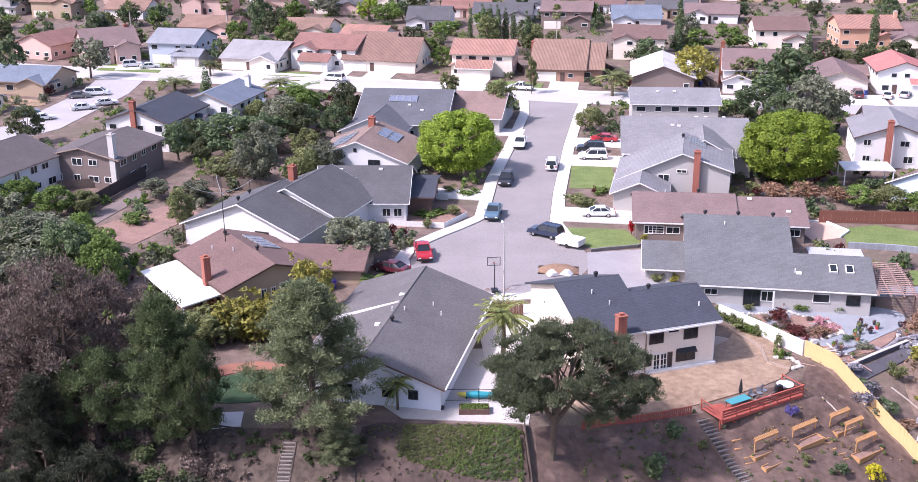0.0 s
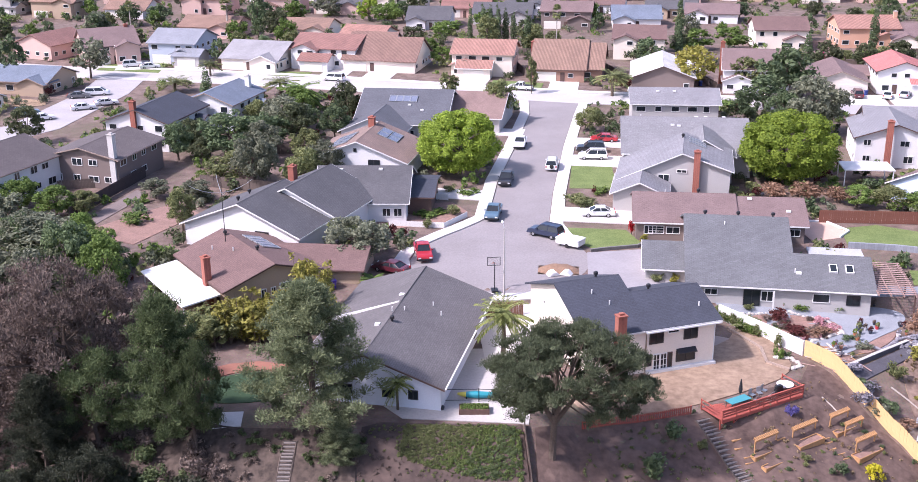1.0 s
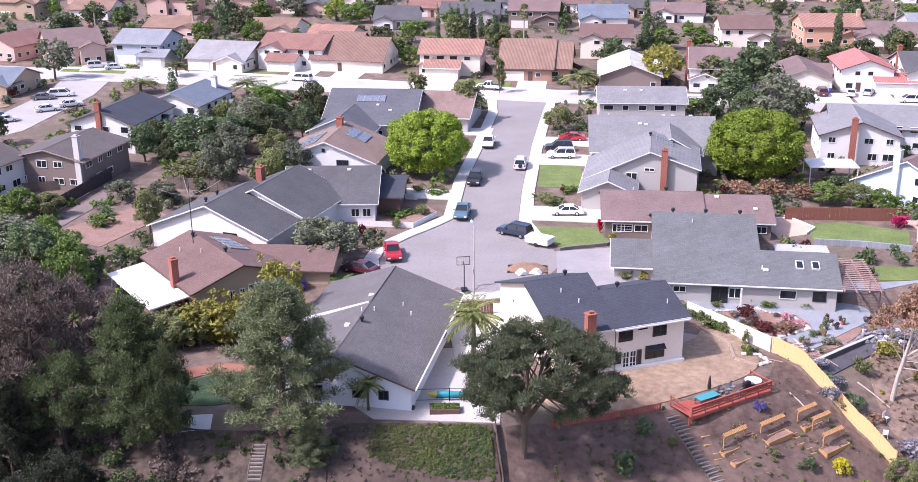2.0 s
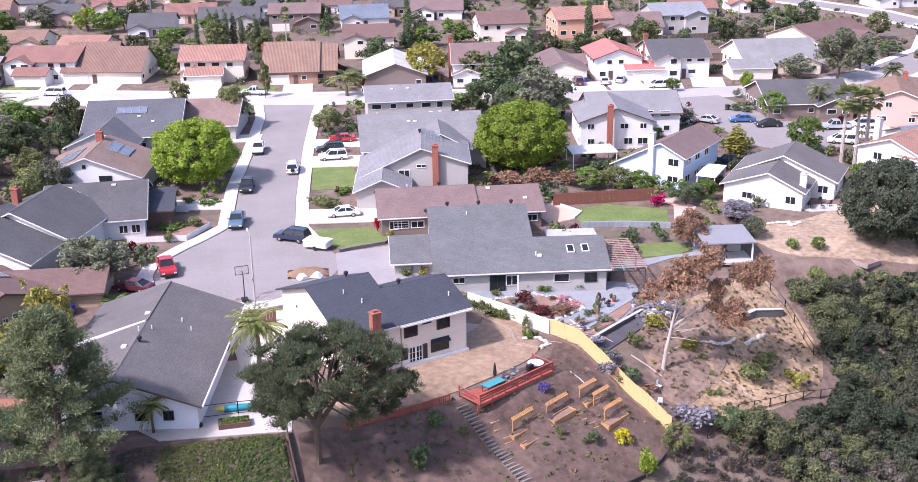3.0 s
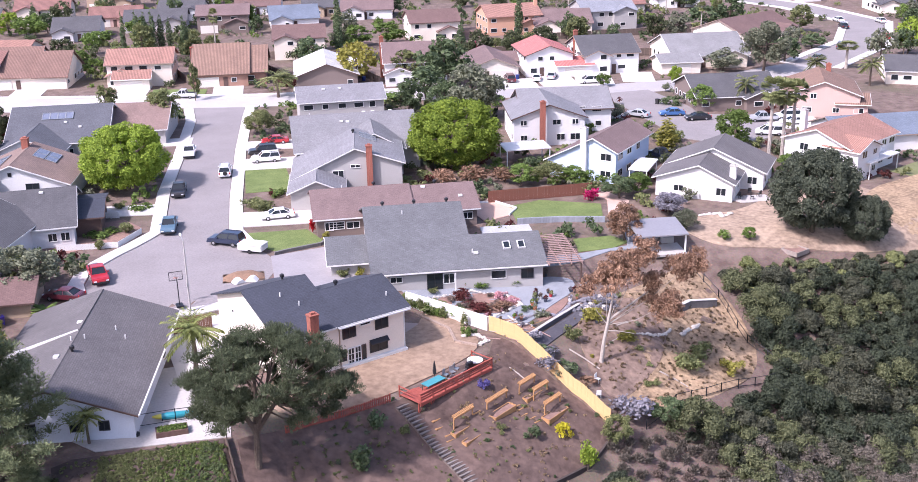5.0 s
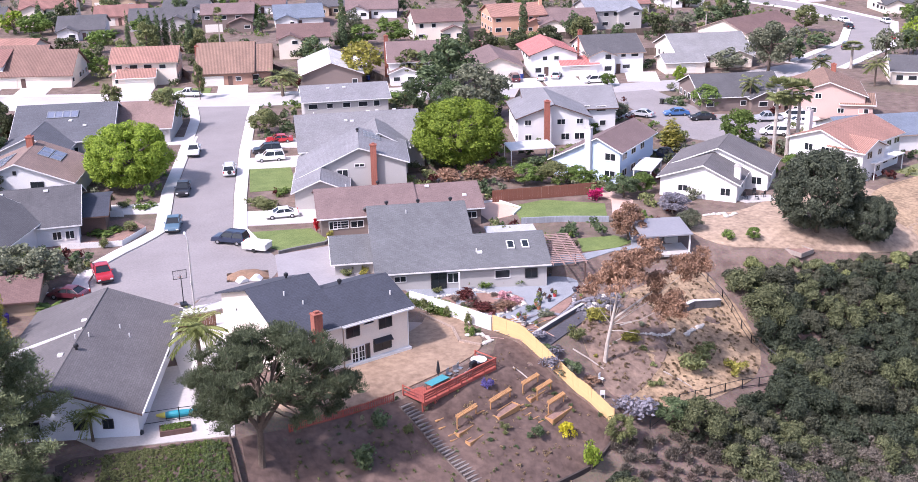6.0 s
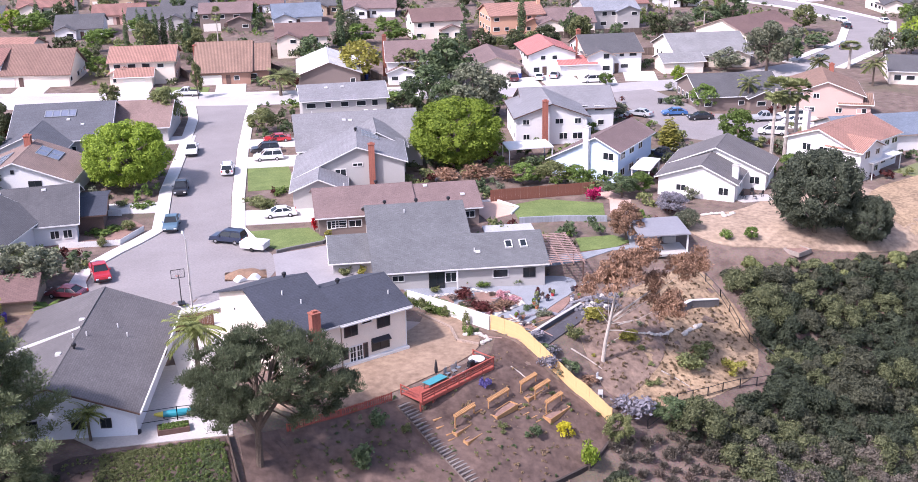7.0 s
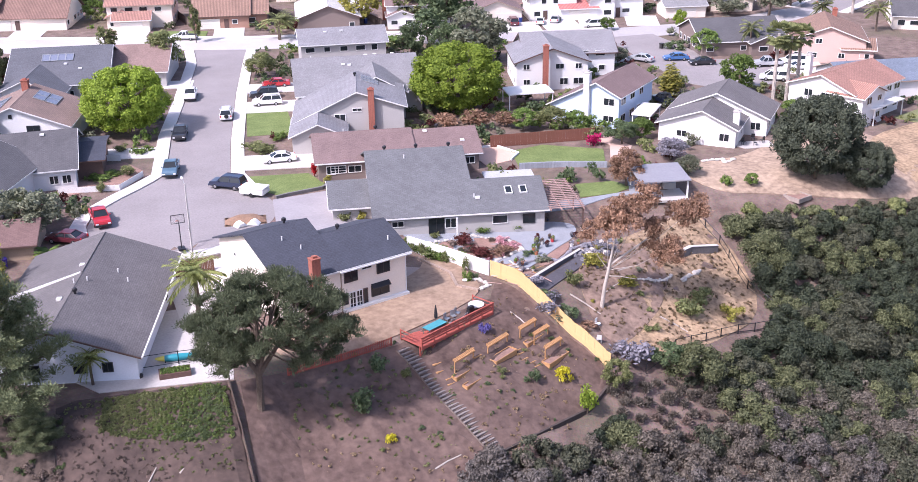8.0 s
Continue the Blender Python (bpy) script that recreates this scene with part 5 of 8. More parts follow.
for at in ((-63.7, 153.0, 7.2, 5.1), (-57.2, 150.0, 6.6, 4.6), (-21.9, 333.8, 8.9, 6.0), (61.5, 283.3, 9.3, 5.7), (69.6, 283.3, 10.8, 5.6), (44.4, 263.6, 4.3, 3.4), (-2.6, 311.2, 9.9, 4.1), (39.0, 326.8, 8.7, 6.6), (-7.5, 280.0, 6.0, 4.2), (-3.7, 263.9, 5.6, 4.7), (77.0, 119.2, 2.4, 1.7), (99.1, 159.9, 8.1, 6.2), (57.0, 151.2, 5.3, 3.3), (64.8, 148.3, 5.3, 3.1), (71.6, 141.3, 4.4, 3.2), (107.0, 185.7, 6.9, 4.9), (97.3, 141.4, 5.6, 3.3), (99.0, 212.8, 3.8, 2.9), (101.8, 292.9, 8.2, 5.4), (-60, 138, 6, 4),):
    plant("broad", "green", *at)
for at in ((-43.8, 129.2, 4.6, 2.0), (0.9, 209.7, 6.8, 2.7), (-2.8, 122.7, 1.7, 0.7), (-16.2, 142.5, 3.2, 3.0), (104.2, 191.7, 4.7, 2.0), (20.2, 92.3, 2.7, 2.1), (17.4, 87.9, 3.1, 2.7), (35.3, 90.2, 2.1, 1.5), (40.6, 101.1, 2.5, 1.1), (42.9, 98.9, 2.5, 1.3), (34.4, 105.9, 1.2, 0.9), (42.3, 109.8, 1.8, 0.8),):
    plant("shrub", "dark", *at)
for at in ((-45.1, 147.3, 4.7, 1.7), (-38.0, 132.5, 4.2, 2.1), (52.6, 213.6, 10.6, 2.6), (1.5, 159.5, 3.5, 1.3), (21.5, 158.9, 3.5, 1.3), (-4.0, 149.7, 5.0, 1.2), (27.7, 122.2, 2.1, 0.8), (73.5, 119.9, 2.0, 1.7), (33.8, 111.2, 4.0, 1.0), (33.4, 105.6, 1.4, 1.6), (39.0, 117.1, 2.5, 0.9), (43.4, 116.8, 2.5, 0.9), (29.4, 116.2, 1.8, 1.1), (31.1, 114.7, 2.7, 1.2),):
    plant("shrub", "green", *at)
for at in ((-48.8, 140.7, 4.1, 1.7), (-1.2, 160.8, 2.7, 1.1), (18.3, 153.4, 4.3, 1.5), (17.2, 154.7, 3.9, 1.4), (-4.3, 143.7, 1.6, 1.5), (-0.7, 149.5, 2.5, 1.6), (-14.7, 135.9, 4.6, 3.9), (23.7, 123.1, 2.1, 1.1), (65.2, 143.7, 4.3, 2.3), (32.3, 90.9, 1.3, 0.7), (22.6, 91.3, 1.4, 0.9), (57.6, 99.3, 4.0, 2.0), (45.2, 103.2, 2.6, 1.7), (32.3, 113.3, 4.7, 1.2), (33.2, 117.0, 1.8, 0.6), (34.1, 108.2, 1.0, 2.0), (60.2, 101.3, 3.4, 2.2), (-14.1, 137.9, 3.9, 2.8),):
    plant("shrub", "olive", *at)
for at in ((32.2, 228.0, 7.5, 5.8), (-60.8, 236.0, 7.9, 3.2), (-57.0, 254.1, 5.6, 3.6), (-37.3, 230.8, 7.6, 4.0), (150.0, 192.0, 5.0, 6.4), (143.0, 201.0, 4.6, 5.6), (114.9, 182.9, 4.7, 6.8), (115.2, 188.3, 4.1, 5.2),):
    plant("palm", "olive", *at)
for at in ((-30.8, 214.2, 8.8, 6.5),):
    plant("palm", "green", *at)
for at in ((4.6, 107.2, 6.0, 6.2), (-6.0, 94.9, 3.1, 3.9)):
    plant("palm", "palm_green", *at)
for at in ((-10.4, 123.2, 4.2, 2.8),):
    plant("banana", "green", *at)
for at in ((50.5, 235.8, 10.9, 9.1),):
    plant("broad", "gold", *at)
for at in ((-19.2, 210.2, 5.7, 4.9),):
    plant("broad", "maroon", *at)
for at in ((6.9, 298.4, 2.1, 10.6), (8.9, 297.4, 2.1, 10.5), (10.8, 297.2, 2.1, 10.5), (12.9, 298.0, 2.1, 9.3), (15.3, 301.8, 1.9, 7.8), (3.5, 298.6, 1.4, 10.6), (54.9, 275.4, 2.3, 15.9),):
    plant("cypress", "dark", *at)
for at in ((-26.6, 338.9, 9.0, 6.8), (112.8, 206.9, 3.3, 4.7), (181.4, 219.6, 7.6, 8.8),):
    plant("broad", "lime", *at)
for at in ((-64.1, 312.1, 4.8, 10.4), (98.7, 149.1, 5.1, 13.9), (101.4, 149.6, 4.7, 13.1), (103.9, 150.8, 5.2, 13.0), (157.1, 209.9, 5.6, 6.1),):
    plant("fan_palm", "olive", *at)
for at in ((-10.9, 222.9, 10.7, 2.7), (25.5, 155.5, 2.2, 1.1), (-87.5, 233.9, 3.8, 2.7), (36.0, 114.7, 2.5, 1.6), (36.9, 112.1, 3.4, 1.1),):
    plant("shrub", "maroon", *at)
for at in ((23.2, 140.4, 1.1, 2.6),):
    plant("shrub", "red", *at)
for at in ((24.3, 137.5, 1.7, 1.3), (25.7, 122.7, 1.8, 1.3), (62.8, 99.0, 3.1, 1.8), (48.5, 105.9, 3.3, 1.7), (51.7, 103.5, 3.3, 1.2), (41.2, 116.8, 1.8, 0.8),):
    plant("shrub", "gold", *at)
for at in ((86.3, 118.9, 13.2, 11.8), (91.8, 115.2, 7.4, 6.8)):
    plant("round", "oak", *at)
for at in ((60.8, 123.1, 5.7, 5.0),):
    plant("broad", "rust", *at)
for at in ((87.0, 161.4, 3.6, 5.7),):
    plant("cypress", "gold", *at)
for at in ((63.9, 140.3, 3.1, 2.0), (86.5, 263.7, 3.9, 2.8),):
    plant("shrub", "magenta", *at)
for at in ((71.3, 131.0, 5.8, 3.3),):
    plant("broad", "lavender", *at)
for at in ((113.6, 192.3, 4.8, 5.6),):
    plant("palm", "grey", *at)
for at in ((39.0, 90.4, 2.2, 1.9), (19.5, 84.7, 1.4, 1.0),):
    plant("shrub", "yellow", *at)
for at in ((39.7, 86.8, 2.6, 3.2),):
    plant("shrub", "lime", *at)
for at in ((47.4, 93.1, 5.0, 2.6), (39.7, 102.7, 2.8, 1.1), (41.5, 100.9, 2.9, 1.2), (40.7, 99.1, 3.1, 1.9), (51.7, 108.1, 2.7, 1.2),):
    plant("shrub", "lavender", *at)
for at in ((32.2, 95.9, 1.6, 1.3),):
    plant("shrub", "violet", *at)
for at in ((39.2, 111.4, 3.4, 1.1),):
    plant("shrub", "rust", *at)
for at in ((40.7, 114.4, 2.4, 0.9), (41.3, 113.0, 2.1, 0.7),):
    plant("shrub", "pink", *at)
for at in ((44.0, 97.2, 3.0, 1.0), (46.8, 156.2, 5.4, 2.6), (51.0, 155.0, 6.0, 3.2), (55.4, 154.0, 5.0, 2.6)):
    plant("shrub", "rust", *at)
for at in ((41.6, 97.9, 2.5, 1.7), (43.3, 107.7, 2.0, 1.0),):
    plant("shrub", "grey", *at)
for at in ((8.3, 88.7, 16.6, 13.4),):
    plant("umbrella", "needle", *at, turn=0)
# lower-left trees in gloom: their leaves carry the corner's shade as colour
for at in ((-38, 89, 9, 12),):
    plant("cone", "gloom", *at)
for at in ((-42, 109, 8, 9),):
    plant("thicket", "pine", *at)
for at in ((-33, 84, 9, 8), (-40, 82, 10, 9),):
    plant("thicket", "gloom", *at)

# chaparral over the canyon side
BRUSH = [(71.5, 112), (70.5, 106), (68, 98), (60, 93), (54, 91), (47, 87.5), (42, 85.5), (38, 83), (44, 82), (52, 84.5), (60, 84), (68, 81), (80, 79), (104, 77), (108, 108), (97, 109), (86, 110), (78, 111.5)]


def inside(x, y, poly):
    c = False
    for (x0, y0), (x1, y1) in zip(poly, poly[1:] + poly[:1]):
        if (y0 > y) != (y1 > y) and x < (x1 - x0) * (y - y0) / (y1 - y0) + x0:
            c = not c
    return c


def scrub(name, poly, count, sizes, colours, seed, label, lumps_each=7, leaf=0.31, each=48, core=0.45):
    """Uncountable low shrubs grown together, one mesh for each tint of leaf."""
    rng = np.random.default_rng(seed)
    xs, ys = [p[0] for p in poly], [p[1] for p in poly]
    lumps = {c: ([], []) for c in colours}
    made = 0
    while made < count:
        x, y = rng.uniform(min(xs), max(xs)), rng.uniform(min(ys), max(ys))
        if not inside(x, y, poly):
            continue
        made += 1
        s = rng.uniform(*sizes)
        k = int((noise.noise((x * 0.07, y * 0.07, seed)) * 0.9 + 0.5 + rng.normal(0, 0.12)) * len(colours))
        cs, rs = lumps[colours[min(len(colours) - 1, max(0, k))]]
        z = rough_z(x, y)
        for _ in range(lumps_each):
            cs.append((x + rng.normal(0, 0.36) * s, y + rng.normal(0, 0.36) * s, z + rng.uniform(0.1, 0.8) * s))
            rs.append(s * rng.uniform(0.25, 0.48))
    for c in dict.fromkeys(colours):
        cs, rs = lumps[c]
        if cs:
            mat = foliage("foliage_" + c, *GREENS[c])
            ob = new(name, quads_mesh(name, np.concatenate([leaf_cloud(rng, cs, rs, len(cs) * each, leaf, 0.9, (0.6, 1.12)), core_quads(rng, cs, rs, core, 0.9)]), mat))
            tagged(ob, WORDS[c] + " " + label, "brush", "", "stuff")


def bushes(name, poly, gap, sizes, colours, seed, label, leaf, each, twiggy=False, skip=()):
    """Separate domed bushes standing close together, one mesh for each tint of leaf."""
    rng = np.random.default_rng(seed)
    xs, ys = [p[0] for p in poly], [p[1] for p in poly]
    lumps, stood = {c: ([], []) for c in colours}, []
    for _ in range(5000):
        x, y, r = rng.uniform(min(xs), max(xs)), rng.uniform(min(ys), max(ys)), rng.uniform(*sizes)
        if not inside(x, y, poly) or any(inside(x, y, q) for q in skip) or any((x - e[0]) ** 2 + (y - e[1]) ** 2 < (gap * (r + e[2])) ** 2 for e in stood):
            continue
        stood.append((x, y, r))
        k = int((noise.noise((x * 0.06, y * 0.06, seed)) * 0.7 + 0.5 + rng.normal(0, 0.2)) * len(colours))
        cs, rs = lumps[colours[min(len(colours) - 1, max(0, k))]]
        z, tall = rough_z(x, y), rng.uniform(0.75, 1.25)
        for i in range(13):
            a, u = rng.uniform(0, 2 * math.pi), rng.uniform(0.0, 1)
            q = math.sqrt(1 - u * u) * 0.72 * r
            cs.append((x + q * math.cos(a), y + q * math.sin(a), z + (0.12 + 0.85 * u * tall) * r))
            rs.append(r * rng.uniform(0.24, 0.42))
    for c in dict.fromkeys(colours):
        cs, rs = lumps[c]
        if cs:
            n = len(cs) * each
            out = tufts(rng, cs, rs, n, leaf * 1.7, 0.9, 0.6, 0.16, (0.3, 1.15)) if twiggy else leaf_cloud(rng, cs, rs, n, leaf, 0.9, (0.6, 1.12), ruffle=0.5)
            mat = foliage("foliage_" + c, *GREENS[c])
            tagged(new(name, quads_mesh(name, np.concatenate([out, core_quads(rng, cs, rs, 0.8, 0.8)]), mat)), WORDS[c] + " " + label, "brush", "", "stuff")


CLEARING = [(43, 89.5), (50, 90.5), (56.5, 88.5), (57.5, 84.5), (50, 82.5), (44, 82.5)]
bushes("chaparral", BRUSH, 0.47, (1.2, 3.4), ("holly", "brush_green", "chaparral", "holly", "brush_green", "holly", "chaparral", "brush_green"), 4, "chaparral bushes covering the canyon side", 0.17, 185, False, (CLEARING,))
# gloom between the bushes: shade-darkened leaf colour again
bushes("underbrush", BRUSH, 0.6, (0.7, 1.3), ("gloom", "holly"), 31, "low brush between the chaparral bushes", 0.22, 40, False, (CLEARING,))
bushes("edge_brush", [(69.5, 113.5), (78, 114), (99, 112.5), (105, 109), (86, 109), (72, 110)], 0.75, (0.5, 1.6), ("brush_green", "chaparral", "olive"), 57, "scattered brush at the edge of the dirt yard", 0.18, 110)
bushes("sagebrush", [(44, 82.3), (57.5, 84), (60, 88.5), (75, 87.5), (104, 80), (104, 70), (60, 69), (20, 72), (25.5, 80.6), (31, 81.6), (38, 82.5)], 0.42, (1.1, 2.5), ("sage", "dry_brush", "chaparral", "dry_brush", "sage"), 9, "half-dead brush low on the canyon side", 0.17, 110)
bushes("low_brush", CLEARING, 1.1, (0.4, 0.9), ("dry_brush", "brown"), 19, "sparse dry brush in a clearing", 0.2, 24, True)
# gloom here is shadow put into the leaf colour
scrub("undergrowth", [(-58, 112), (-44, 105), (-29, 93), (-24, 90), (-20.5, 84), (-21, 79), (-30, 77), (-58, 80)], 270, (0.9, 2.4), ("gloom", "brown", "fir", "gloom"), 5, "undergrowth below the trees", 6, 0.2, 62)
scrub("slope_brush", [(-24, 91.5), (-17, 91), (-8.8, 90), (-8.8, 83), (-13.6, 83), (-14.2, 88), (-18, 88), (-19, 82), (-24, 84)], 70, (0.25, 0.75), ("brown", "fir"), 25, "low undergrowth on the bank", 5, 0.12, 30)
scrub("weeds", [(-5.0, 91.9), (5.4, 91.4), (5.6, 85.4), (1, 85.6), (-5.8, 87.6)], 2000, (0.13, 0.32), ("weed", "fir", "weed", "olive"), 6, "weeds on the bank", 3, 0.09, 20, 0.3)
scrub("weed_fringe", [(-8.5, 92.2), (-5.0, 91.9), (-5.8, 87.6), (1, 85.6), (5.6, 85.4), (5.8, 82), (-8, 83)], 300, (0.1, 0.26), ("weed", "olive", "brown"), 46, "thin weeds on bare soil", 3, 0.09, 16, 0.3)
scrub("dry_tufts", [(46.5, 106.5), (58, 111.5), (66.5, 114.5), (67.5, 108), (66.5, 99.5), (56, 95.5), (49, 93.5), (45.8, 98)], 560, (0.12, 0.34), ("straw", "straw", "straw"), 14, "dry grass tufts on the hillside", 3, 0.1, 16)
scrub("slope_tufts", [(12, 92.5), (23, 93.5), (36, 101), (43.5, 92), (38, 85), (26, 79), (10, 82)], 420, (0.12, 0.35), ("straw", "olive"), 15, "small dry weeds on the bare slope", 3, 0.1, 10)

# ---- what the near houses carry ----
b, m = n1b[0]
put_window(n1, m, b, "W", -2.2, 1.5, 1.2, 1.0, "slider", DARK)
put_window(n1, m, b, "W", -4.7, 1.5, 1.0, 1.0, "slider", DARK)
put_window(n1, m, b, "W", 2.2, 1.5, 1.6, 1.0, "slider", DARK)
put_window(n1, m, b, "S", 4.0, 1.4, 1.2, 0.9, "slider", DARK)
for u, v, k in ((3.4, 0.5, "box"), (-3.5, -0.4, "turbine"), (-1.0, 0.3, "pipe"), (-0.2, -0.8, "pipe"), (2.0, -4.2, "pipe"), (3.4, -3.0, "pipe"), (-4.4, 0.9, "box")):
    vent(n1, m, b, u, v, k)
# higher roof over the far left half, with its white step
s = b["r"] / (b["D"] / 2)
part("upper_roof", Geo().prism([(0.1, b["h"] + b["r"] + 0.1), (0.0, b["h"] + b["r"] + 0.32), (7.9, b["h"] - 0.5 * s + 0.62), (7.9, b["h"] - 0.5 * s + 0.2)], 1.4, 12.1), MATS["worn_grey_shingles"], n1, "", m)
part("step_fascia", Geo().prism([(0.2, b["h"] + b["r"] + 0.0), (0.2, b["h"] + b["r"] + 0.3), (7.9, b["h"] - 0.5 * s + 0.6), (7.9, b["h"] - 0.5 * s + 0.0)], 1.3, 1.39), WHITE, n1, "", m)
part("gutter", Geo().box(0, -8.02, b["h"] - 0.02, 24.0, 0.14, 0.14), WHITE, n1, "", m)

(ba, ma), (bb, mb) = n2b
for u, z, w, h, st in ((-2.86, 3.85, 1.6, 1.25, "slider"), (1.05, 3.85, 1.6, 1.25, "slider"), (-0.95, 4.35, 1.3, 0.4, "plain"), (0.6, 1.45, 2.2, 1.3, "slider"), (-3.7, 1.45, 0.8, 1.3, "slider")):
    put_window(n2, mb, bb, "S", u, z, w, h, st, DARK if h > 0.5 else WHITE)
for u in (-2.75, -1.95):
    put_window(n2, mb, bb, "S", u, 1.05, 0.78, 2.05, "grid", WHITE, GLASS, "french_door")
put_window(n2, mb, bb, "S", -1.22, 1.05, 0.55, 2.0, "plain", FASCIA_DARK)
put_window(n2, ma, ba, "W", 3.6, 4.4, 0.5, 0.5, "plain")
put_window(n2, mb, bb, "E", 0.0, 3.9, 1.2, 1.0, "slider")
part("awning", Geo().prism([(0, 0), (-0.5, -0.35), (-0.5, -0.28), (0, 0.08)], -0.5, 1.7), DARK, n2, "dark awning", mb @ pose(0, -5.06, 2.2))
part("plinth", Geo().box(0, -5.25, 0.12, 7.9, 0.5, 0.5), WHITE, n2, "", mb)
part("gutter", Geo().box(0, -5.62, 4.78, 8.6, 0.14, 0.14), WHITE, n2, "", mb)
part("downpipe", Geo().box(3.8, -5.1, 2.4, 0.1, 0.1, 4.8), WHITE, n2, "", mb)
chimney(n2, n2i @ pose(0, 0, 0), *(pose(13.4, 108.6, 0, 0, 0, 18) @ Vector((0.15, -8.05, 0))).xy, -2.4, 5.2, 18, BRICK, 0.95, 0.8)
for bl, mm, u, v, k in ((ba, ma, 1.6, 1.2, "turbine"), (bb, mb, -1.2, 0.3, "turbine"), (ba, ma, -0.4, -2.2, "pipe"), (bb, mb, 2.9, -3.2, "pipe"), (ba, ma, 0.8, -4.0, "pipe")):
    vent(n2, mm, bl, u, v, k)

(ba, ma), (bb, mb), (bc, mc) = r1b
put_window(r1, ma, ba, "S", 1.3, 1.05, 1.9, 2.0, "slider", DARK, GLASS, "patio_door")
put_window(r1, ma, ba, "S", 3.0, 1.35, 1.4, 1.3, "slider")
put_window(r1, ma, ba, "S", -3.3, 1.6, 1.5, 0.8, "slider")
put_window(r1, mb, bb, "S", -0.6, 1.45, 1.9, 1.1, "plain")
put_window(r1, mb, bb, "S", 2.9, 1.35, 1.5, 1.2, "slider", DARK)
put_window(r1, mc, bc, "W", 0, 1.1, 4.8, 2.1, "panels", GARAGE, GARAGE, "garage_door")
for u in (-4.6, 3.6):
    part("porch_post", Geo().box(u, -13.1, 1.1, 0.16, 0.16, 2.6), WHITE, r1, "", ma)
for u, v in ((-3.6, 1.2), (0.4, 1.0), (4.6, 1.1)):
    vent(r1, ma, ba, u, v, "turbine")
vent(r1, ma, ba, -1.4, -1.8), vent(r1, mb, bb, -3.0, -3.4, "box"), vent(r1, mb, bb, -3.4, -3.2)
for u in (0.9, 2.7):
    slab_on_roof("skylight", r1, mb, bb, u, -2.4, 0.8, 1.3, GLASS, 0.14, WHITE)
part("flat_roof", Geo().box(2.5, 6.4, 2.6, 6.5, 4.0, 0.25), surface("patio_cover", (0.42, 0.42, 0.44), 0.8, 4, 0.4, 0.2, 0.2), r1, "", mb)
for u in (0, 3, 5.5):
    part("cover_post", Geo().box(u, 8.2, 1.2, 0.14, 0.14, 2.8), WHITE, r1, "", mb)

b, m = r2b[0]
put_window(r2, m, b, "S", -3.75, 1.5, 2.1, 1.1, "grid")
for u, v, k in ((2.0, 0.4, "turbine"), (-2.4, 0.5, "pipe")):
    vent(r2, m, b, u, v, k)
for u, v, k in ((-0.4, 0.5, "turbine"), (2.6, -3.0, "box"), (-2.2, -0.6, "box")):
    vent(r2, r2b[1][1], r2b[1][0], u, v, k)
b, m = r3b[1]
put_window(r3, m, b, "N", 1.4, 1.1, 4.8, 2.15, "panels", GARAGE, GARAGE, "garage_door")
b, m = r3b[0]
put_window(r3, m, b, "W", 1.4, 3.3, 1.7, 1.3, "slider")
put_window(r3, m, b, "W", -1.15, 4.5, 1.5, 0.55, "slider")
chimney(r3, r3i, *(pose(32.6, 161.3, 0, 0, 0, 78) @ Vector((-6.4, -3.25, 0))).xy, -0.5, 7.6, 78, BRICK, 0.8, 0.9)
for k in range(3):
    slab_on_roof("solar_heater", r3, m, b, 1.5 + k * 1.2, -3.2, 0.5, 2.6, SOLAR, 0.1, STEEL)
vent(r3, m, b, 3.2, -1.0, "turbine")
b, m = r4b[0]
for u, v, k in ((-2.0, -2.5, "box"), (-1.0, -2.7, "box"), (3.5, 0.6, "box"), (2.0, 0.7, "box"), (6.4, 0.4, "box"), (-7.0, 1.0, "pipe")):
    vent(r4, m, b, u, v, k)
b, m = r5b[0]
vent(r5, m, b, -3.0, -1.5, "box"), vent(r5, m, b, 0.0, -1.4, "box")

(ba, ma), (bb, mb) = l1b
put_window(l1, ma, ba, "W", -3.2, 2.6, 2.0, 1.1, "slider", DARK)
gable(l1, l1i, dict(x=-20.6, y=147.0, z=0, rot=68, L=12, D=15, h=3.2, r=3.3), WHITE_ST, GREY_ROOF, WHITE)
gable(l1, l1i, dict(x=-6.0, y=155.0, z=0, rot=-4, L=5.0, D=10.5, h=2.6, r=0.9), FASCIA_DARK, SLATE_ROOF, FASCIA_DARK)
put_window(l1, mb, bb, "S", 3.6, 1.4, 1.2, 1.2, "slider"), put_window(l1, mb, bb, "S", 5.2, 1.4, 1.2, 1.2, "slider")
chimney(l1, l1i, -23.3, 150.0, 1.0, 7.2, 68, BRICK, 1.1, 0.9)
for u, v, k in ((2.0, 3.2, "turbine"), (-2.6, 2.0, "turbine")):
    vent(l1, ma, ba, u, v, k)
for u, v, k in ((-4.4, -1.2, "box"), (-3.4, -1.0, "box"), (2.3, -0.9, "box"), (-2.6, -3.6, "pipe"), (-5.2, -3.3, "pipe")):
    vent(l1, mb, bb, u, v, k)
part("swamp_cooler", Geo().box(-3.0, -4.6, 4.0, 1.1, 1.1, 1.0), STEEL, l1, "", mb)

b, m = l2b[0]
put_window(l2, m, b, "W", -2.7, 3.0, 1.9, 0.95, "slider", DARK)
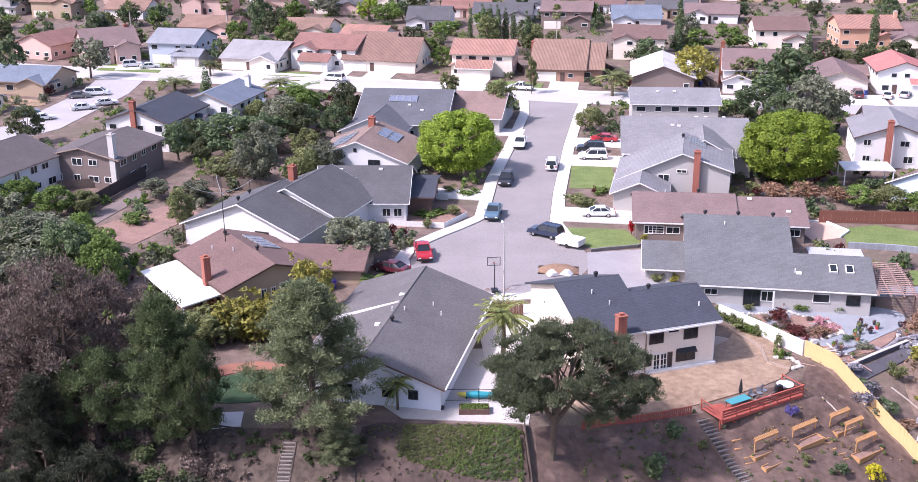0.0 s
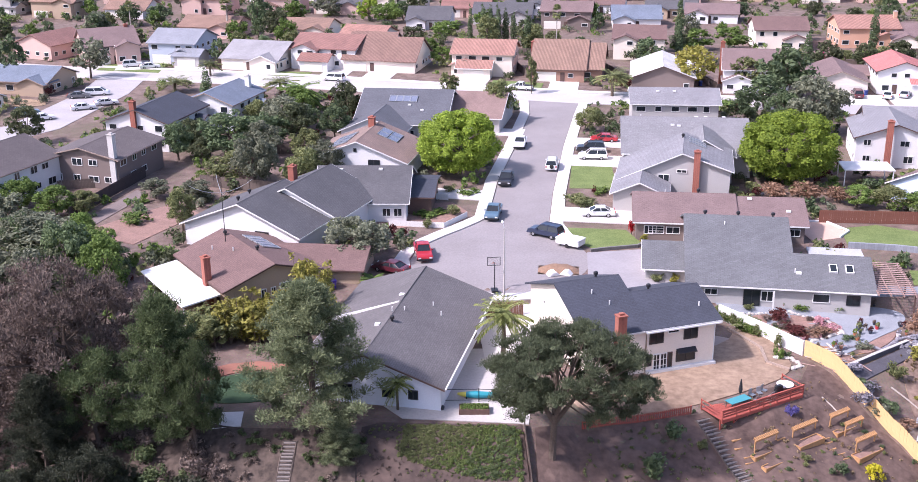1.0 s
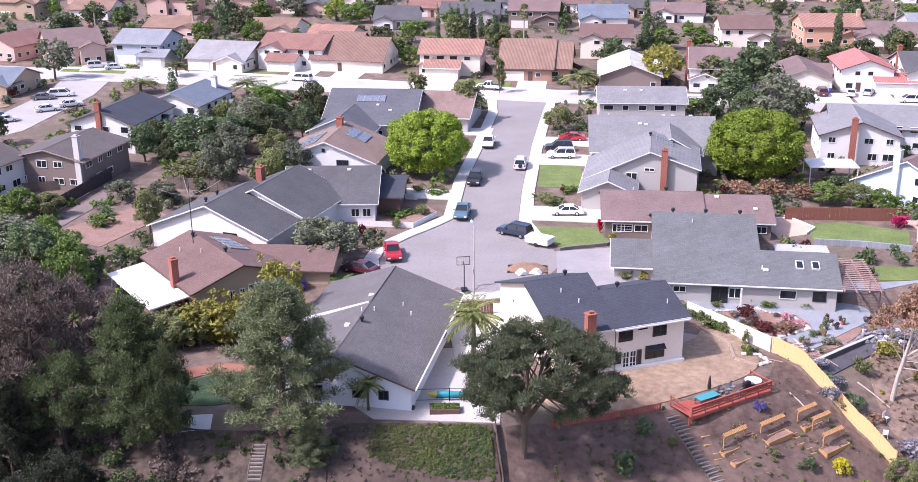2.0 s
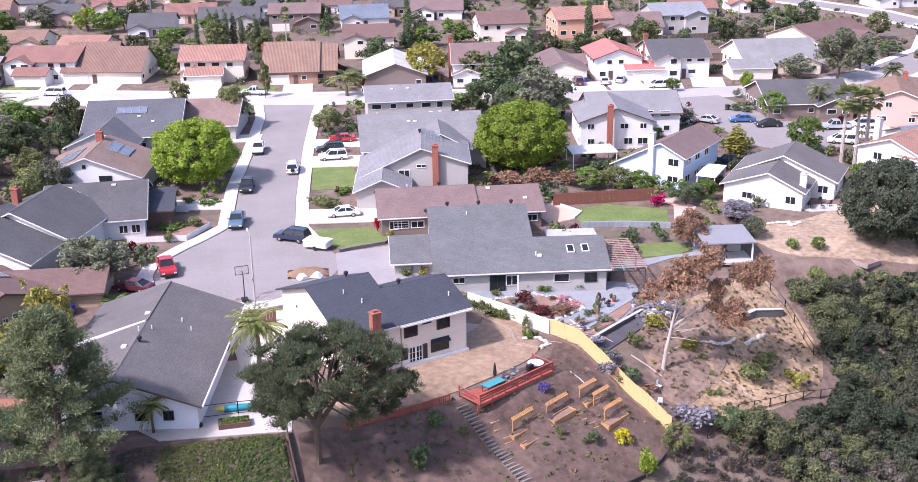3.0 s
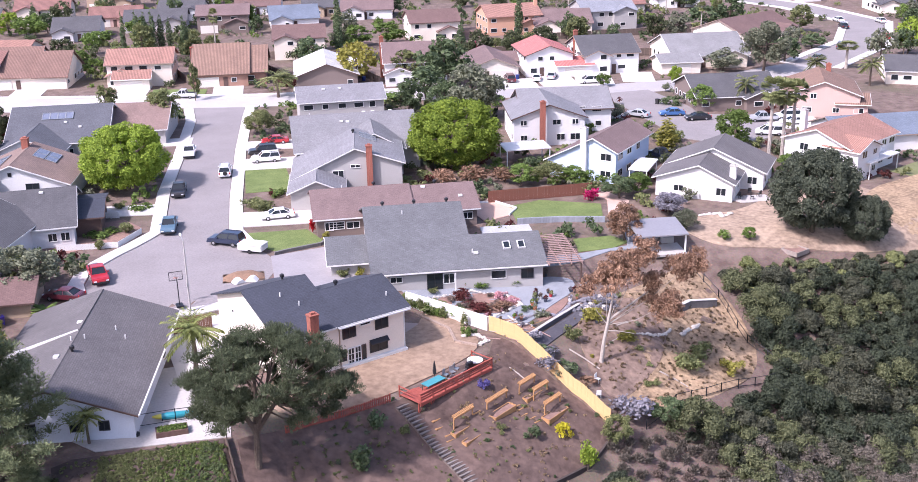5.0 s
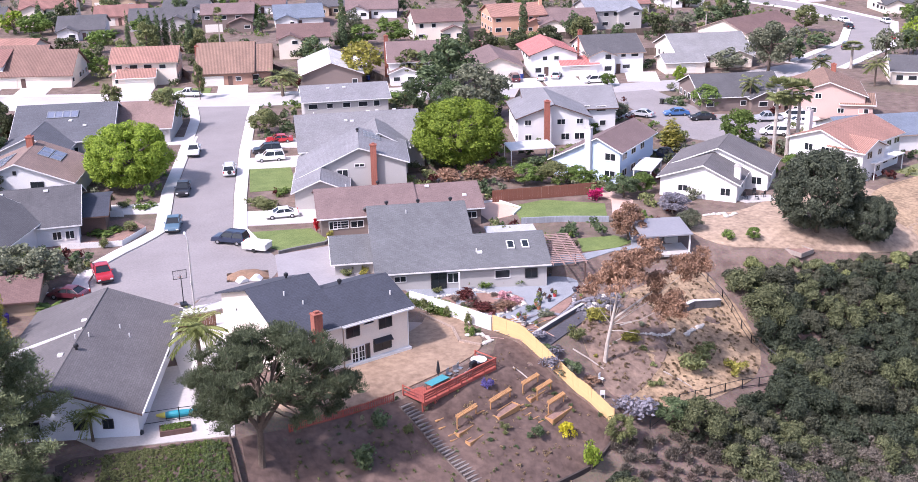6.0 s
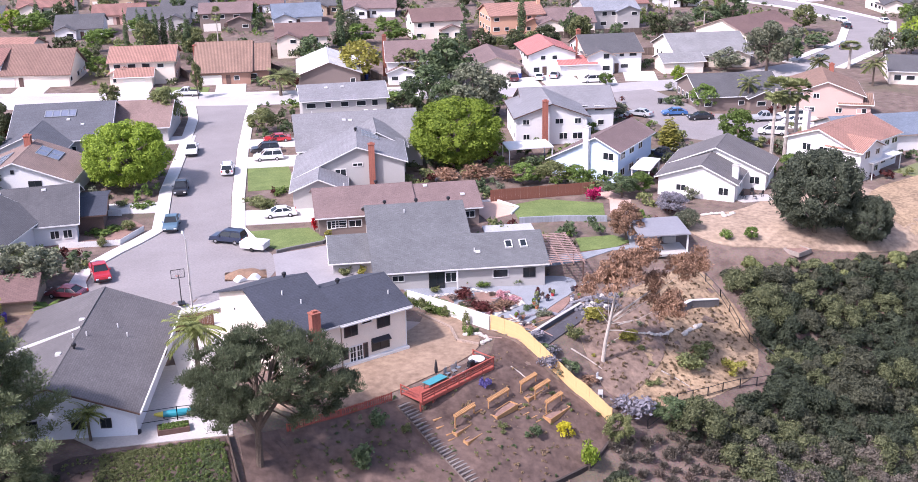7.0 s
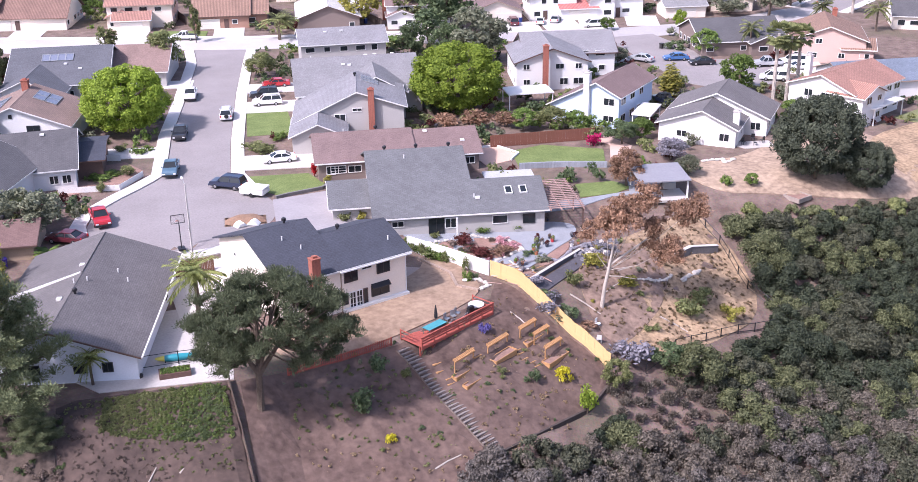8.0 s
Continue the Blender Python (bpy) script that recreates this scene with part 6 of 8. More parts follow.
put_window(l2, m, b, "W", 0.3, 4.9, 0.5, 0.6, "plain", DARK)
chimney(l2, l2i, *(pose(-14.4, 173.7, 0, 0, 0, 78) @ Vector((4.2, 0.6, 0))).xy, 2.0, 7.6, 78, BRICK, 1.0, 1.0)
for i in range(3):
    for v in (3.0, 4.7):
        slab_on_roof("solar_panel", l2, m, b, -3.8 + i * 2.4, v, 2.2, 1.6, SOLAR, 0.06, STEEL)
for i in range(2):
    for v in (-2.2, -3.9):
        slab_on_roof("solar_panel", l2, m, b, 1.0 + i * 2.2, v, 2.0, 1.6, SOLAR, 0.06, STEEL)
b, m = l3b[0]
for i in range(4):
    slab_on_roof("solar_panel", l3, m, b, -2.4 + i * 1.3, -3.2, 1.2, 1.9, SOLAR, 0.06, STEEL)
vent(l3, m, b, 1.0, -5.0, "box"), vent(l3, m, b, 3.5, -6.5, "box")
gable(l3, l3i, dict(x=3.2, y=205.5, z=0, rot=-12, L=12, D=15, h=2.8, r=3.0), GREY_ST, roof_mat("umber", (0.25, 0.17, 0.15)), WHITE)
gable(l3, l3i, dict(x=-14.0, y=192.5, z=0, rot=78, L=10, D=11, h=2.8, r=2.4), WHITE_ST, MATS["dusk_slate_shingles"], WHITE)

(ba, ma), (bb, mb) = ll1b
for u, z, w, h, fr in ((-5.2, 1.7, 0.95, 1.4, WHITE), (-1.4, 1.9, 0.7, 1.4, WHITE), (-0.2, 2.1, 0.65, 1.0, WHITE), (1.3, 2.5, 1.4, 0.75, WHITE)):
    put_window(ll1, ma, ba, "E", u, z, w, h, "slider", fr)
put_window(ll1, ma, ba, "S", -3.0, 1.6, 0.7, 1.6, "plain", DARK), put_window(ll1, ma, ba, "S", 5.0, 1.1, 1.0, 2.0, "plain", DARK)
chimney(ll1, ll1i, *(pose(-25.2, 124.2, 0, 0, 0, -56) @ Vector((2.9, -6.4, 0))).xy, -1.0, 5.4, -56, BRICK, 0.9, 0.8)
for u, v, k in ((-5.4, -0.5, "turbine"), (2.0, 0.4, "turbine"), (-3.6, -3.0, "pipe"), (-0.5, -1.6, "pipe")):
    vent(ll1, ma, ba, u, v, k)
vent(ll1, mb, bb, 2.0, 0.6, "turbine")
for i in range(4):
    slab_on_roof("solar_panel", ll1, ma, ba, -4.2 + i * 1.25, 2.6 + 0.15 * i, 1.15, 2.4, SOLAR, 0.06, STEEL)
cover = thing("patio_cover", pose(-25.2, 124.2, -0.8, 0, 0, -56), "white slatted patio cover attached to the tan house", "patio cover")
part("cover_roof", Geo().prism([(-6.35, 2.75), (-10.9, 2.3), (-10.9, 2.46), (-6.35, 2.92)], -7.0, 6.6), WHITE, cover)
for i in range(5):
    part("post", Geo().box(-6.6 + i * 3.2, -10.6, 0.95, 0.12, 0.12, 2.7), WHITE, cover)

mast = thing("antenna_mast", pose(-28.3, 126.7, 2.2), "tall dark antenna mast with four drooping arms", "antenna")
part("pole", Geo().tube([(0, 0, 0), (0, 0, 6), (0, 0, 9.6)], [0.06, 0.05, 0.03], 6), DARK, mast)
for a in (20, 110, 200, 290):
    pts = [(0.0, 0, 8.3)] + [(math.cos(radians(a)) * r, math.sin(radians(a)) * r, 8.3 + 0.09 * r * r) for r in (1.0, 2.0, 3.0, 3.8)]
    part("arm", Geo().tube(pts, [0.04, 0.035, 0.03, 0.025, 0.02], 5), STEEL, mast)

# brick and plaster chimneys, covers and panels of houses further off
far = [o for o in scene.objects if o.name.startswith("house") and o.parent is None]


def house_near(x, y):
    return min(far, key=lambda o: (o.matrix_basis.translation.xy - Vector((x, y))).length)


for x, y, z1, rot, mat in ((-55.8, 187.0, 8.6, 76, BRICK), (-52.6, 163.6, 8.6, 75, PALE_CONCRETE), (68.3, 170.6, 7.9, 77, BRICK), (67.0, 150.3, 8.2, 42, WHITE_ST), (83.2, 134.2, 4.9, 49, WHITE_ST), (103.2, 147.0, 8.6, 25, WHITE_ST), (57.6, 240.5, 9.0, -12, BRICK),
                           (101.5, 234.0, 8.5, -9, BRICK), (-83.0, 279.5, 8.2, 25, BRICK), (17.4, 254.0, 7.2, -10, BRICK), (112.8, 288.0, 8.6, -4, PEACH_ST), (-40.5, 212.0, 8.0, 74, WHITE_ST), (133.0, 183.0, 7.4, 60, BRICK)):
    home = house_near(x, y)
    chimney(home, home.matrix_basis.inverted(), x, y, -0.3, z1, rot, mat, 0.9, 0.9)
for x, y, rot, w, d, z in ((62.5, 163.8, -6, 7.5, 5.0, 2.6), (110.5, 138.4, 25, 9.0, 3.6, 2.6), (75.5, 147.2, 50, 7.0, 3.0, 2.5), (-66.5, 154.5, 69, 5.0, 3.0, 2.5)):
    c = thing("patio_cover", pose(x, y, 0, 0, 0, rot), "white patio cover on slim posts beside the house", "patio cover")
    part("cover_roof", Geo().box(0, 0, z, w, d, 0.16), WHITE, c)
    for sx in (-1, 1):
        for sy in (-1, 1):
            part("post", Geo().box(sx * (w / 2 - 0.2), sy * (d / 2 - 0.2), z / 2 - 0.1, 0.14, 0.14, z), WHITE, c)
# lower street-side roofs of the row across
for x, y, rot, L, D, wall_mat, roof in ((4.0, 249.4, -10, 7.5, 5, CREAM_ST, SALMON_TILE), (-33, 260.4, -17, 7, 5, WHITE_ST, RED_TILE), (-64.5, 268.5, -13, 6.5, 6, GREY_ST, MATS["cool_grey_shingles"]), (98, 227.5, -9, 8, 6, WHITE_ST, PINK_TILE), (121, 222, -10, 9, 7, CREAM_ST, MATS["flint_grey_shingles"])):
    home = house_near(x, y)
    bl = dict(x=x, y=y, z=0, rot=rot, L=L, D=D, h=2.6, r=1.2)
    mm = gable(home, home.matrix_basis.inverted(), bl, wall_mat, roof, WHITE)
    put_window(home, mm, bl, "S", 0, 1.1, 4.6, 2.1, "panels", GARAGE, GARAGE, "garage_door")

# ---- fences, walls and things of the near gardens ----
def run_of(a, b):
    a, b = Vector(a), Vector(b)
    d = b - a
    return a, d, d.length, math.degrees(math.atan2(d.y, d.x))


BOARD_CACHE = {}


def board_mesh(w, t, h, mat, pointed=False):
    key = (w, t, h, mat.name, pointed)
    if key not in BOARD_CACHE:
        g = Geo()
        top = [(-w / 2, 0), (w / 2, 0), (w / 2, h - (0.06 if pointed else 0.02))] + ([(0, h)] if pointed else [(w / 2 - 0.02, h), (-w / 2 + 0.02, h)]) + [(-w / 2, h - (0.06 if pointed else 0.02))]
        g.prism(top, -t / 2, t / 2, "y")
        BOARD_CACHE[key] = g.mesh("board", mat)
    return BOARD_CACHE[key]


def board_fence(a, b, h, mat, label, gap=0.155, w=0.145, pointed=False, name="fence", board="board", rails=2, base=None):
    """A fence of single boards on rails and posts that follows the ground."""
    a, d, n, ang = run_of(a, b)
    f = thing(name, pose(a.x, a.y, rough_z(a.x, a.y), 0, 0, ang), label, "fence")
    z0 = rough_z(a.x, a.y)
    zz = lambda t: rough_z(a.x + d.x * t, a.y + d.y * t) - z0 + 0.04
    rnd = random.Random(int(a.x * 13 + a.y))
    count = int(n / gap)
    me = board_mesh(w, 0.025, h, mat, pointed)
    for i in range(count):
        t = (i + 0.5) / count
        part(board, me, mat, f, "", pose(t * n, 0, zz(t) + rnd.uniform(-0.015, 0.015), rnd.uniform(-0.6, 0.6), rnd.uniform(-0.5, 0.5)))
    steps = max(1, int(n / 2.4))
    for i in range(steps + 1):
        t = i / steps
        part("post", Geo().box(0, 0.07, h / 2 - 0.15, 0.1, 0.1, h + 0.2), mat, f, "", pose(t * n, 0, zz(t)))
    for k in range(rails):
        z = h * (0.2 + 0.6 * k)
        pts = [(i / steps * n, 0.045, zz(i / steps) + z) for i in range(steps + 1)]
        g = Geo()
        for p, q in zip(pts, pts[1:]):
            g.prism([(p[0], p[2] - 0.04), (q[0], q[2] - 0.04), (q[0], q[2] + 0.04), (p[0], p[2] + 0.04)], 0.02, 0.06, "y")
        part("rail", g, mat, f)
    return f


def wall_run(points, h, t, mat, label, name="garden_wall", cap=None):
    f = thing(name, pose(points[0][0], points[0][1], rough_z(*points[0])), label, "wall")
    x0, y0, z0 = f.matrix_basis.translation
    for a, b in zip(points, points[1:]):
        a, d, n, ang = run_of(a, b)
        za, zb = rough_z(a.x, a.y) - z0, rough_z(a.x + d.x, a.y + d.y) - z0
        mm = pose(a.x - x0, a.y - y0, 0, 0, 0, ang)
        part("panel", Geo().prism([(0, za - 0.4), (n, zb - 0.4), (n, zb + h), (0, za + h)], -t / 2, t / 2, "y"), mat, f, "", mm)
        if cap:
            part("capping", Geo().prism([(0, za + h), (n, zb + h), (n, zb + h + 0.07), (0, za + h + 0.07)], -t / 2 - 0.05, t / 2 + 0.05, "y"), cap, f, "", mm)
    return f


wall_run([(29.3, 115.4), (33.1, 111.2), (36.2, 106.2)], 1.6, 0.2, WHITE, "white rendered garden wall stepping down the boundary", cap=WHITE)
wall_run([(38.9, 102.5), (43.6, 105.6), (48.2, 108.7)], 0.5, 0.25, surface("dark_mesh", (0.09, 0.09, 0.11), 0.8, 5, 0.6, 0.25, 0.3), "dark retaining wall with a pale top edge", cap=CONCRETE)
wall_run([(59.6, 107.3), (62.5, 108.6), (66.6, 109.3)], 0.9, 0.4, surface("grey_block", (0.22, 0.20, 0.20), 0.95, 4, 0.6, 0.25, 0.5, rows=(0.4, 0.2)), "low grey block retaining wall on the hillside", cap=PALE_CONCRETE)
wall_run([(50.2, 134.4), (56, 133.2), (61.7, 131.0)], 0.8, 0.3, surface("blue_block", (0.30, 0.32, 0.36), 0.9, 4, 0.6, 0.15, 0.3, rows=(0.4, 0.2)), "blue-grey block wall below the lawn")
wall_run([(16.9, 133.6), (18.6, 134.2), (23.2, 135.2), (24.2, 136.4)], 0.45, 0.3, surface("grey_stone", (0.20, 0.19, 0.19), 0.9, 4, 0.6, 0.25, 0.5, rows=(0.3, 0.15)), "low dark stone wall edging the front lawn")
wall_run([(46.0, 145.2), (50.6, 144.6), (52.4, 140.6), (50.4, 138.2)], 0.3, 0.2, WHITE, "white rendered garden wall beside the patio")
wall_run([(29.9, 112.9), (32.2, 107.9), (31.9, 104.4), (33.8, 102.6)], 0.3, 0.3, surface("edging_stone", (0.40, 0.30, 0.24), 0.9, 5, 0.6, 0.25, 0.5, rows=(0.35, 0.2)), "low curved stone edging of the dirt yard")
board_fence((49.6, 144.6), (65.2, 143.2), 1.8, RUST_FENCE, "reddish-brown board fence behind the lawn", 0.26, 0.25)
board_fence((-54.7, 148.5), (-49.8, 170.2), 1.9, surface("dark_fence_stain", (0.06, 0.045, 0.045), 0.9, 5, 0.6, 0.2, 0.2), "dark stained board fence along the slope", 0.26, 0.25)
board_fence((-61.5, 163.4), (-53.4, 164.9), 1.5, OLD_WOOD, "weathered grey board fence behind the brown house", 0.2, 0.18)
board_fence((2.3, 115.6), (7.2, 116.1), 1.8, surface("gate_wood", (0.16, 0.08, 0.05), 0.85, 5, 0.6, 0.2, 0.2), "brown board side gate between two houses", 0.17, 0.16)
board_fence((11.5, 92.6), (22.2, 95.0), 0.95, REDWOOD, "low red-stained picket fence at the slope edge", 0.2, 0.1, True, board="picket")
board_fence((-9.6, 144.8), (-2.0, 143.6), 0.8, WHITE, "low white board fence round the front garden", 0.16, 0.15)
board_fence((-2.0, 143.6), (1.2, 148.4), 0.8, WHITE, "low white board fence round the front garden", 0.16, 0.15)
board_fence((-8.4, 158.2), (-1.6, 156.4), 0.9, WHITE, "low white board fence beside the driveway", 0.16, 0.15)
for a, b in (((-40, 165), (-26, 160)), ((-34, 184), (-22, 183)), ((-62, 205), (-47, 201)), ((48, 195), (60, 192)), ((-2, 262), (-1, 275)), ((13.5, 262), (16, 246)), ((34, 258), (37, 244)), ((53, 246), (55, 233)), ((-38, 274), (-37, 260)), ((-56, 276), (-58, 263)),
             ((100, 245), (140, 239)), ((60, 262), (98, 256)), ((118, 160), (121, 148)), ((96, 152), (99, 140)), ((-20, 283), (34, 274)), ((34, 274), (60, 268)), ((110, 272), (150, 268))):
    board_fence(a, b, 1.8, OLD_WOOD, "weathered brown board fence between gardens", 1.2, 1.17)

# new cedar fence running down the slope
board_fence((36.3, 106.1), (44.6, 92.1), 1.85, NEW_WOOD, "new pale cedar board fence down the slope", 0.165, 0.158, name="cedar_fence")


board_fence((5.9, 91.5), (6.3, 85.5), 0.65, surface("bank_fence_wood", (0.075, 0.055, 0.045), 0.9, 5, 0.6, 0.25, 0.3), "weathered low board fence running down the bank", 0.3, 0.29)
board_fence((6.3, 85.5), (6.6, 77.5), 0.65, surface("bank_fence_wood", (0.075, 0.055, 0.045), 0.9, 5, 0.6, 0.25, 0.3), "weathered low board fence running down the bank", 0.3, 0.29)
wall_run([(29.4, 82.2), (35.1, 84.8), (40.4, 87.2), (43.2, 89.6)], 0.35, 0.25, surface("old_sleeper", (0.06, 0.045, 0.04), 0.95, 4, 0.6, 0.25, 0.4), "low dark timber edging below the planted slope")


def iron_fence(points, h=1.2):
    f = thing("iron_fence", pose(points[0][0], points[0][1], rough_z(*points[0])), "black iron post-and-rail fence on the hillside", "fence")
    x0, y0, z0 = f.matrix_basis.translation
    for a, b in zip(points, points[1:]):
        a, d, n, ang = run_of(a, b)
        k = max(1, round(n / 2.6))
        at = [(a.x + d.x * i / k - x0, a.y + d.y * i / k - y0, rough_z(a.x + d.x * i / k, a.y + d.y * i / k) - z0) for i in range(k + 1)]
        for p in at:
            part("post", Geo().box(p[0], p[1], p[2] + h / 2 - 0.1, 0.09, 0.09, h + 0.2), DARK, f)
        for z in (0.25, h - 0.08):
            for p, q in zip(at, at[1:]):
                part("rail", Geo().tube([(p[0], p[1], p[2] + z), (q[0], q[1], q[2] + z)], [0.035, 0.035], 5), DARK, f)
    return f


iron_fence([(48.5, 91.5), (53.4, 94.4), (60, 96.2), (70.0, 98.4)])
iron_fence([(70.0, 98.4), (67.6, 103.5), (67.6, 110.5), (66.2, 115.5)])
iron_fence([(-1.9, 96.4), (1.8, 96.4), (5.3, 96.2)], 1.5)

# red deck on posts, with rails
deck = thing("deck", pose(24.7, 93.0, -2.2, 0, 0, 29.5), "red-stained raised wooden deck with railings on the slope", "deck")
DL, DW = 10.6, 2.9
for i in range(19):
    part("deck_board", Geo().box(DL / 2, 0.08 + i * 0.15, 0, DL, 0.135, 0.04), REDWOOD, deck)
for y in (0, DW):
    part("joist", Geo().box(DL / 2, y, -0.17, DL, 0.06, 0.3), REDWOOD, deck)
for i in range(7):
    x = i * DL / 6
    part("railing_post", Geo().box(min(max(x, 0.06), DL - 0.06), 0.0, 0.5, 0.1, 0.1, 1.1), REDWOOD, deck)
    wx, wy = (deck.matrix_basis @ Vector((x, 0.3, 0))).xy
    drop = -2.2 - rough_z(wx, wy)
    part("leg", Geo().box(x * 0.98 + 0.1, 0.3, -drop / 2 - 0.3, 0.12, 0.12, max(0.4, drop) + 0.4), REDWOOD, deck)
    if i < 6:
        part("brace", Geo().tube([(x + 0.1, 0.3, -max(0.4, drop)), (x + 1.0, 0.3, -0.2)], [0.04, 0.04], 4), REDWOOD, deck)
for z in (0.35, 0.62, 0.89):
    part("rail", Geo().box(DL / 2, -0.04, z, DL, 0.04, 0.16), REDWOOD, deck)
part("handrail", Geo().box(DL / 2, 0, 1.05, DL + 0.1, 0.16, 0.05), REDWOOD, deck)
for x in (0.0, DL):
    for z in (0.5, 0.95):
        part("rail", Geo().box(x, DW / 2 if x else DW * 0.7, z, 0.05, DW if x else DW * 0.6, 0.1), REDWOOD, deck)
    part("railing_post", Geo().box(x, DW, 0.5, 0.1, 0.1, 1.1), REDWOOD, deck)
dm = deck.matrix_basis
TEAL = paint("teal_cloth", (0.06, 0.27, 0.31), 0.6)
tab = thing("table", dm @ pose(3.3, 1.4, 0.02), "long deck table under a turquoise cloth", "table")
part("tablecloth", soft_edges(Geo().box(0, 0, 0.74, 2.6, 1.1, 0.05).mesh("cloth", TEAL)), TEAL, tab)
for sx in (-1, 1):
    for sy in (-1, 1):
        part("leg", Geo().box(sx * 1.15, sy * 0.42, 0.36, 0.07, 0.07, 0.72), OLD_WOOD, tab)
umb = thing("parasol", dm @ pose(4.3, 2.2, 0.02), "closed dark parasol standing on the deck", "parasol")
part("pole", Geo().tube([(0, 0, 0), (0, 0, 2.3)], [0.03, 0.025], 6), DARK, umb)
part("canopy", Geo().tube([(0, 0, 0.9), (0, 0, 1.2), (0, 0, 1.9), (0, 0, 2.35)], [0.16, 0.2, 0.12, 0.03], 8), DARK, umb)
part("base", Geo().tube([(0, 0, 0), (0, 0, 0.12)], [0.28, 0.24], 10), DARK, umb)


def garden_chair(m, mat, label):
    c = thing("garden_chair", m, label, "chair", "chairs on the deck")
    part("seat", Geo().box(0, 0, 0.43, 0.5, 0.5, 0.05), mat, c)
    part("backrest", Geo().box(0, 0.25, 0.72, 0.5, 0.05, 0.55), mat, c)
    for sx in (-1, 1):
        for sy in (-1, 1):
            part("leg", Geo().box(sx * 0.22, sy * 0.22, 0.21, 0.04, 0.04, 0.42), mat, c)


for x, y, r in ((5.6, 1.9, 10), (6.5, 1.8, -15), (7.3, 2.0, 20), (5.2, 0.8, 170), (6.9, 0.7, 190)):
    garden_chair(dm @ pose(x, y, 0.02, 0, 0, r), STEEL, "pale metal garden chair on the deck")
grill = thing("barbecue", dm @ pose(8.2, 1.0, 0.02), "black barbecue grill standing on the deck", "barbecue")
part("hood", soft_edges(Geo().box(0, 0, 1.0, 0.8, 0.5, 0.35).mesh("hood", DARK), 0.08), DARK, grill)
part("cabinet", Geo().box(0, 0, 0.42, 0.8, 0.45, 0.8), DARK, grill)
part("side_shelf", Geo().box(0.6, 0, 0.85, 0.4, 0.45, 0.05), STEEL, grill)
rt = thing("round_table", dm @ pose(9.6, 1.5, 0.02), "round white garden table on the deck", "table")
part("tabletop", Geo().tube([(0, 0, 0.7), (0, 0, 0.75)], [0.85, 0.85], 20), WHITE, rt)
part("pedestal", Geo().tube([(0, 0, 0), (0, 0, 0.05), (0, 0, 0.7)], [0.4, 0.08, 0.06], 8), WHITE, rt)

# timber steps down the slope
STEP_WOOD = surface("grey_step_wood", (0.21, 0.18, 0.165), 0.9, 5, 0.8, 0.22, 0.3)


def slope_stair(a, b, count, width, label):
    a, d, n, ang = run_of(a, b)
    z0 = rough_z(a.x, a.y)
    s = thing("stairs", pose(a.x, a.y, z0, 0, 0, ang), label, "stairs")
    for i in range(count):
        t = (i + 0.5) / count
        z = rough_z(a.x + d.x * t, a.y + d.y * t) - z0
        part("tread", Geo().box(t * n, 0, z + 0.12, n / count * 0.6, width, 0.12), STEP_WOOD, s)
        part("riser", Geo().box(t * n - n / count * 0.36, 0, z + 0.06, 0.05, width, 0.3), surface("dark_timber", (0.035, 0.03, 0.03), 0.9, 5, 0.6, 0.2, 0.2), s)
    for sy in (-1, 1):
        pts = [(t * n, sy * (width / 2 + 0.06), rough_z(a.x + d.x * t, a.y + d.y * t) - z0 + 0.1) for t in (0, 0.2, 0.4, 0.6, 0.8, 1)]
        part("stringer", Geo().tube(pts, [0.08] * 6, 4), OLD_WOOD, s)
    return s


slope_stair((23.2, 94.5), (28.6, 82.9), 30, 1.45, "long flight of timber steps down the slope")
slope_stair((-15.7, 90.0), (-16.0, 84.0), 16, 1.1, "timber steps down the bank beside the pines")


def raised_bed(x, y, rot, L, D, label):
    z = min(rough_z(x + math.cos(radians(rot)) * L * k, y + math.sin(radians(rot)) * L * k) for k in (-0.5, 0, 0.5))
    rb = thing("raised_bed", pose(x, y, z, 0, 0, rot), label, "raised bed", "raised beds on the slope")
    for s in (-1, 1):
        part("side_board", Geo().box(0, s * D / 2, 0.12, L, 0.07, 0.62), TRELLIS_WOOD, rb)
        part("end_board", Geo().box(s * L / 2, 0, 0.12, 0.07, D, 0.62), TRELLIS_WOOD, rb)
    part("soil", Geo().box(0, 0, 0.06, L - 0.08, D - 0.08, 0.5), PINKBED, rb)


def trellis(x, y, rot, L):
    z = rough_z(x, y)
    tr = thing("trellis", pose(x, y, z, 0, 0, rot), "orange-toned timber garden trellis above a raised bed", "trellis", "trellises on the slope")
    for s in (-1, 1):
        part("post", Geo().box(s * (L / 2 - 0.1), 0, 0.33, 0.1, 0.1, 1.6), TRELLIS_WOOD, tr)
    part("beam", Geo().box(0, 0.13, 1.12, L, 0.07, 0.14), TRELLIS_WOOD, tr)
    part("beam", Geo().box(0, -0.13, 1.0, L, 0.07, 0.14), TRELLIS_WOOD, tr)
    n = int(L / 0.23)
    for i in range(n):
        part("slat", Geo().box(0, 0, 0, 0.13, 0.42, 0.06), TRELLIS_WOOD, tr, "", pose((i + 0.5) / n * L - L / 2, 0, 1.17, 24))


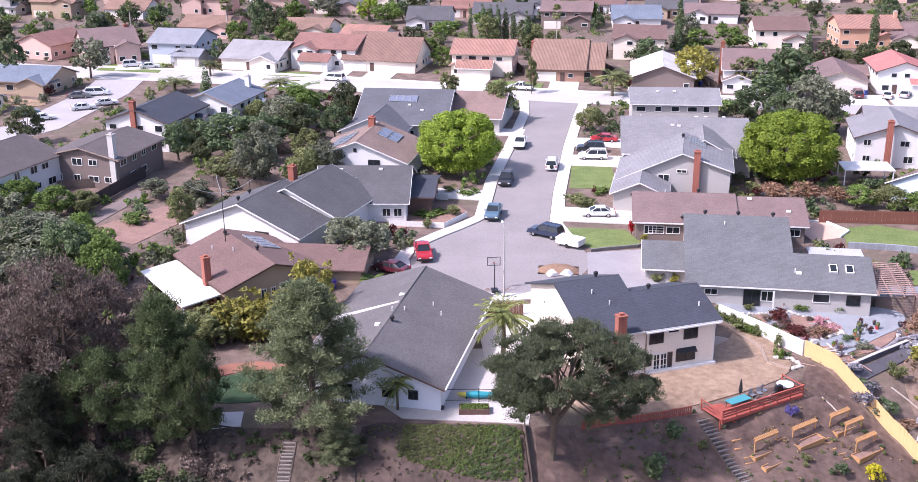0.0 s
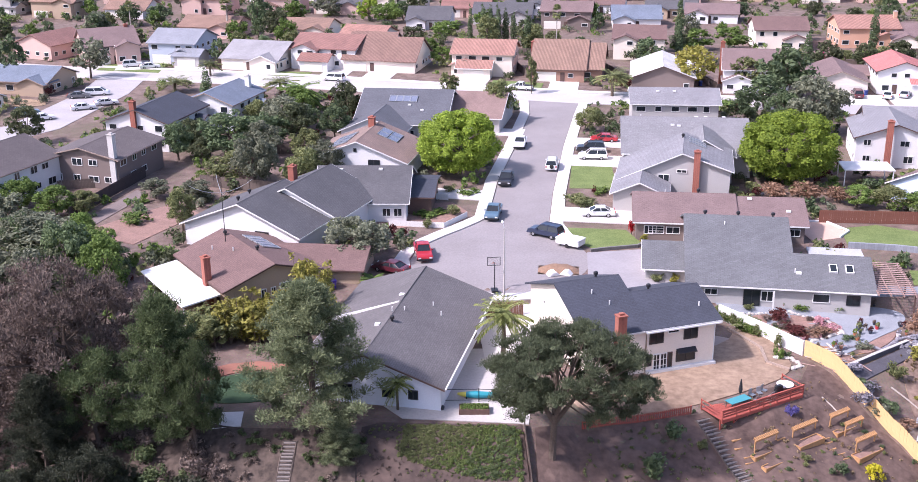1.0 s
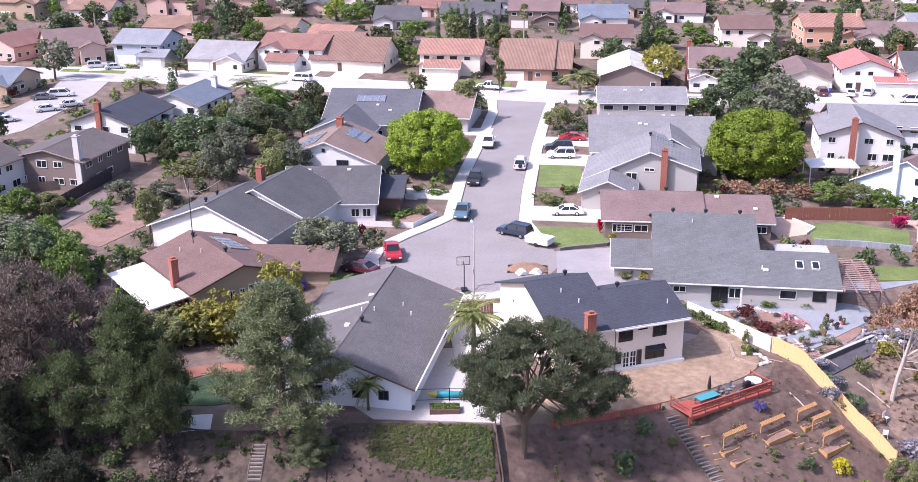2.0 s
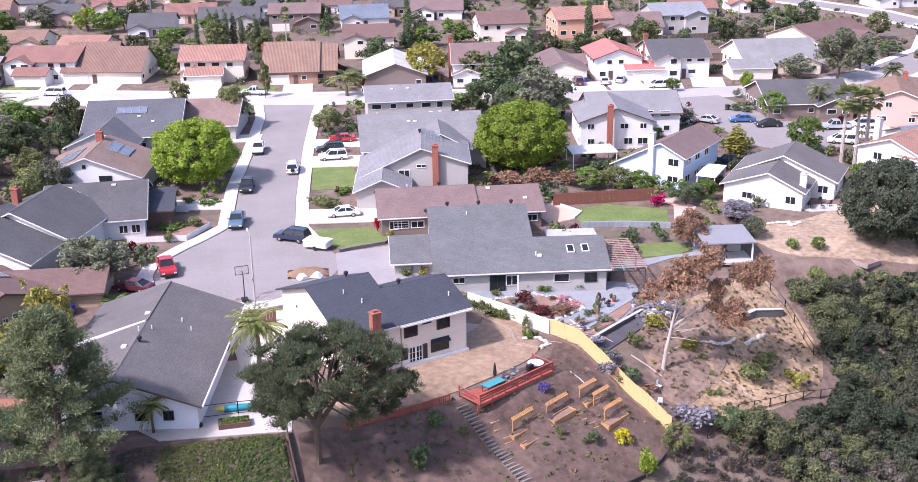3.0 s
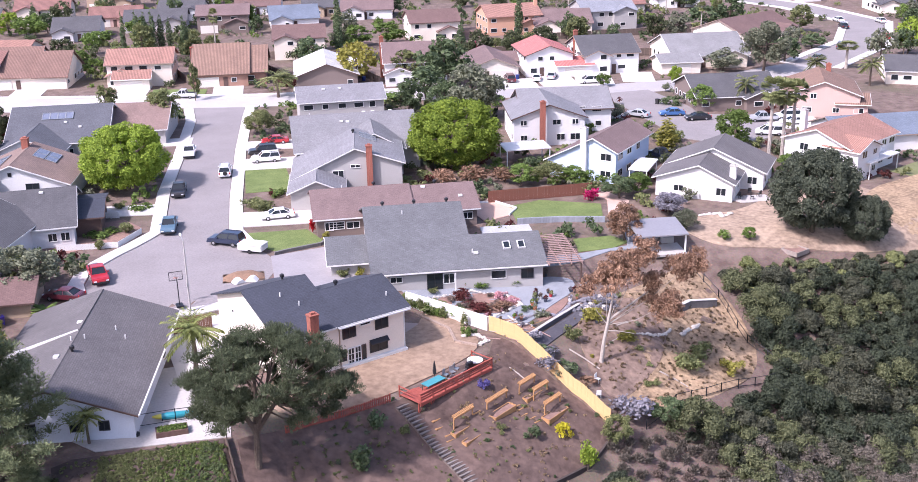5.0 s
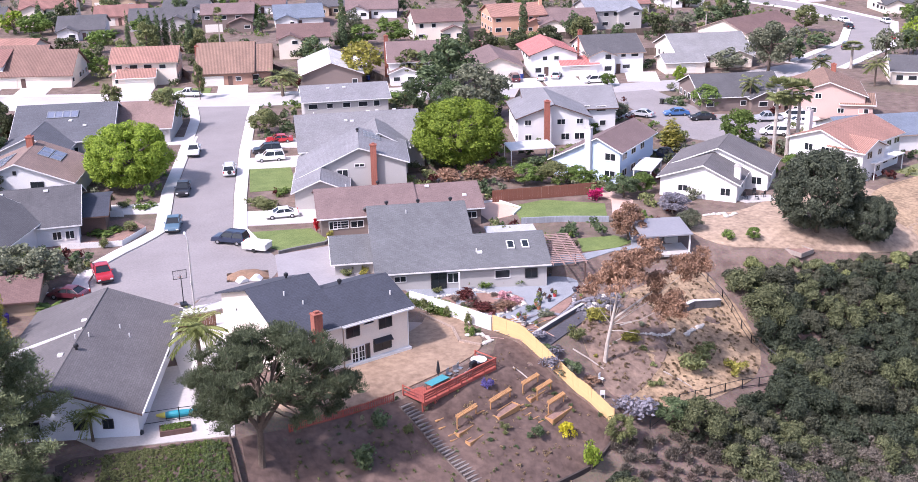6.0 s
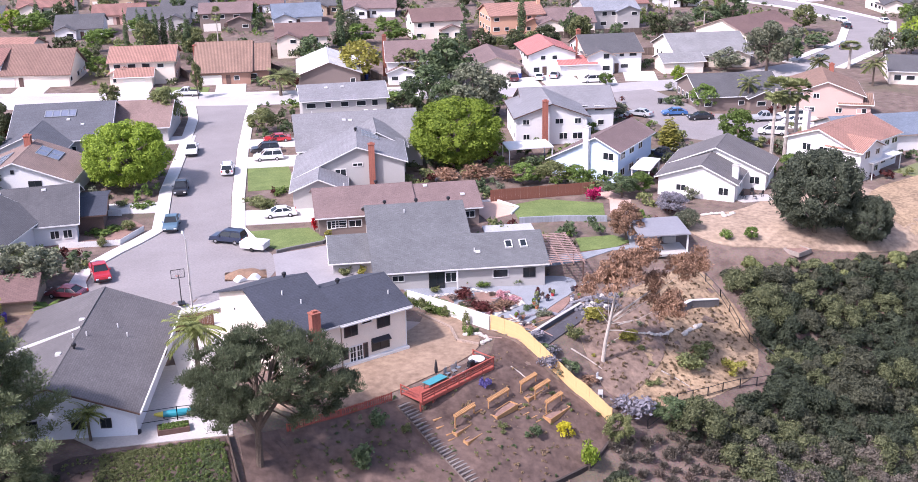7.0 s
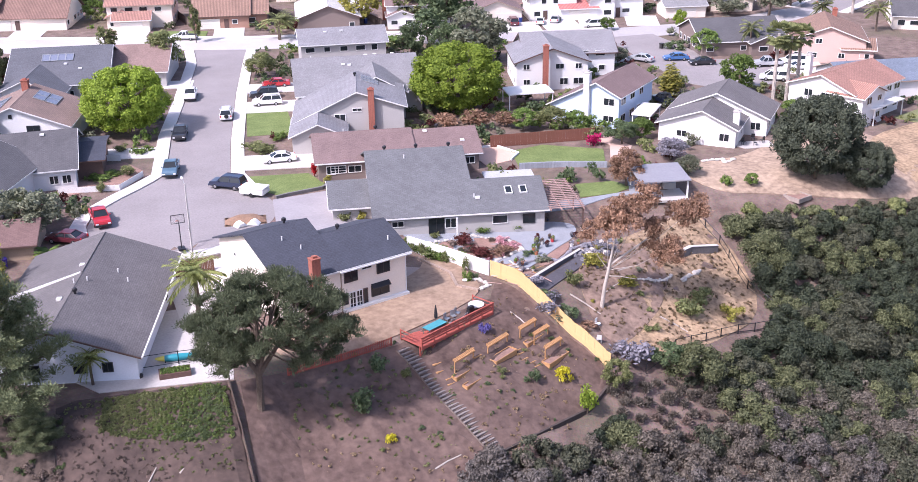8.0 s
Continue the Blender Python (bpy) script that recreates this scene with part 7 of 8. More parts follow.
for x, y, L in ((28.7, 91.9, 3.1), (33.0, 94.2, 3.4), (37.0, 96.2, 2.8), (38.2, 95.4, 2.6), (38.9, 93.8, 2.9)):
    trellis(x, y, 33, L)
for x, y, L in ((28.4, 91.2, 2.9), (33.2, 93.2, 3.4), (37.4, 95.5, 2.8), (38.9, 93.1, 3.4), (29.3, 90.2, 3.2)):
    raised_bed(x, y, 33, L, 1.0 if L > 3.3 else 0.6, "new timber raised garden bed on the slope")
for x, y in ((35.5, 93.1), (36.2, 92.7), (36.6, 92.2), (35.3, 93.8), (35.1, 94.2), (26.0, 92.2), (26.1, 91.4), (26.8, 90.7), (26.8, 90.1), (29.9, 93.7), (30.4, 92.9)):
    thing("stepping_plank", pose(x, y, rough_z(x, y) + 0.05, -8, 0, 25), "pale timber stepping plank on the slope", "plank", "stepping planks", data=Geo().box(0, 0, 0, 0.95, 0.28, 0.1).mesh("plank", TRELLIS_WOOD))

# patio of the white house
pl = thing("planter_box", pose(1.3, 94.4, -1.75), "dark brick planter box full of herbs", "planter")
for s in (-1, 1):
    part("side", Geo().box(0, s * 0.62, 0.25, 2.9, 0.12, 0.55), surface("dark_brick", (0.16, 0.09, 0.075), 0.9, 5, 0.6, 0.2, 0.3, rows=(0.22, 0.075)), pl)
    part("end", Geo().box(s * 1.39, 0, 0.25, 0.12, 1.12, 0.55), MATS["dark_brick"], pl)
part("soil", Geo().box(0, 0, 0.2, 2.6, 1.1, 0.4), PINKBED, pl)
part("herb_bed", quads_mesh("herbs", leaf_cloud(np.random.default_rng(8), [(x * 0.3 - 1.2, y * 0.35 - 0.35, 0.5) for x in range(9) for y in range(3)], [0.2] * 27, 700, 0.13), foliage("foliage_green", *GREENS["green"])), None, pl)
kayak = thing("kayak", pose(1.7, 97.2, -1.4, 0, 0, -3), "turquoise kayak with a yellow end on stands", "kayak")
n = 15
pts = [(-2.0 + 4.0 * i / (n - 1), 0, 0.1 * (abs(i - 7) / 7) ** 3) for i in range(n)]
rad = [0.03 + 0.33 * math.sin(math.pi * (i + 0.3) / (n - 0.4)) ** 0.6 for i in range(n)]
part("hull", Geo().tube(pts[3:], rad[3:], 12), paint("kayak_turquoise", (0.02, 0.25, 0.31), 0.45), kayak)
part("bow", Geo().tube(pts[:4], rad[:4], 12), paint("kayak_yellow", (0.65, 0.55, 0.08), 0.35), kayak)
for x in (-1.1, 1.1):
    part("stand", Geo().box(x, 0, -0.32, 0.1, 0.6, 0.3), DARK, kayak)
for i, (x, y) in enumerate(((-1.9, 95.0), (3.4, 96.8))):
    bag = Geo().tube([(0, 0, 0), (0, 0, 0.25), (0, 0, 0.42)], [0.35, 0.4, 0.12], 9)
    thing("garden_bag", pose(x, y, -1.75), "dark bag lying on the patio", "bag", "bags on the patio", data=bag.mesh("bag", DARK))
ring = [(-24.2, 94.6), (-20.8, 94.8), (-20.6, 92.2), (-23.8, 92.0)]
sheet("patio", ring, PALE_CONCRETE, 0.06, "small pale patio by the turf", "patio")
garden_chair(pose(-22.8, 93.6, -1.75, 0, 0, 30), DARK, "dark garden chair on the small patio")
sheet("garden_path", [(-29, 102.4), (-22.5, 106.2), (-16.8, 104.6), (-17.2, 102.8), (-21.4, 104.2), (-28, 100.4)], surface("clay_path", (0.30, 0.13, 0.09), 0.9, 5, 0.4, 0.15, 0.2), 0.09, "reddish clay path round the turf", "path", smooth_out=1)

# street furniture
lamp = thing("street_lamp", pose(5.2, 119.5, 0.0), "tall grey concrete street lamp by the turning circle", "street lamp")
part("pole", Geo().tube([(0, 0, -0.6), (0, 0, 2), (0, 0, 8.2)], [0.13, 0.11, 0.07], 8), CONCRETE, lamp)
part("arm", Geo().tube([(0, 0, 8.1), (-0.1, 0.5, 8.45), (-0.15, 1.1, 8.5)], [0.05, 0.04, 0.04], 6), STEEL, lamp)
part("lamp_head", Geo().tube([(-0.15, 0.9, 8.46), (-0.17, 1.2, 8.52), (-0.2, 1.7, 8.5)], [0.06, 0.16, 0.09], 8), WHITE, lamp)
part("sign", Geo().box(-0.13, -0.1, 3.0, 0.02, 0.3, 0.45), WHITE, lamp)
hoop = thing("basketball_hoop", pose(4.1, 120.7, 0.1, 0, 0, 185), "portable basketball hoop at the street's edge", "basketball hoop")
part("base", soft_edges(Geo().box(0, 0.3, 0.12, 0.8, 1.2, 0.24).mesh("base", DARK), 0.06), DARK, hoop)
part("pole", Geo().tube([(0, 0.3, 0.2), (0, 0.25, 3.0), (0, -0.3, 3.4)], [0.06, 0.06, 0.05], 7), DARK, hoop)
part("backboard", Geo().box(0, -0.55, 3.4, 1.5, 0.03, 1.0), CLEAR, hoop)
for sx, sz, w, h in ((0, 0.5, 1.56, 0.06), (0, -0.5, 1.56, 0.06), (0.75, 0, 0.06, 1.0), (-0.75, 0, 0.06, 1.0)):
    part("board_frame", Geo().box(sx, -0.58, 3.4 + sz, w, 0.05, h), DARK, hoop)
part("rim", Geo().tube([(0.23 * math.cos(a), -0.85 + 0.23 * math.sin(a), 3.05) for a in np.linspace(0, 6.1, 13)], [0.02] * 13, 4), paint("orange_rim", (0.6, 0.12, 0.03), 0.5), hoop)
heap = Geo()
rng = np.random.default_rng(3)
hv, hf, hn = [], [], 15
for j in range(hn):
    for i in range(hn):
        u, v = i / (hn - 1) * 2 - 1, j / (hn - 1) * 2 - 1
        hgt = max(0, 1 - u * u - v * v) ** 0.8
        hv.append((u * 2.5, v * 1.5, 0.75 * hgt * (1 + 0.25 * noise.noise((u * 3, v * 3, 1))) - 0.02))
hf = [(j * hn + i, j * hn + i + 1, (j + 1) * hn + i + 1, (j + 1) * hn + i) for j in range(hn - 1) for i in range(hn - 1)]
thing("soil_mound", pose(12.2, 127.2, 0.05, 0, 0, -6), "heap of brown soil dumped on the street", "soil heap", data=heap.add(hv, hf).mesh("heap", surface("dug_soil", (0.24, 0.15, 0.10), 0.95, 4, 0.8, 0.25, 0.6)))
for x, y, r in ((11.4, 125.6, 20), (13.0, 125.7, -25)):
    t = Geo().prism([(-0.8, 0), (0.8, 0), (0.2, 0.55), (-0.3, 0.5)], -0.6, 0.6, "y")
    thing("white_tarp", pose(x, y, 0.05, 0, 0, r), "crumpled white tarpaulin beside the soil heap", "tarp", "tarps", data=soft_edges(t.mesh("tarp", WHITE), 0.08))

# gazebo and pergola
gz = thing("gazebo", pose(64.0, 120.3, -0.35, 0, 0, -10), "open garden gazebo with a pale metal roof", "gazebo")
part("gazebo_roof", Geo().prism([(-2.9, 2.5), (2.9, 2.9), (2.9, 3.05), (-2.9, 2.65)], -3.3, 3.3), surface("pale_sheet", (0.30, 0.29, 0.31), 0.5, 4, 0.4, 0.12, 0.1, 0.2), gz)
for sx in (-1, 1):
    for sy in (-1, 1):
        part("post", Geo().box(sx * 3.0, sy * 2.5, 1.2, 0.18, 0.18, 2.6), WHITE, gz)
part("counter", Geo().box(1.8, 1.2, 0.5, 1.6, 0.7, 0.95), GREY_ST, gz)
part("floor_slab", Geo().box(0, -0.2, 0.0, 6.2, 5.8, 0.3), CONCRETE, gz)
pg = thing("pergola", pose(49.6, 119.3, -0.9, 0, 0, -9), "weathered reddish slatted pergola beside the house", "pergola")
WEATHERED = surface("faded_redwood", (0.36, 0.24, 0.21), 0.9, 5, 0.6, 0.2, 0.2)
for i in range(17):
    part("slat", Geo().box(0, -5.2 + i * 0.62, 2.75, 4.4, 0.2, 0.06), WEATHERED, pg)
for x in (-2.0, -0.7, 0.7, 2.0):
    part("rafter", Geo().box(x, -0.2, 2.6, 0.1, 10.6, 0.2), WEATHERED, pg)
for y in (-5.0, -0.2, 4.6):
    part("post", Geo().box(2.0, y, 1.2, 0.16, 0.16, 2.7), FASCIA_DARK, pg)

# pots, stones and odds and ends of the garden
rnd = random.Random(21)
POT = [paint("terracotta", (0.38, 0.14, 0.07), 0.8), paint("dark_pot", (0.05, 0.06, 0.09), 0.5), paint("white_pot", (0.7, 0.68, 0.66), 0.6), paint("red_tub", (0.5, 0.04, 0.05), 0.5)]
for i in range(34):
    x, y = rnd.choice([(44 + rnd.uniform(-1.5, 3), 111 + rnd.uniform(-2, 3)), (40 + rnd.uniform(-2, 2), 107.5 + rnd.uniform(-2, 2)), (48 + rnd.uniform(-2, 3), 112 + rnd.uniform(-2, 2.5)), (42 + rnd.uniform(-6, 6), 117.6 + rnd.uniform(-0.4, 0.4))])
    s = rnd.uniform(0.6, 1.15)
    pt = thing("plant_pot", pose(x, y, rough_z(x, y) + 0.05), "planted garden pot on the gravel", "plant pot", "garden pots")
    mat = POT[3] if i == 5 else rnd.choice(POT[:3])
    part("pot", Geo().tube([(0, 0, 0), (0, 0, 0.36 * s), (0, 0, 0.4 * s)], [0.18 * s, 0.25 * s, 0.27 * s], 9), mat, pt)
    c = rnd.choice(("green", "maroon", "grey", "lavender", "olive", "brown"))
    part("foliage", quads_mesh("foliage", leaf_cloud(np.random.default_rng(i), [(0, 0, 0.55 * s), (0.1, 0.05, 0.7 * s)], [0.28 * s, 0.2 * s], 90, 0.13), foliage("foliage_" + c, *GREENS[c])), None, pt)


def stones(name, line, count, size, mat, label):
    g, rr = Geo(), random.Random(count)
    for i in range(count):
        t = i / (count - 1) * (len(line) - 1)
        k = min(int(t), len(line) - 2)
        p = Vector(line[k]).lerp(Vector(line[k + 1]), t - k)
        s = size * rr.uniform(0.6, 1.3)
        x, y = p.x + rr.uniform(-.1, .1), p.y + rr.uniform(-.1, .1)
        g.tube([(x, y, rough_z(x, y)), (x, y, rough_z(x, y) + 0.25 * s), (x + 0.03, y, rough_z(x, y) + 0.5 * s)], [0.42 * s, 0.5 * s, 0.25 * s], 6)
    tagged(new(name, g.mesh(name, mat)), label, "stones", "", "stuff")


PALE_STONE = surface("pale_stone", (0.50, 0.46, 0.42), 0.9, 5, 0.8, 0.2, 0.4)
stones("bed_edging", [(32.2, 115.9), (37.5, 116.2), (41.5, 114.2), (42.4, 111.8), (38.0, 109.4), (33.5, 112)], 70, 0.5, PALE_STONE, "pale stones edging the flower bed")
stones("bed_edging", [(31, 118.6), (38, 117.9), (46, 118.2)], 40, 0.45, PALE_STONE, "pale stones edging the house border")
stones("rock_row", [(59.2, 104.2), (60.5, 104.9), (62.4, 105.9)], 14, 0.6, PALE_STONE, "row of pale rocks on the dry hillside")
stones("rock_row", [(33.2, 105.6), (34.6, 105.4), (35.4, 103.6), (34.2, 103.0)], 22, 0.5, PALE_STONE, "pale stones round the planting tiers")
stones("rubble", [(75, 128.6), (78, 128.4), (77.4, 127), (79.5, 128)], 26, 0.6, PALE_STONE, "loose pale building rubble on the dirt")
stones("woodchips", [(40.5, 107.4), (43.5, 108.8), (45.0, 107.2), (47.8, 110.0), (51, 111)], 46, 0.5, surface("grey_junk", (0.22, 0.21, 0.24), 0.8, 5, 0.8, 0.4, 0.4), "heap of grey garden rubble")
for x, y, r, L in ((45.3, 100.4, -45, 4.0), (50, 103, 30, 3.2), (36.6, 97.8, -50, 2.4), (55, 98, -40, 3.5), (52.5, 105.6, 15, 2.2), (24, 82, 20, 3.0), (2, 84, 40, 4.0), (-2, 82.5, 60, 3.0)):
    g = Geo().tube([(-L / 2, 0, 0.1), (0, 0.08, 0.13), (L / 2, 0, 0.1)], [0.09, 0.08, 0.05], 6)
    z0, z1 = rough_z(x - math.cos(radians(r)) * L / 2, y - math.sin(radians(r)) * L / 2), rough_z(x + math.cos(radians(r)) * L / 2, y + math.sin(radians(r)) * L / 2)
    thing("log", pose(x, y, (z0 + z1) / 2, 0, -math.degrees(math.atan2(z1 - z0, L)), r), "pale dead branch lying on the slope", "log", "fallen branches", data=g.mesh("log", PALE_BARK))
BLEACHED = surface("bleached_timber", (0.30, 0.25, 0.22), 0.9, 5, 0.8, 0.2, 0.3)
bed = thing("raised_bed", pose(81.6, 115.6, rough_z(81.6, 115.6), 0, 0, 20), "pale square timber raised bed in the dirt", "raised bed")
for s in (-1, 1):
    part("side_board", Geo().box(0, s * 1.2, 0.15, 2.6, 0.12, 0.6), BLEACHED, bed)
    part("end_board", Geo().box(s * 1.25, 0, 0.15, 0.12, 2.3, 0.6), BLEACHED, bed)
part("soil", Geo().box(0, 0, 0.05, 2.4, 2.2, 0.5), PINKBED, bed)
for x, y, r in ((84.2, 133.4, 10), (85.6, 132.6, 60), (87.2, 133.4, 200), (86.4, 134.6, -30)):
    garden_chair(pose(x, y, 0.1, 0, 0, r), DARK, "dark patio chair behind the white house")
# vines along the white wall and weeds round the slope
for i in range(11):
    t = i / 15
    p = Vector((29.6, 115.3)).lerp(Vector((34.6, 109.0)), t)
    plant("shrub", rnd.choice(("green", "olive", "green")), p.x - 0.35, p.y + 0.2, rnd.uniform(1.0, 1.5), rnd.uniform(1.2, 1.8))
for i in range(60):
    x, y = rnd.uniform(12, 44), rnd.uniform(80, 97)
    if rim_y(x) - y > 2:
        plant("shrub", rnd.choice(("olive", "dark", "grey", "olive")), x, y, rnd.uniform(0.3, 0.9), rnd.uniform(0.2, 0.6))
for i in range(14):
    x, y = rnd.uniform(46, 55), rnd.uniform(97, 110)
    plant("shrub", rnd.choice(("olive", "gold", "grey", "straw")), x, y, rnd.uniform(0.5, 1.5), rnd.uniform(0.3, 0.7))
DARK_ROCK = surface("blue_grey_rock", (0.17, 0.165, 0.19), 0.9, 4, 0.7, 0.3, 0.5)
for x0, y0, n in ((48.6, 107.6, 16), (50.0, 108.6, 16), (51.2, 109.8, 14)):
    for i in range(n):
        x, y, s = x0 + rnd.gauss(0, 0.75), y0 + rnd.gauss(0, 0.7), rnd.uniform(0.3, 0.65)
        g = Geo().tube([(0, 0, -0.1), (0.04, 0, 0.3 * s), (0, 0.05, 0.75 * s), (0.02, 0, 0.95 * s)], [0.55 * s, 0.7 * s, 0.5 * s, 0.15 * s], 6)
        thing("boulder", pose(x, y, rough_z(x, y), rnd.uniform(-15, 15), rnd.uniform(-15, 15), rnd.uniform(0, 360)), "blue-grey boulder in a rock pile", "rock", "rock pile", data=g.mesh("boulder", rnd.choice((DARK_ROCK, DARK_ROCK, PALE_STONE))))
stones("rock_row", [(53.4, 104.0), (55.2, 103.8), (57.2, 104.3), (58.2, 105.0)], 18, 0.55, PALE_STONE, "pale concrete blocks edging a terrace")
stones("rock_row", [(57.6, 107.6), (60.5, 108.2), (63.6, 109.0)], 14, 0.5, PALE_STONE, "pale blocks along the retaining wall")
for i in range(46):
    x, y, L = 39.4 + rnd.gauss(0, 1.1), 105.4 + rnd.gauss(0, 1.5), rnd.uniform(0.8, 2.4)
    g = Geo().box(0, 0, 0.06, L, rnd.choice((0.08, 0.12, 0.2)), 0.05)
    thing("scrap_board", pose(x, y, rough_z(x, y) + rnd.uniform(0.02, 0.3), rnd.uniform(-12, 12), rnd.uniform(-9, 9), rnd.uniform(0, 180)), "weathered board in a loose scrap heap", "board", "scrap boards", data=g.mesh("scrap_board", rnd.choice((WEATHERED, PALE_STONE, TRELLIS_WOOD, DARK_ROCK))))
for x, y, r in ((45.6, 97.5, 40), (44.8, 95.4, 160)):
    garden_chair(pose(x, y, rough_z(x, y), 0, 0, r), WHITE, "white plastic garden chair on the slope")
for i in range(34):
    x, y = rnd.uniform(33.5, 41.2), rnd.uniform(109.8, 115.2)
    plant("shrub", rnd.choice(("maroon", "brown", "rust", "pink", "brown", "grey")), x, y, rnd.uniform(0.6, 1.5), rnd.uniform(0.3, 0.8))
plant("gum", "rust", 47.2, 100.2, 14.2, 12.6, turn=-12)

# ---- vehicles ----
TYRE, RIM_METAL = paint("tyre_rubber", (0.02, 0.02, 0.02), 0.9), paint("wheel_rim", (0.5, 0.5, 0.52), 0.3, 0.8)
LENS, TAIL = paint("headlamp_lens", (0.75, 0.76, 0.78), 0.15), paint("tail_lamp", (0.45, 0.01, 0.01), 0.3)
CAR_COLOURS = {"white": (0.75, 0.75, 0.75), "black": (0.02, 0.02, 0.025), "navy": (0.025, 0.035, 0.07), "red": (0.42, 0.02, 0.03), "silver": (0.42, 0.43, 0.45), "blue": (0.05, 0.14, 0.34), "teal": (0.09, 0.16, 0.22), "maroon": (0.10, 0.02, 0.03), "grey": (0.12, 0.12, 0.13)}
SHAPES = {  # length, width, belt profile (x, z), glasshouse (x0, x1 at belt; x0, x1 at roof; belt z, roof z)
    "sedan": (4.7, 1.82, [(-2.35, 0.32), (-2.35, 0.75), (-2.2, 0.92), (-1.5, 0.97), (0.9, 0.95), (2.1, 0.80), (2.33, 0.62), (2.35, 0.32)], (-1.75, 1.15, -0.95, 0.35, 0.93, 1.42)),
    "suv": (4.8, 1.92, [(-2.4, 0.38), (-2.4, 1.0), (-2.3, 1.1), (1.0, 1.1), (2.2, 0.98), (2.38, 0.78), (2.4, 0.38)], (-2.3, 1.15, -2.05, 0.45, 1.06, 1.76)),
    "van": (5.0, 1.96, [(-2.5, 0.34), (-2.5, 1.0), (-2.4, 1.08), (1.5, 1.06), (2.3, 0.92), (2.48, 0.7), (2.5, 0.34)], (-2.42, 1.75, -2.2, 0.8, 1.03, 1.75)),
    "pickup": (5.4, 1.96, [(-2.7, 0.45), (-2.7, 1.1), (-0.75, 1.12), (1.2, 1.12), (2.5, 1.0), (2.68, 0.8), (2.7, 0.45)], (-0.75, 1.25, -0.55, 0.55, 1.08, 1.8))}
CARS = {}


def make_vehicle(kind, colour):
    L, W, prof, (g0, g1, r0, r1_, zb, zr) = SHAPES[kind]
    coat = paint("car_paint_" + colour, CAR_COLOURS[colour], 0.28, 0.0, 0.6)
    c = thing({"pickup": "pickup_truck", "van": "minivan", "suv": "sport_utility_car", "sedan": "car"}[kind], Matrix(), colour + " " + {"pickup": "pickup truck", "van": "minivan", "suv": "sport utility car", "sedan": "saloon car"}[kind] + " parked on the pavement", "car", "parked vehicles")
    part("body", soft_edges(Geo().prism(prof, -W / 2, W / 2, "y").mesh("body", coat), 0.07), coat, c)
    w0, w1 = W / 2 - 0.06, W / 2 - 0.26
    vs = [(g0, -w0, zb), (g1, -w0, zb), (g1, w0, zb), (g0, w0, zb), (r0, -w1, zr - 0.06), (r1_, -w1, zr - 0.06), (r1_, w1, zr - 0.06), (r0, w1, zr - 0.06)]
    part("glasshouse", Geo().add(vs, [(3, 2, 1, 0), (4, 5, 6, 7), (0, 1, 5, 4), (1, 2, 6, 5), (2, 3, 7, 6), (3, 0, 4, 7)]), GLASS, c)
    part("roof_panel", soft_edges(Geo().box((r0 + r1_) / 2, 0, zr - 0.03, r1_ - r0 + 0.12, 2 * w1 + 0.1, 0.09).mesh("roof_panel", coat), 0.03), coat, c)
    for sy in (-1, 1):
        for (a, b_) in ((g0, r0), (g1, r1_), ((g0 + g1) / 2 - 0.05, (r0 + r1_) / 2)):
            part("pillar", Geo().tube([(a, sy * w0, zb), (b_, sy * w1, zr - 0.05)], [0.05, 0.05], 5), coat, c)
        part("headlight", Geo().box(L / 2 - 0.04, sy * (W / 2 - 0.28), 0.68, 0.1, 0.36, 0.16), LENS, c)
        part("tail_light", Geo().box(-L / 2 + 0.02, sy * (W / 2 - 0.16), 0.82, 0.08, 0.18, 0.3), TAIL, c)
        part("mirror", Geo().box(g1 - 0.3, sy * (W / 2 + 0.1), zb + 0.1, 0.14, 0.2, 0.14), coat, c)
        for x in (-L * 0.29, L * 0.3):
            wh = part("wheel", Geo().tube([(0, -0.11, 0), (0, -0.08, 0), (0, 0.08, 0), (0, 0.11, 0)], [0.29, 0.34, 0.34, 0.29], 16), TYRE, c, "", pose(x, sy * (W / 2 - 0.1), 0.34))
            part("rim", Geo().tube([(0, sy * 0.09, 0), (0, sy * 0.125, 0)], [0.2, 0.17], 10), RIM_METAL, wh)
    for sx in (-1, 1):
        part("bumper", soft_edges(Geo().box(sx * (L / 2), 0, 0.45, 0.16, W - 0.1, 0.24).mesh("bumper", DARK if kind == "pickup" else coat), 0.04), coat, c)
    part("number_plate", Geo().box(-L / 2 - 0.09, 0, 0.55, 0.02, 0.4, 0.15), WHITE, c)
    if kind == "pickup":
        part("load_bed", Geo().box(-1.72, 0, 1.125, 1.7, W - 0.4, 0.03), DARK, c)
    elif kind == "suv":
        for sy in (-1, 1):
            part("roof_rail", Geo().box((r0 + r1_) / 2, sy * (w1 - 0.05), zr + 0.06, r1_ - r0 - 0.3, 0.04, 0.05), DARK, c)
    return c


def vehicle(kind, colour, x, y, heading):
    m = pose(x, y, ground_z(x, y) + 0.06, 0, 0, heading)
    key = (kind, colour)
    if key not in CARS:
        CARS[key] = make_vehicle(kind, colour)
        CARS[key].matrix_basis = m
        return CARS[key]
    return copy_thing(CARS[key], m)


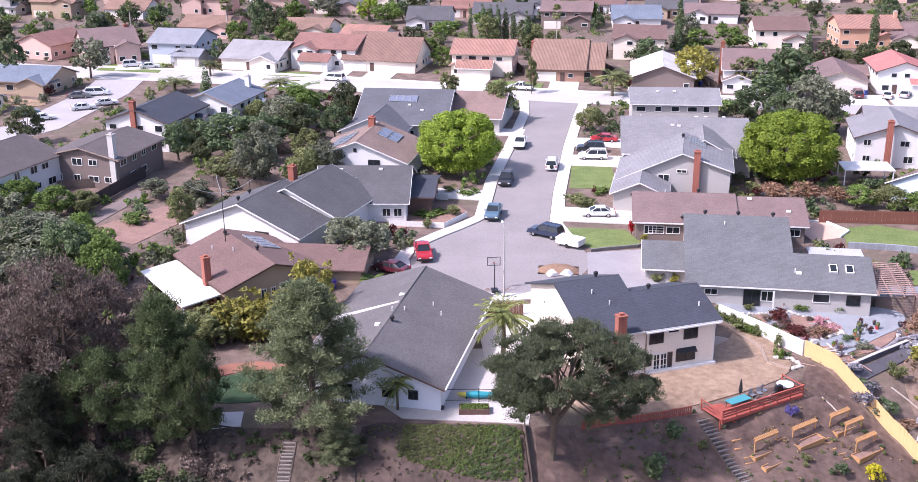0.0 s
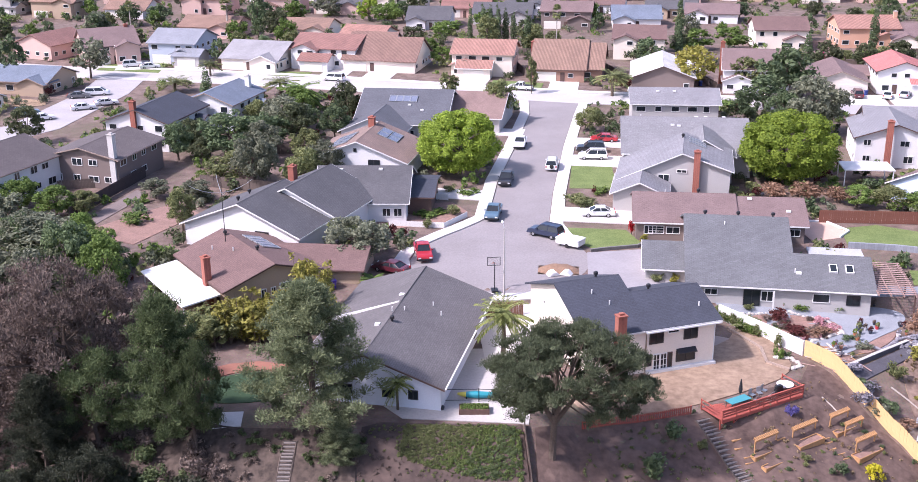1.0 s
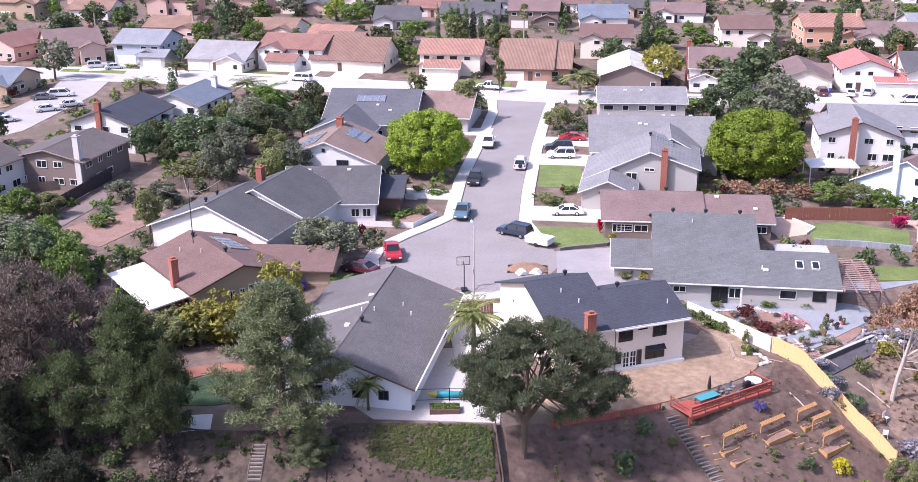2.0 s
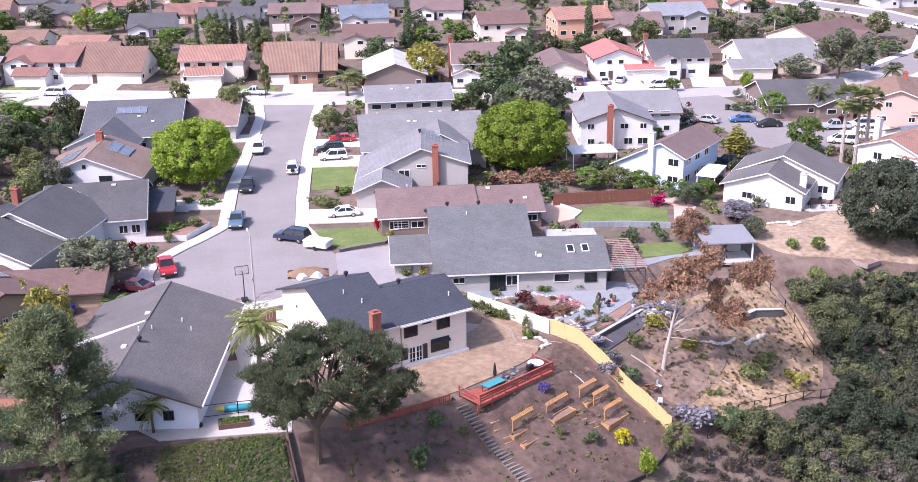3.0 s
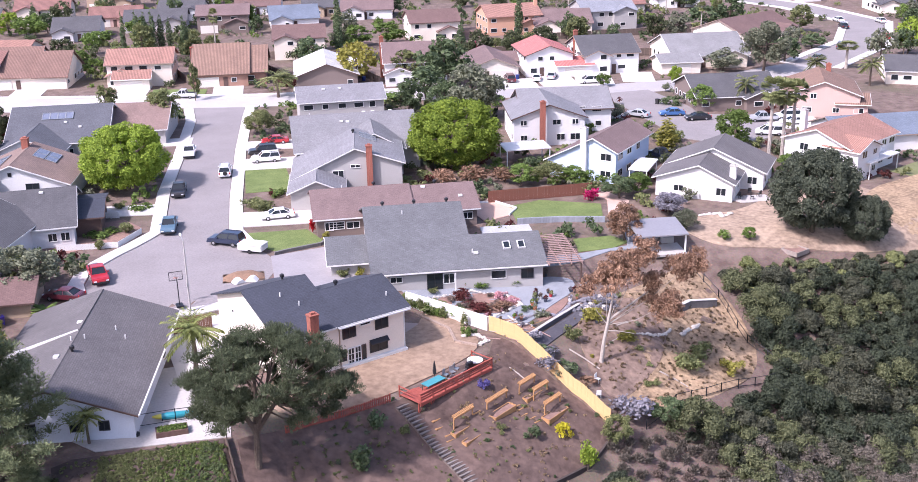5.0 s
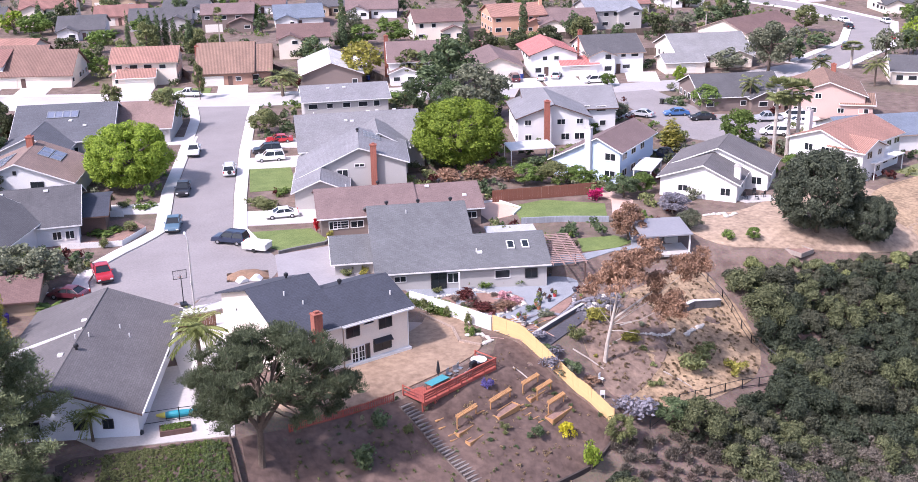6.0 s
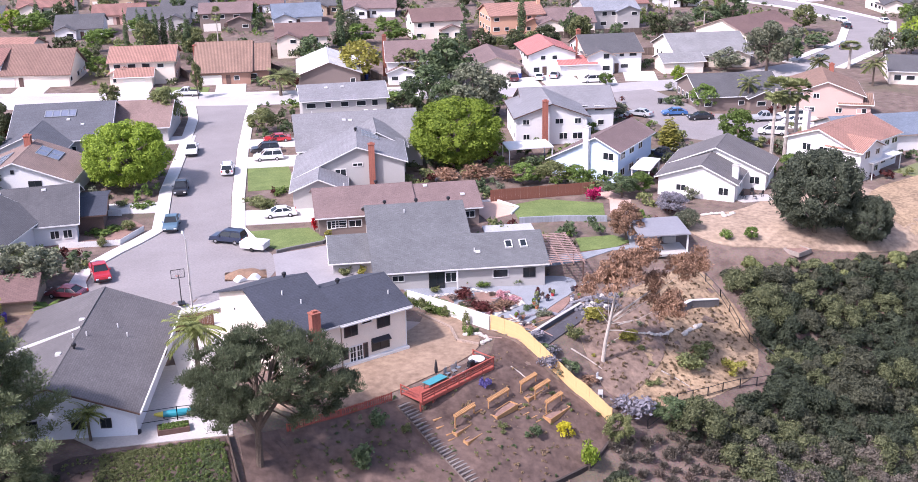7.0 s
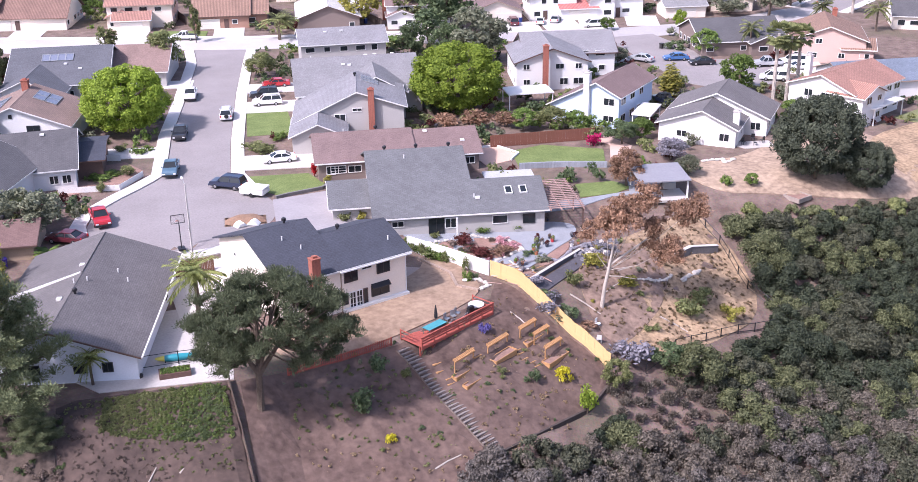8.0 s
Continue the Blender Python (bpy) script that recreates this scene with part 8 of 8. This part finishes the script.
UP, DOWN = 81, -99
vehicle("pickup", "red", -4.6, 132.6, -82)
vehicle("pickup", "teal", 4.9, 148.6, DOWN)
vehicle("pickup", "black", 7.4, 165.2, DOWN)
suv = vehicle("suv", "white", 15.2, 173.4, UP)
vehicle("pickup", "white", 10.8, 187.4, DOWN)
vehicle("suv", "navy", 11.6, 139.9, 145)
vehicle("sedan", "white", 19.6, 148.3, 178)
vehicle("suv", "white", 22.4, 178.6, 175)
vehicle("suv", "black", 22.6, 183.4, 175)
vehicle("sedan", "red", 25.7, 190.2, 175)
vehicle("sedan", "maroon", -8.4, 127.2, 150)
for kind, colour, x, y, a in (("van", "white", -27.8, 247.0, 160), ("pickup", "white", 13.5, 235.0, 160), ("sedan", "white", -73.6, 264.0, 20), ("suv", "white", -78.2, 266.0, 20), ("suv", "teal", -84.8, 214.5, 30), ("sedan", "white", -80.5, 210.4, 30), ("sedan", "white", -75.4, 219.4, 25),
                              ("sedan", "white", -72.0, 223.6, 25), ("van", "white", -76.8, 233.4, 10), ("sedan", "grey", -79.8, 230.6, 10), ("suv", "maroon", 82.3, 225.0, 80), ("sedan", "white", 88.1, 224.0, 70), ("sedan", "silver", 92.0, 224.6, 60), ("van", "white", 97.6, 216.6, 172)):
    vehicle(kind, colour, x, y, a)
for kind, colour, x, y, a in (("sedan", "silver", 93.2, 185.0, 130), ("sedan", "blue", 99.6, 183.4, 165), ("sedan", "black", 102.4, 178.6, 170), ("pickup", "silver", 112.8, 173.4, 165), ("van", "white", 108.6, 164.2, 150), ("sedan", "white", 116.7, 169.4, 165), ("suv", "white", 118.0, 173.2, 165),
                              ("suv", "grey", 171.5, 231.6, 45), ("sedan", "black", 191.0, 258.0, 70), ("sedan", "red", 190.4, 239.4, 60), ("sedan", "grey", 157.4, 220.8, 30), ("pickup", "navy", 83.6, 157.0, 100), ("sedan", "white", 196.5, 268.0, 80), ("sedan", "white", 206, 262, 75)):
    vehicle(kind, colour, x, y, a)
spare = part("spare_wheel", Geo().tube([(-2.45, -0.1, 0.85), (-2.62, -0.1, 0.85)], [0.34, 0.32], 14), TYRE, suv, "black spare wheel")
trailer = thing("tent_trailer", pose(14.5, 135.9, 0.06, 0, 0, 145), "low white folded tent trailer by the kerb", "trailer")
part("box", soft_edges(Geo().box(0, 0, 0.72, 3.4, 2.0, 0.75).mesh("box", WHITE), 0.08), WHITE, trailer)
part("lid", soft_edges(Geo().box(0, 0, 1.16, 3.5, 2.08, 0.16).mesh("lid", WHITE), 0.06), WHITE, trailer)
part("drawbar", Geo().tube([(1.7, 0, 0.45), (2.9, 0, 0.45)], [0.06, 0.05], 6), DARK, trailer)
for sy in (-1, 1):
    part("wheel", Geo().tube([(0, sy * 0.9, 0.3), (0, sy * 1.05, 0.3)], [0.3, 0.28], 14), TYRE, trailer)
for x, y, c in ((-15.8, 121.4, "bin_blue"), (-14.9, 121.9, "bin_violet"), (-16.6, 121.0, "bin_green"), (-21.5, 258.6, "bin_blue"), (84.6, 226.6, "bin_blue"), (52.6, 237.6, "bin_blue"), (101.5, 193, "bin_black")):
    mat = paint(c, {"bin_blue": (0.02, 0.05, 0.25), "bin_violet": (0.06, 0.03, 0.25), "bin_green": (0.02, 0.09, 0.1), "bin_black": (0.03, 0.03, 0.03)}[c], 0.5)
    bn = thing("wheelie_bin", pose(x, y, ground_z(x, y) + 0.05, 0, 0, 20), c[4:] + " plastic wheeled rubbish bin standing outside", "bin", "wheeled bins")
    part("bin_body", Geo().add([(-.24, -.28, 0.06), (.24, -.28, 0.06), (.24, .28, 0.06), (-.24, .28, 0.06), (-.3, -.36, 1.0), (.3, -.36, 1.0), (.3, .36, 1.0), (-.3, .36, 1.0)], [(3, 2, 1, 0), (4, 5, 6, 7), (0, 1, 5, 4), (1, 2, 6, 5), (2, 3, 7, 6), (3, 0, 4, 7)]), mat, bn)
    part("lid", Geo().box(0, 0, 1.04, 0.66, 0.8, 0.08), mat, bn)
    for sx in (-1, 1):
        part("wheel", Geo().tube([(sx * 0.24, 0.3, 0.1), (sx * 0.3, 0.3, 0.1)], [0.1, 0.1], 8), TYRE, bn)

# ---- houses, trees and hedges further off ----
rnd = random.Random(77)
ROOFS = (GREY_ROOF, BROWN_ROOF, MAUVE_ROOF, TAN_TILE, SALMON_TILE, BLUE_ROOF, PALE_ROOF, RED_TILE)
ROOF_WORDS = ("grey", "brown", "mauve-brown", "tan tile", "salmon tile", "blue-grey", "pale grey", "red tile")
WALLS = (WHITE_ST, CREAM_ST, GREY_ST, PINK_ST, TAN_ST)
for row_y, x0, x1, step in ((352, -190, 70, 21), (385, -200, 260, 22), (330, 150, 260, 22), (300, 225, 330, 23), (425, -210, 290, 23), (268, -200, -118, 22), (205, -150, -92, 23), (180, -140, -88, 22), (247, 225, 300, 22), (205, 185, 260, 23)):
    x = x0
    while x < x1:
        y = row_y + rnd.uniform(-5, 5) - 0.12 * (x - 40) * (1 if x > 40 else 0.4)
        clear = all(math.hypot(x - f[0], y - f[1]) > (max(f[3], f[4]) + 15) / 2 for f in FOOTPRINTS) and not any(inside(x + dx, y + dy, p) for p in LAID for dx in (-7, 0, 7) for dy in (-7, 0, 7))
        k = rnd.randrange(len(ROOFS))
        two = rnd.random() < 0.45
        turn = rnd.choice((-10, -14, 80, -6))
        if clear:
            neighbour(("two-storey" if two else "low") + " stucco house with a " + ROOF_WORDS[k] + " roof", [(x, y, turn, rnd.uniform(13, 16), rnd.uniform(11, 13), 5.0 if two else 2.8, 2.4)], rnd.choice(WALLS), ROOFS[k], "S" if turn < 0 else "W")
        x += step + rnd.uniform(-2, 3)


def is_free(x, y, r):
    for fx, fy, rot, L, D in FOOTPRINTS:
        if abs(x - fx) + abs(y - fy) < 40:
            v = Matrix.Rotation(radians(-rot), 2) @ Vector((x - fx, y - fy))
            if abs(v.x) < L / 2 + r and abs(v.y) < D / 2 + r:
                return False
    return not any(inside(x + dx, y + dy, p) for p in LAID for dx, dy in ((0, 0), (r, 0), (-r, 0), (0, r), (0, -r)))


def scatter(count, x0, x1, y0, y1, r):
    out, tries = [], 0
    while len(out) < count and tries < count * 30:
        tries += 1
        x, y = rnd.uniform(x0, x1), rnd.uniform(y0, y1)
        if y > rim_y(x) + 3 and is_free(x, y, r):
            out.append((x, y))
    return out


for x0, x1, y0, y1, n in ((-48, -20, 160, 215, 14), (-62, -34, 118, 150, 8), (-130, -75, 150, 300, 20), (-60, 60, 262, 300, 18), (60, 150, 245, 300, 16), (-160, 240, 300, 345, 30), (-180, 280, 345, 430, 46), (50, 66, 175, 215, 5), (130, 230, 205, 300, 15)):
    for x, y in scatter(n, x0, x1, y0, y1, 2.2):
        s = rnd.uniform(4.5, 8.5)
        plant("broad", rnd.choice(("dark", "dark", "green", "grey", "olive", "pine")), x, y, s, s * rnd.uniform(0.75, 1.1))
for i in range(14):
    for x, y in scatter(1, -150, 220, 200, 360, 1.5):
        plant("fan_palm" if i % 2 else "cypress", "olive" if i % 2 else "dark", x, y, 3.0 if i % 2 else 2.4, rnd.uniform(7, 13))


def hedges(spots, sizes, colours, seed, label):
    rng = np.random.default_rng(seed)
    lumps = {c: ([], []) for c in colours}
    for x, y in spots:
        cs, rs = lumps[colours[rng.integers(len(colours))]]
        s, a = rng.uniform(*sizes), rng.uniform(0, 2 * math.pi)
        for k in range(6):
            t = rng.uniform(-1.3, 1.3) * s
            cs.append((x + math.cos(a) * t + rng.normal(0, 0.25) * s, y + math.sin(a) * t + rng.normal(0, 0.25) * s, ground_z(x, y) + rng.uniform(0.15, 0.8) * s))
            rs.append(s * rng.uniform(0.25, 0.5))
    for c in colours:
        cs, rs = lumps[c]
        if cs:
            tagged(new("garden_hedge", quads_mesh("garden_hedge", np.concatenate([leaf_cloud(rng, cs, rs, len(cs) * 18, 0.32, 0.9, (0.6, 1.1)), core_quads(rng, cs, rs, 0.66, 0.9)]), foliage("foliage_" + c, *GREENS[c]))), WORDS[c] + " " + label, "hedge", "", "stuff")


hedges(scatter(430, -45, 130, 122, 240, 1.0), (0.8, 2.0), ("dark", "green", "olive", "grey", "maroon", "pine"), 11, "garden shrubs between the houses")
hedges(scatter(760, -170, 230, 240, 420, 1.2), (1.0, 2.6), ("dark", "green", "olive", "grey", "pine"), 12, "garden shrubs between distant houses")
hedges(scatter(80, -62, -32, 108, 160, 0.8), (0.8, 2.0), ("dark", "green", "grey", "pine"), 13, "overgrown garden shrubs on the bank")
hedges(scatter(150, -135, -60, 178, 292, 1.0), (0.9, 2.0), ("dark", "green", "olive", "grey"), 16, "garden shrubs along the side street")
yard("yard_pad", [(-100, 232), (-86, 229), (-84, 222), (-98, 224)], STRAW, "dry straw-coloured front yard", "yard")
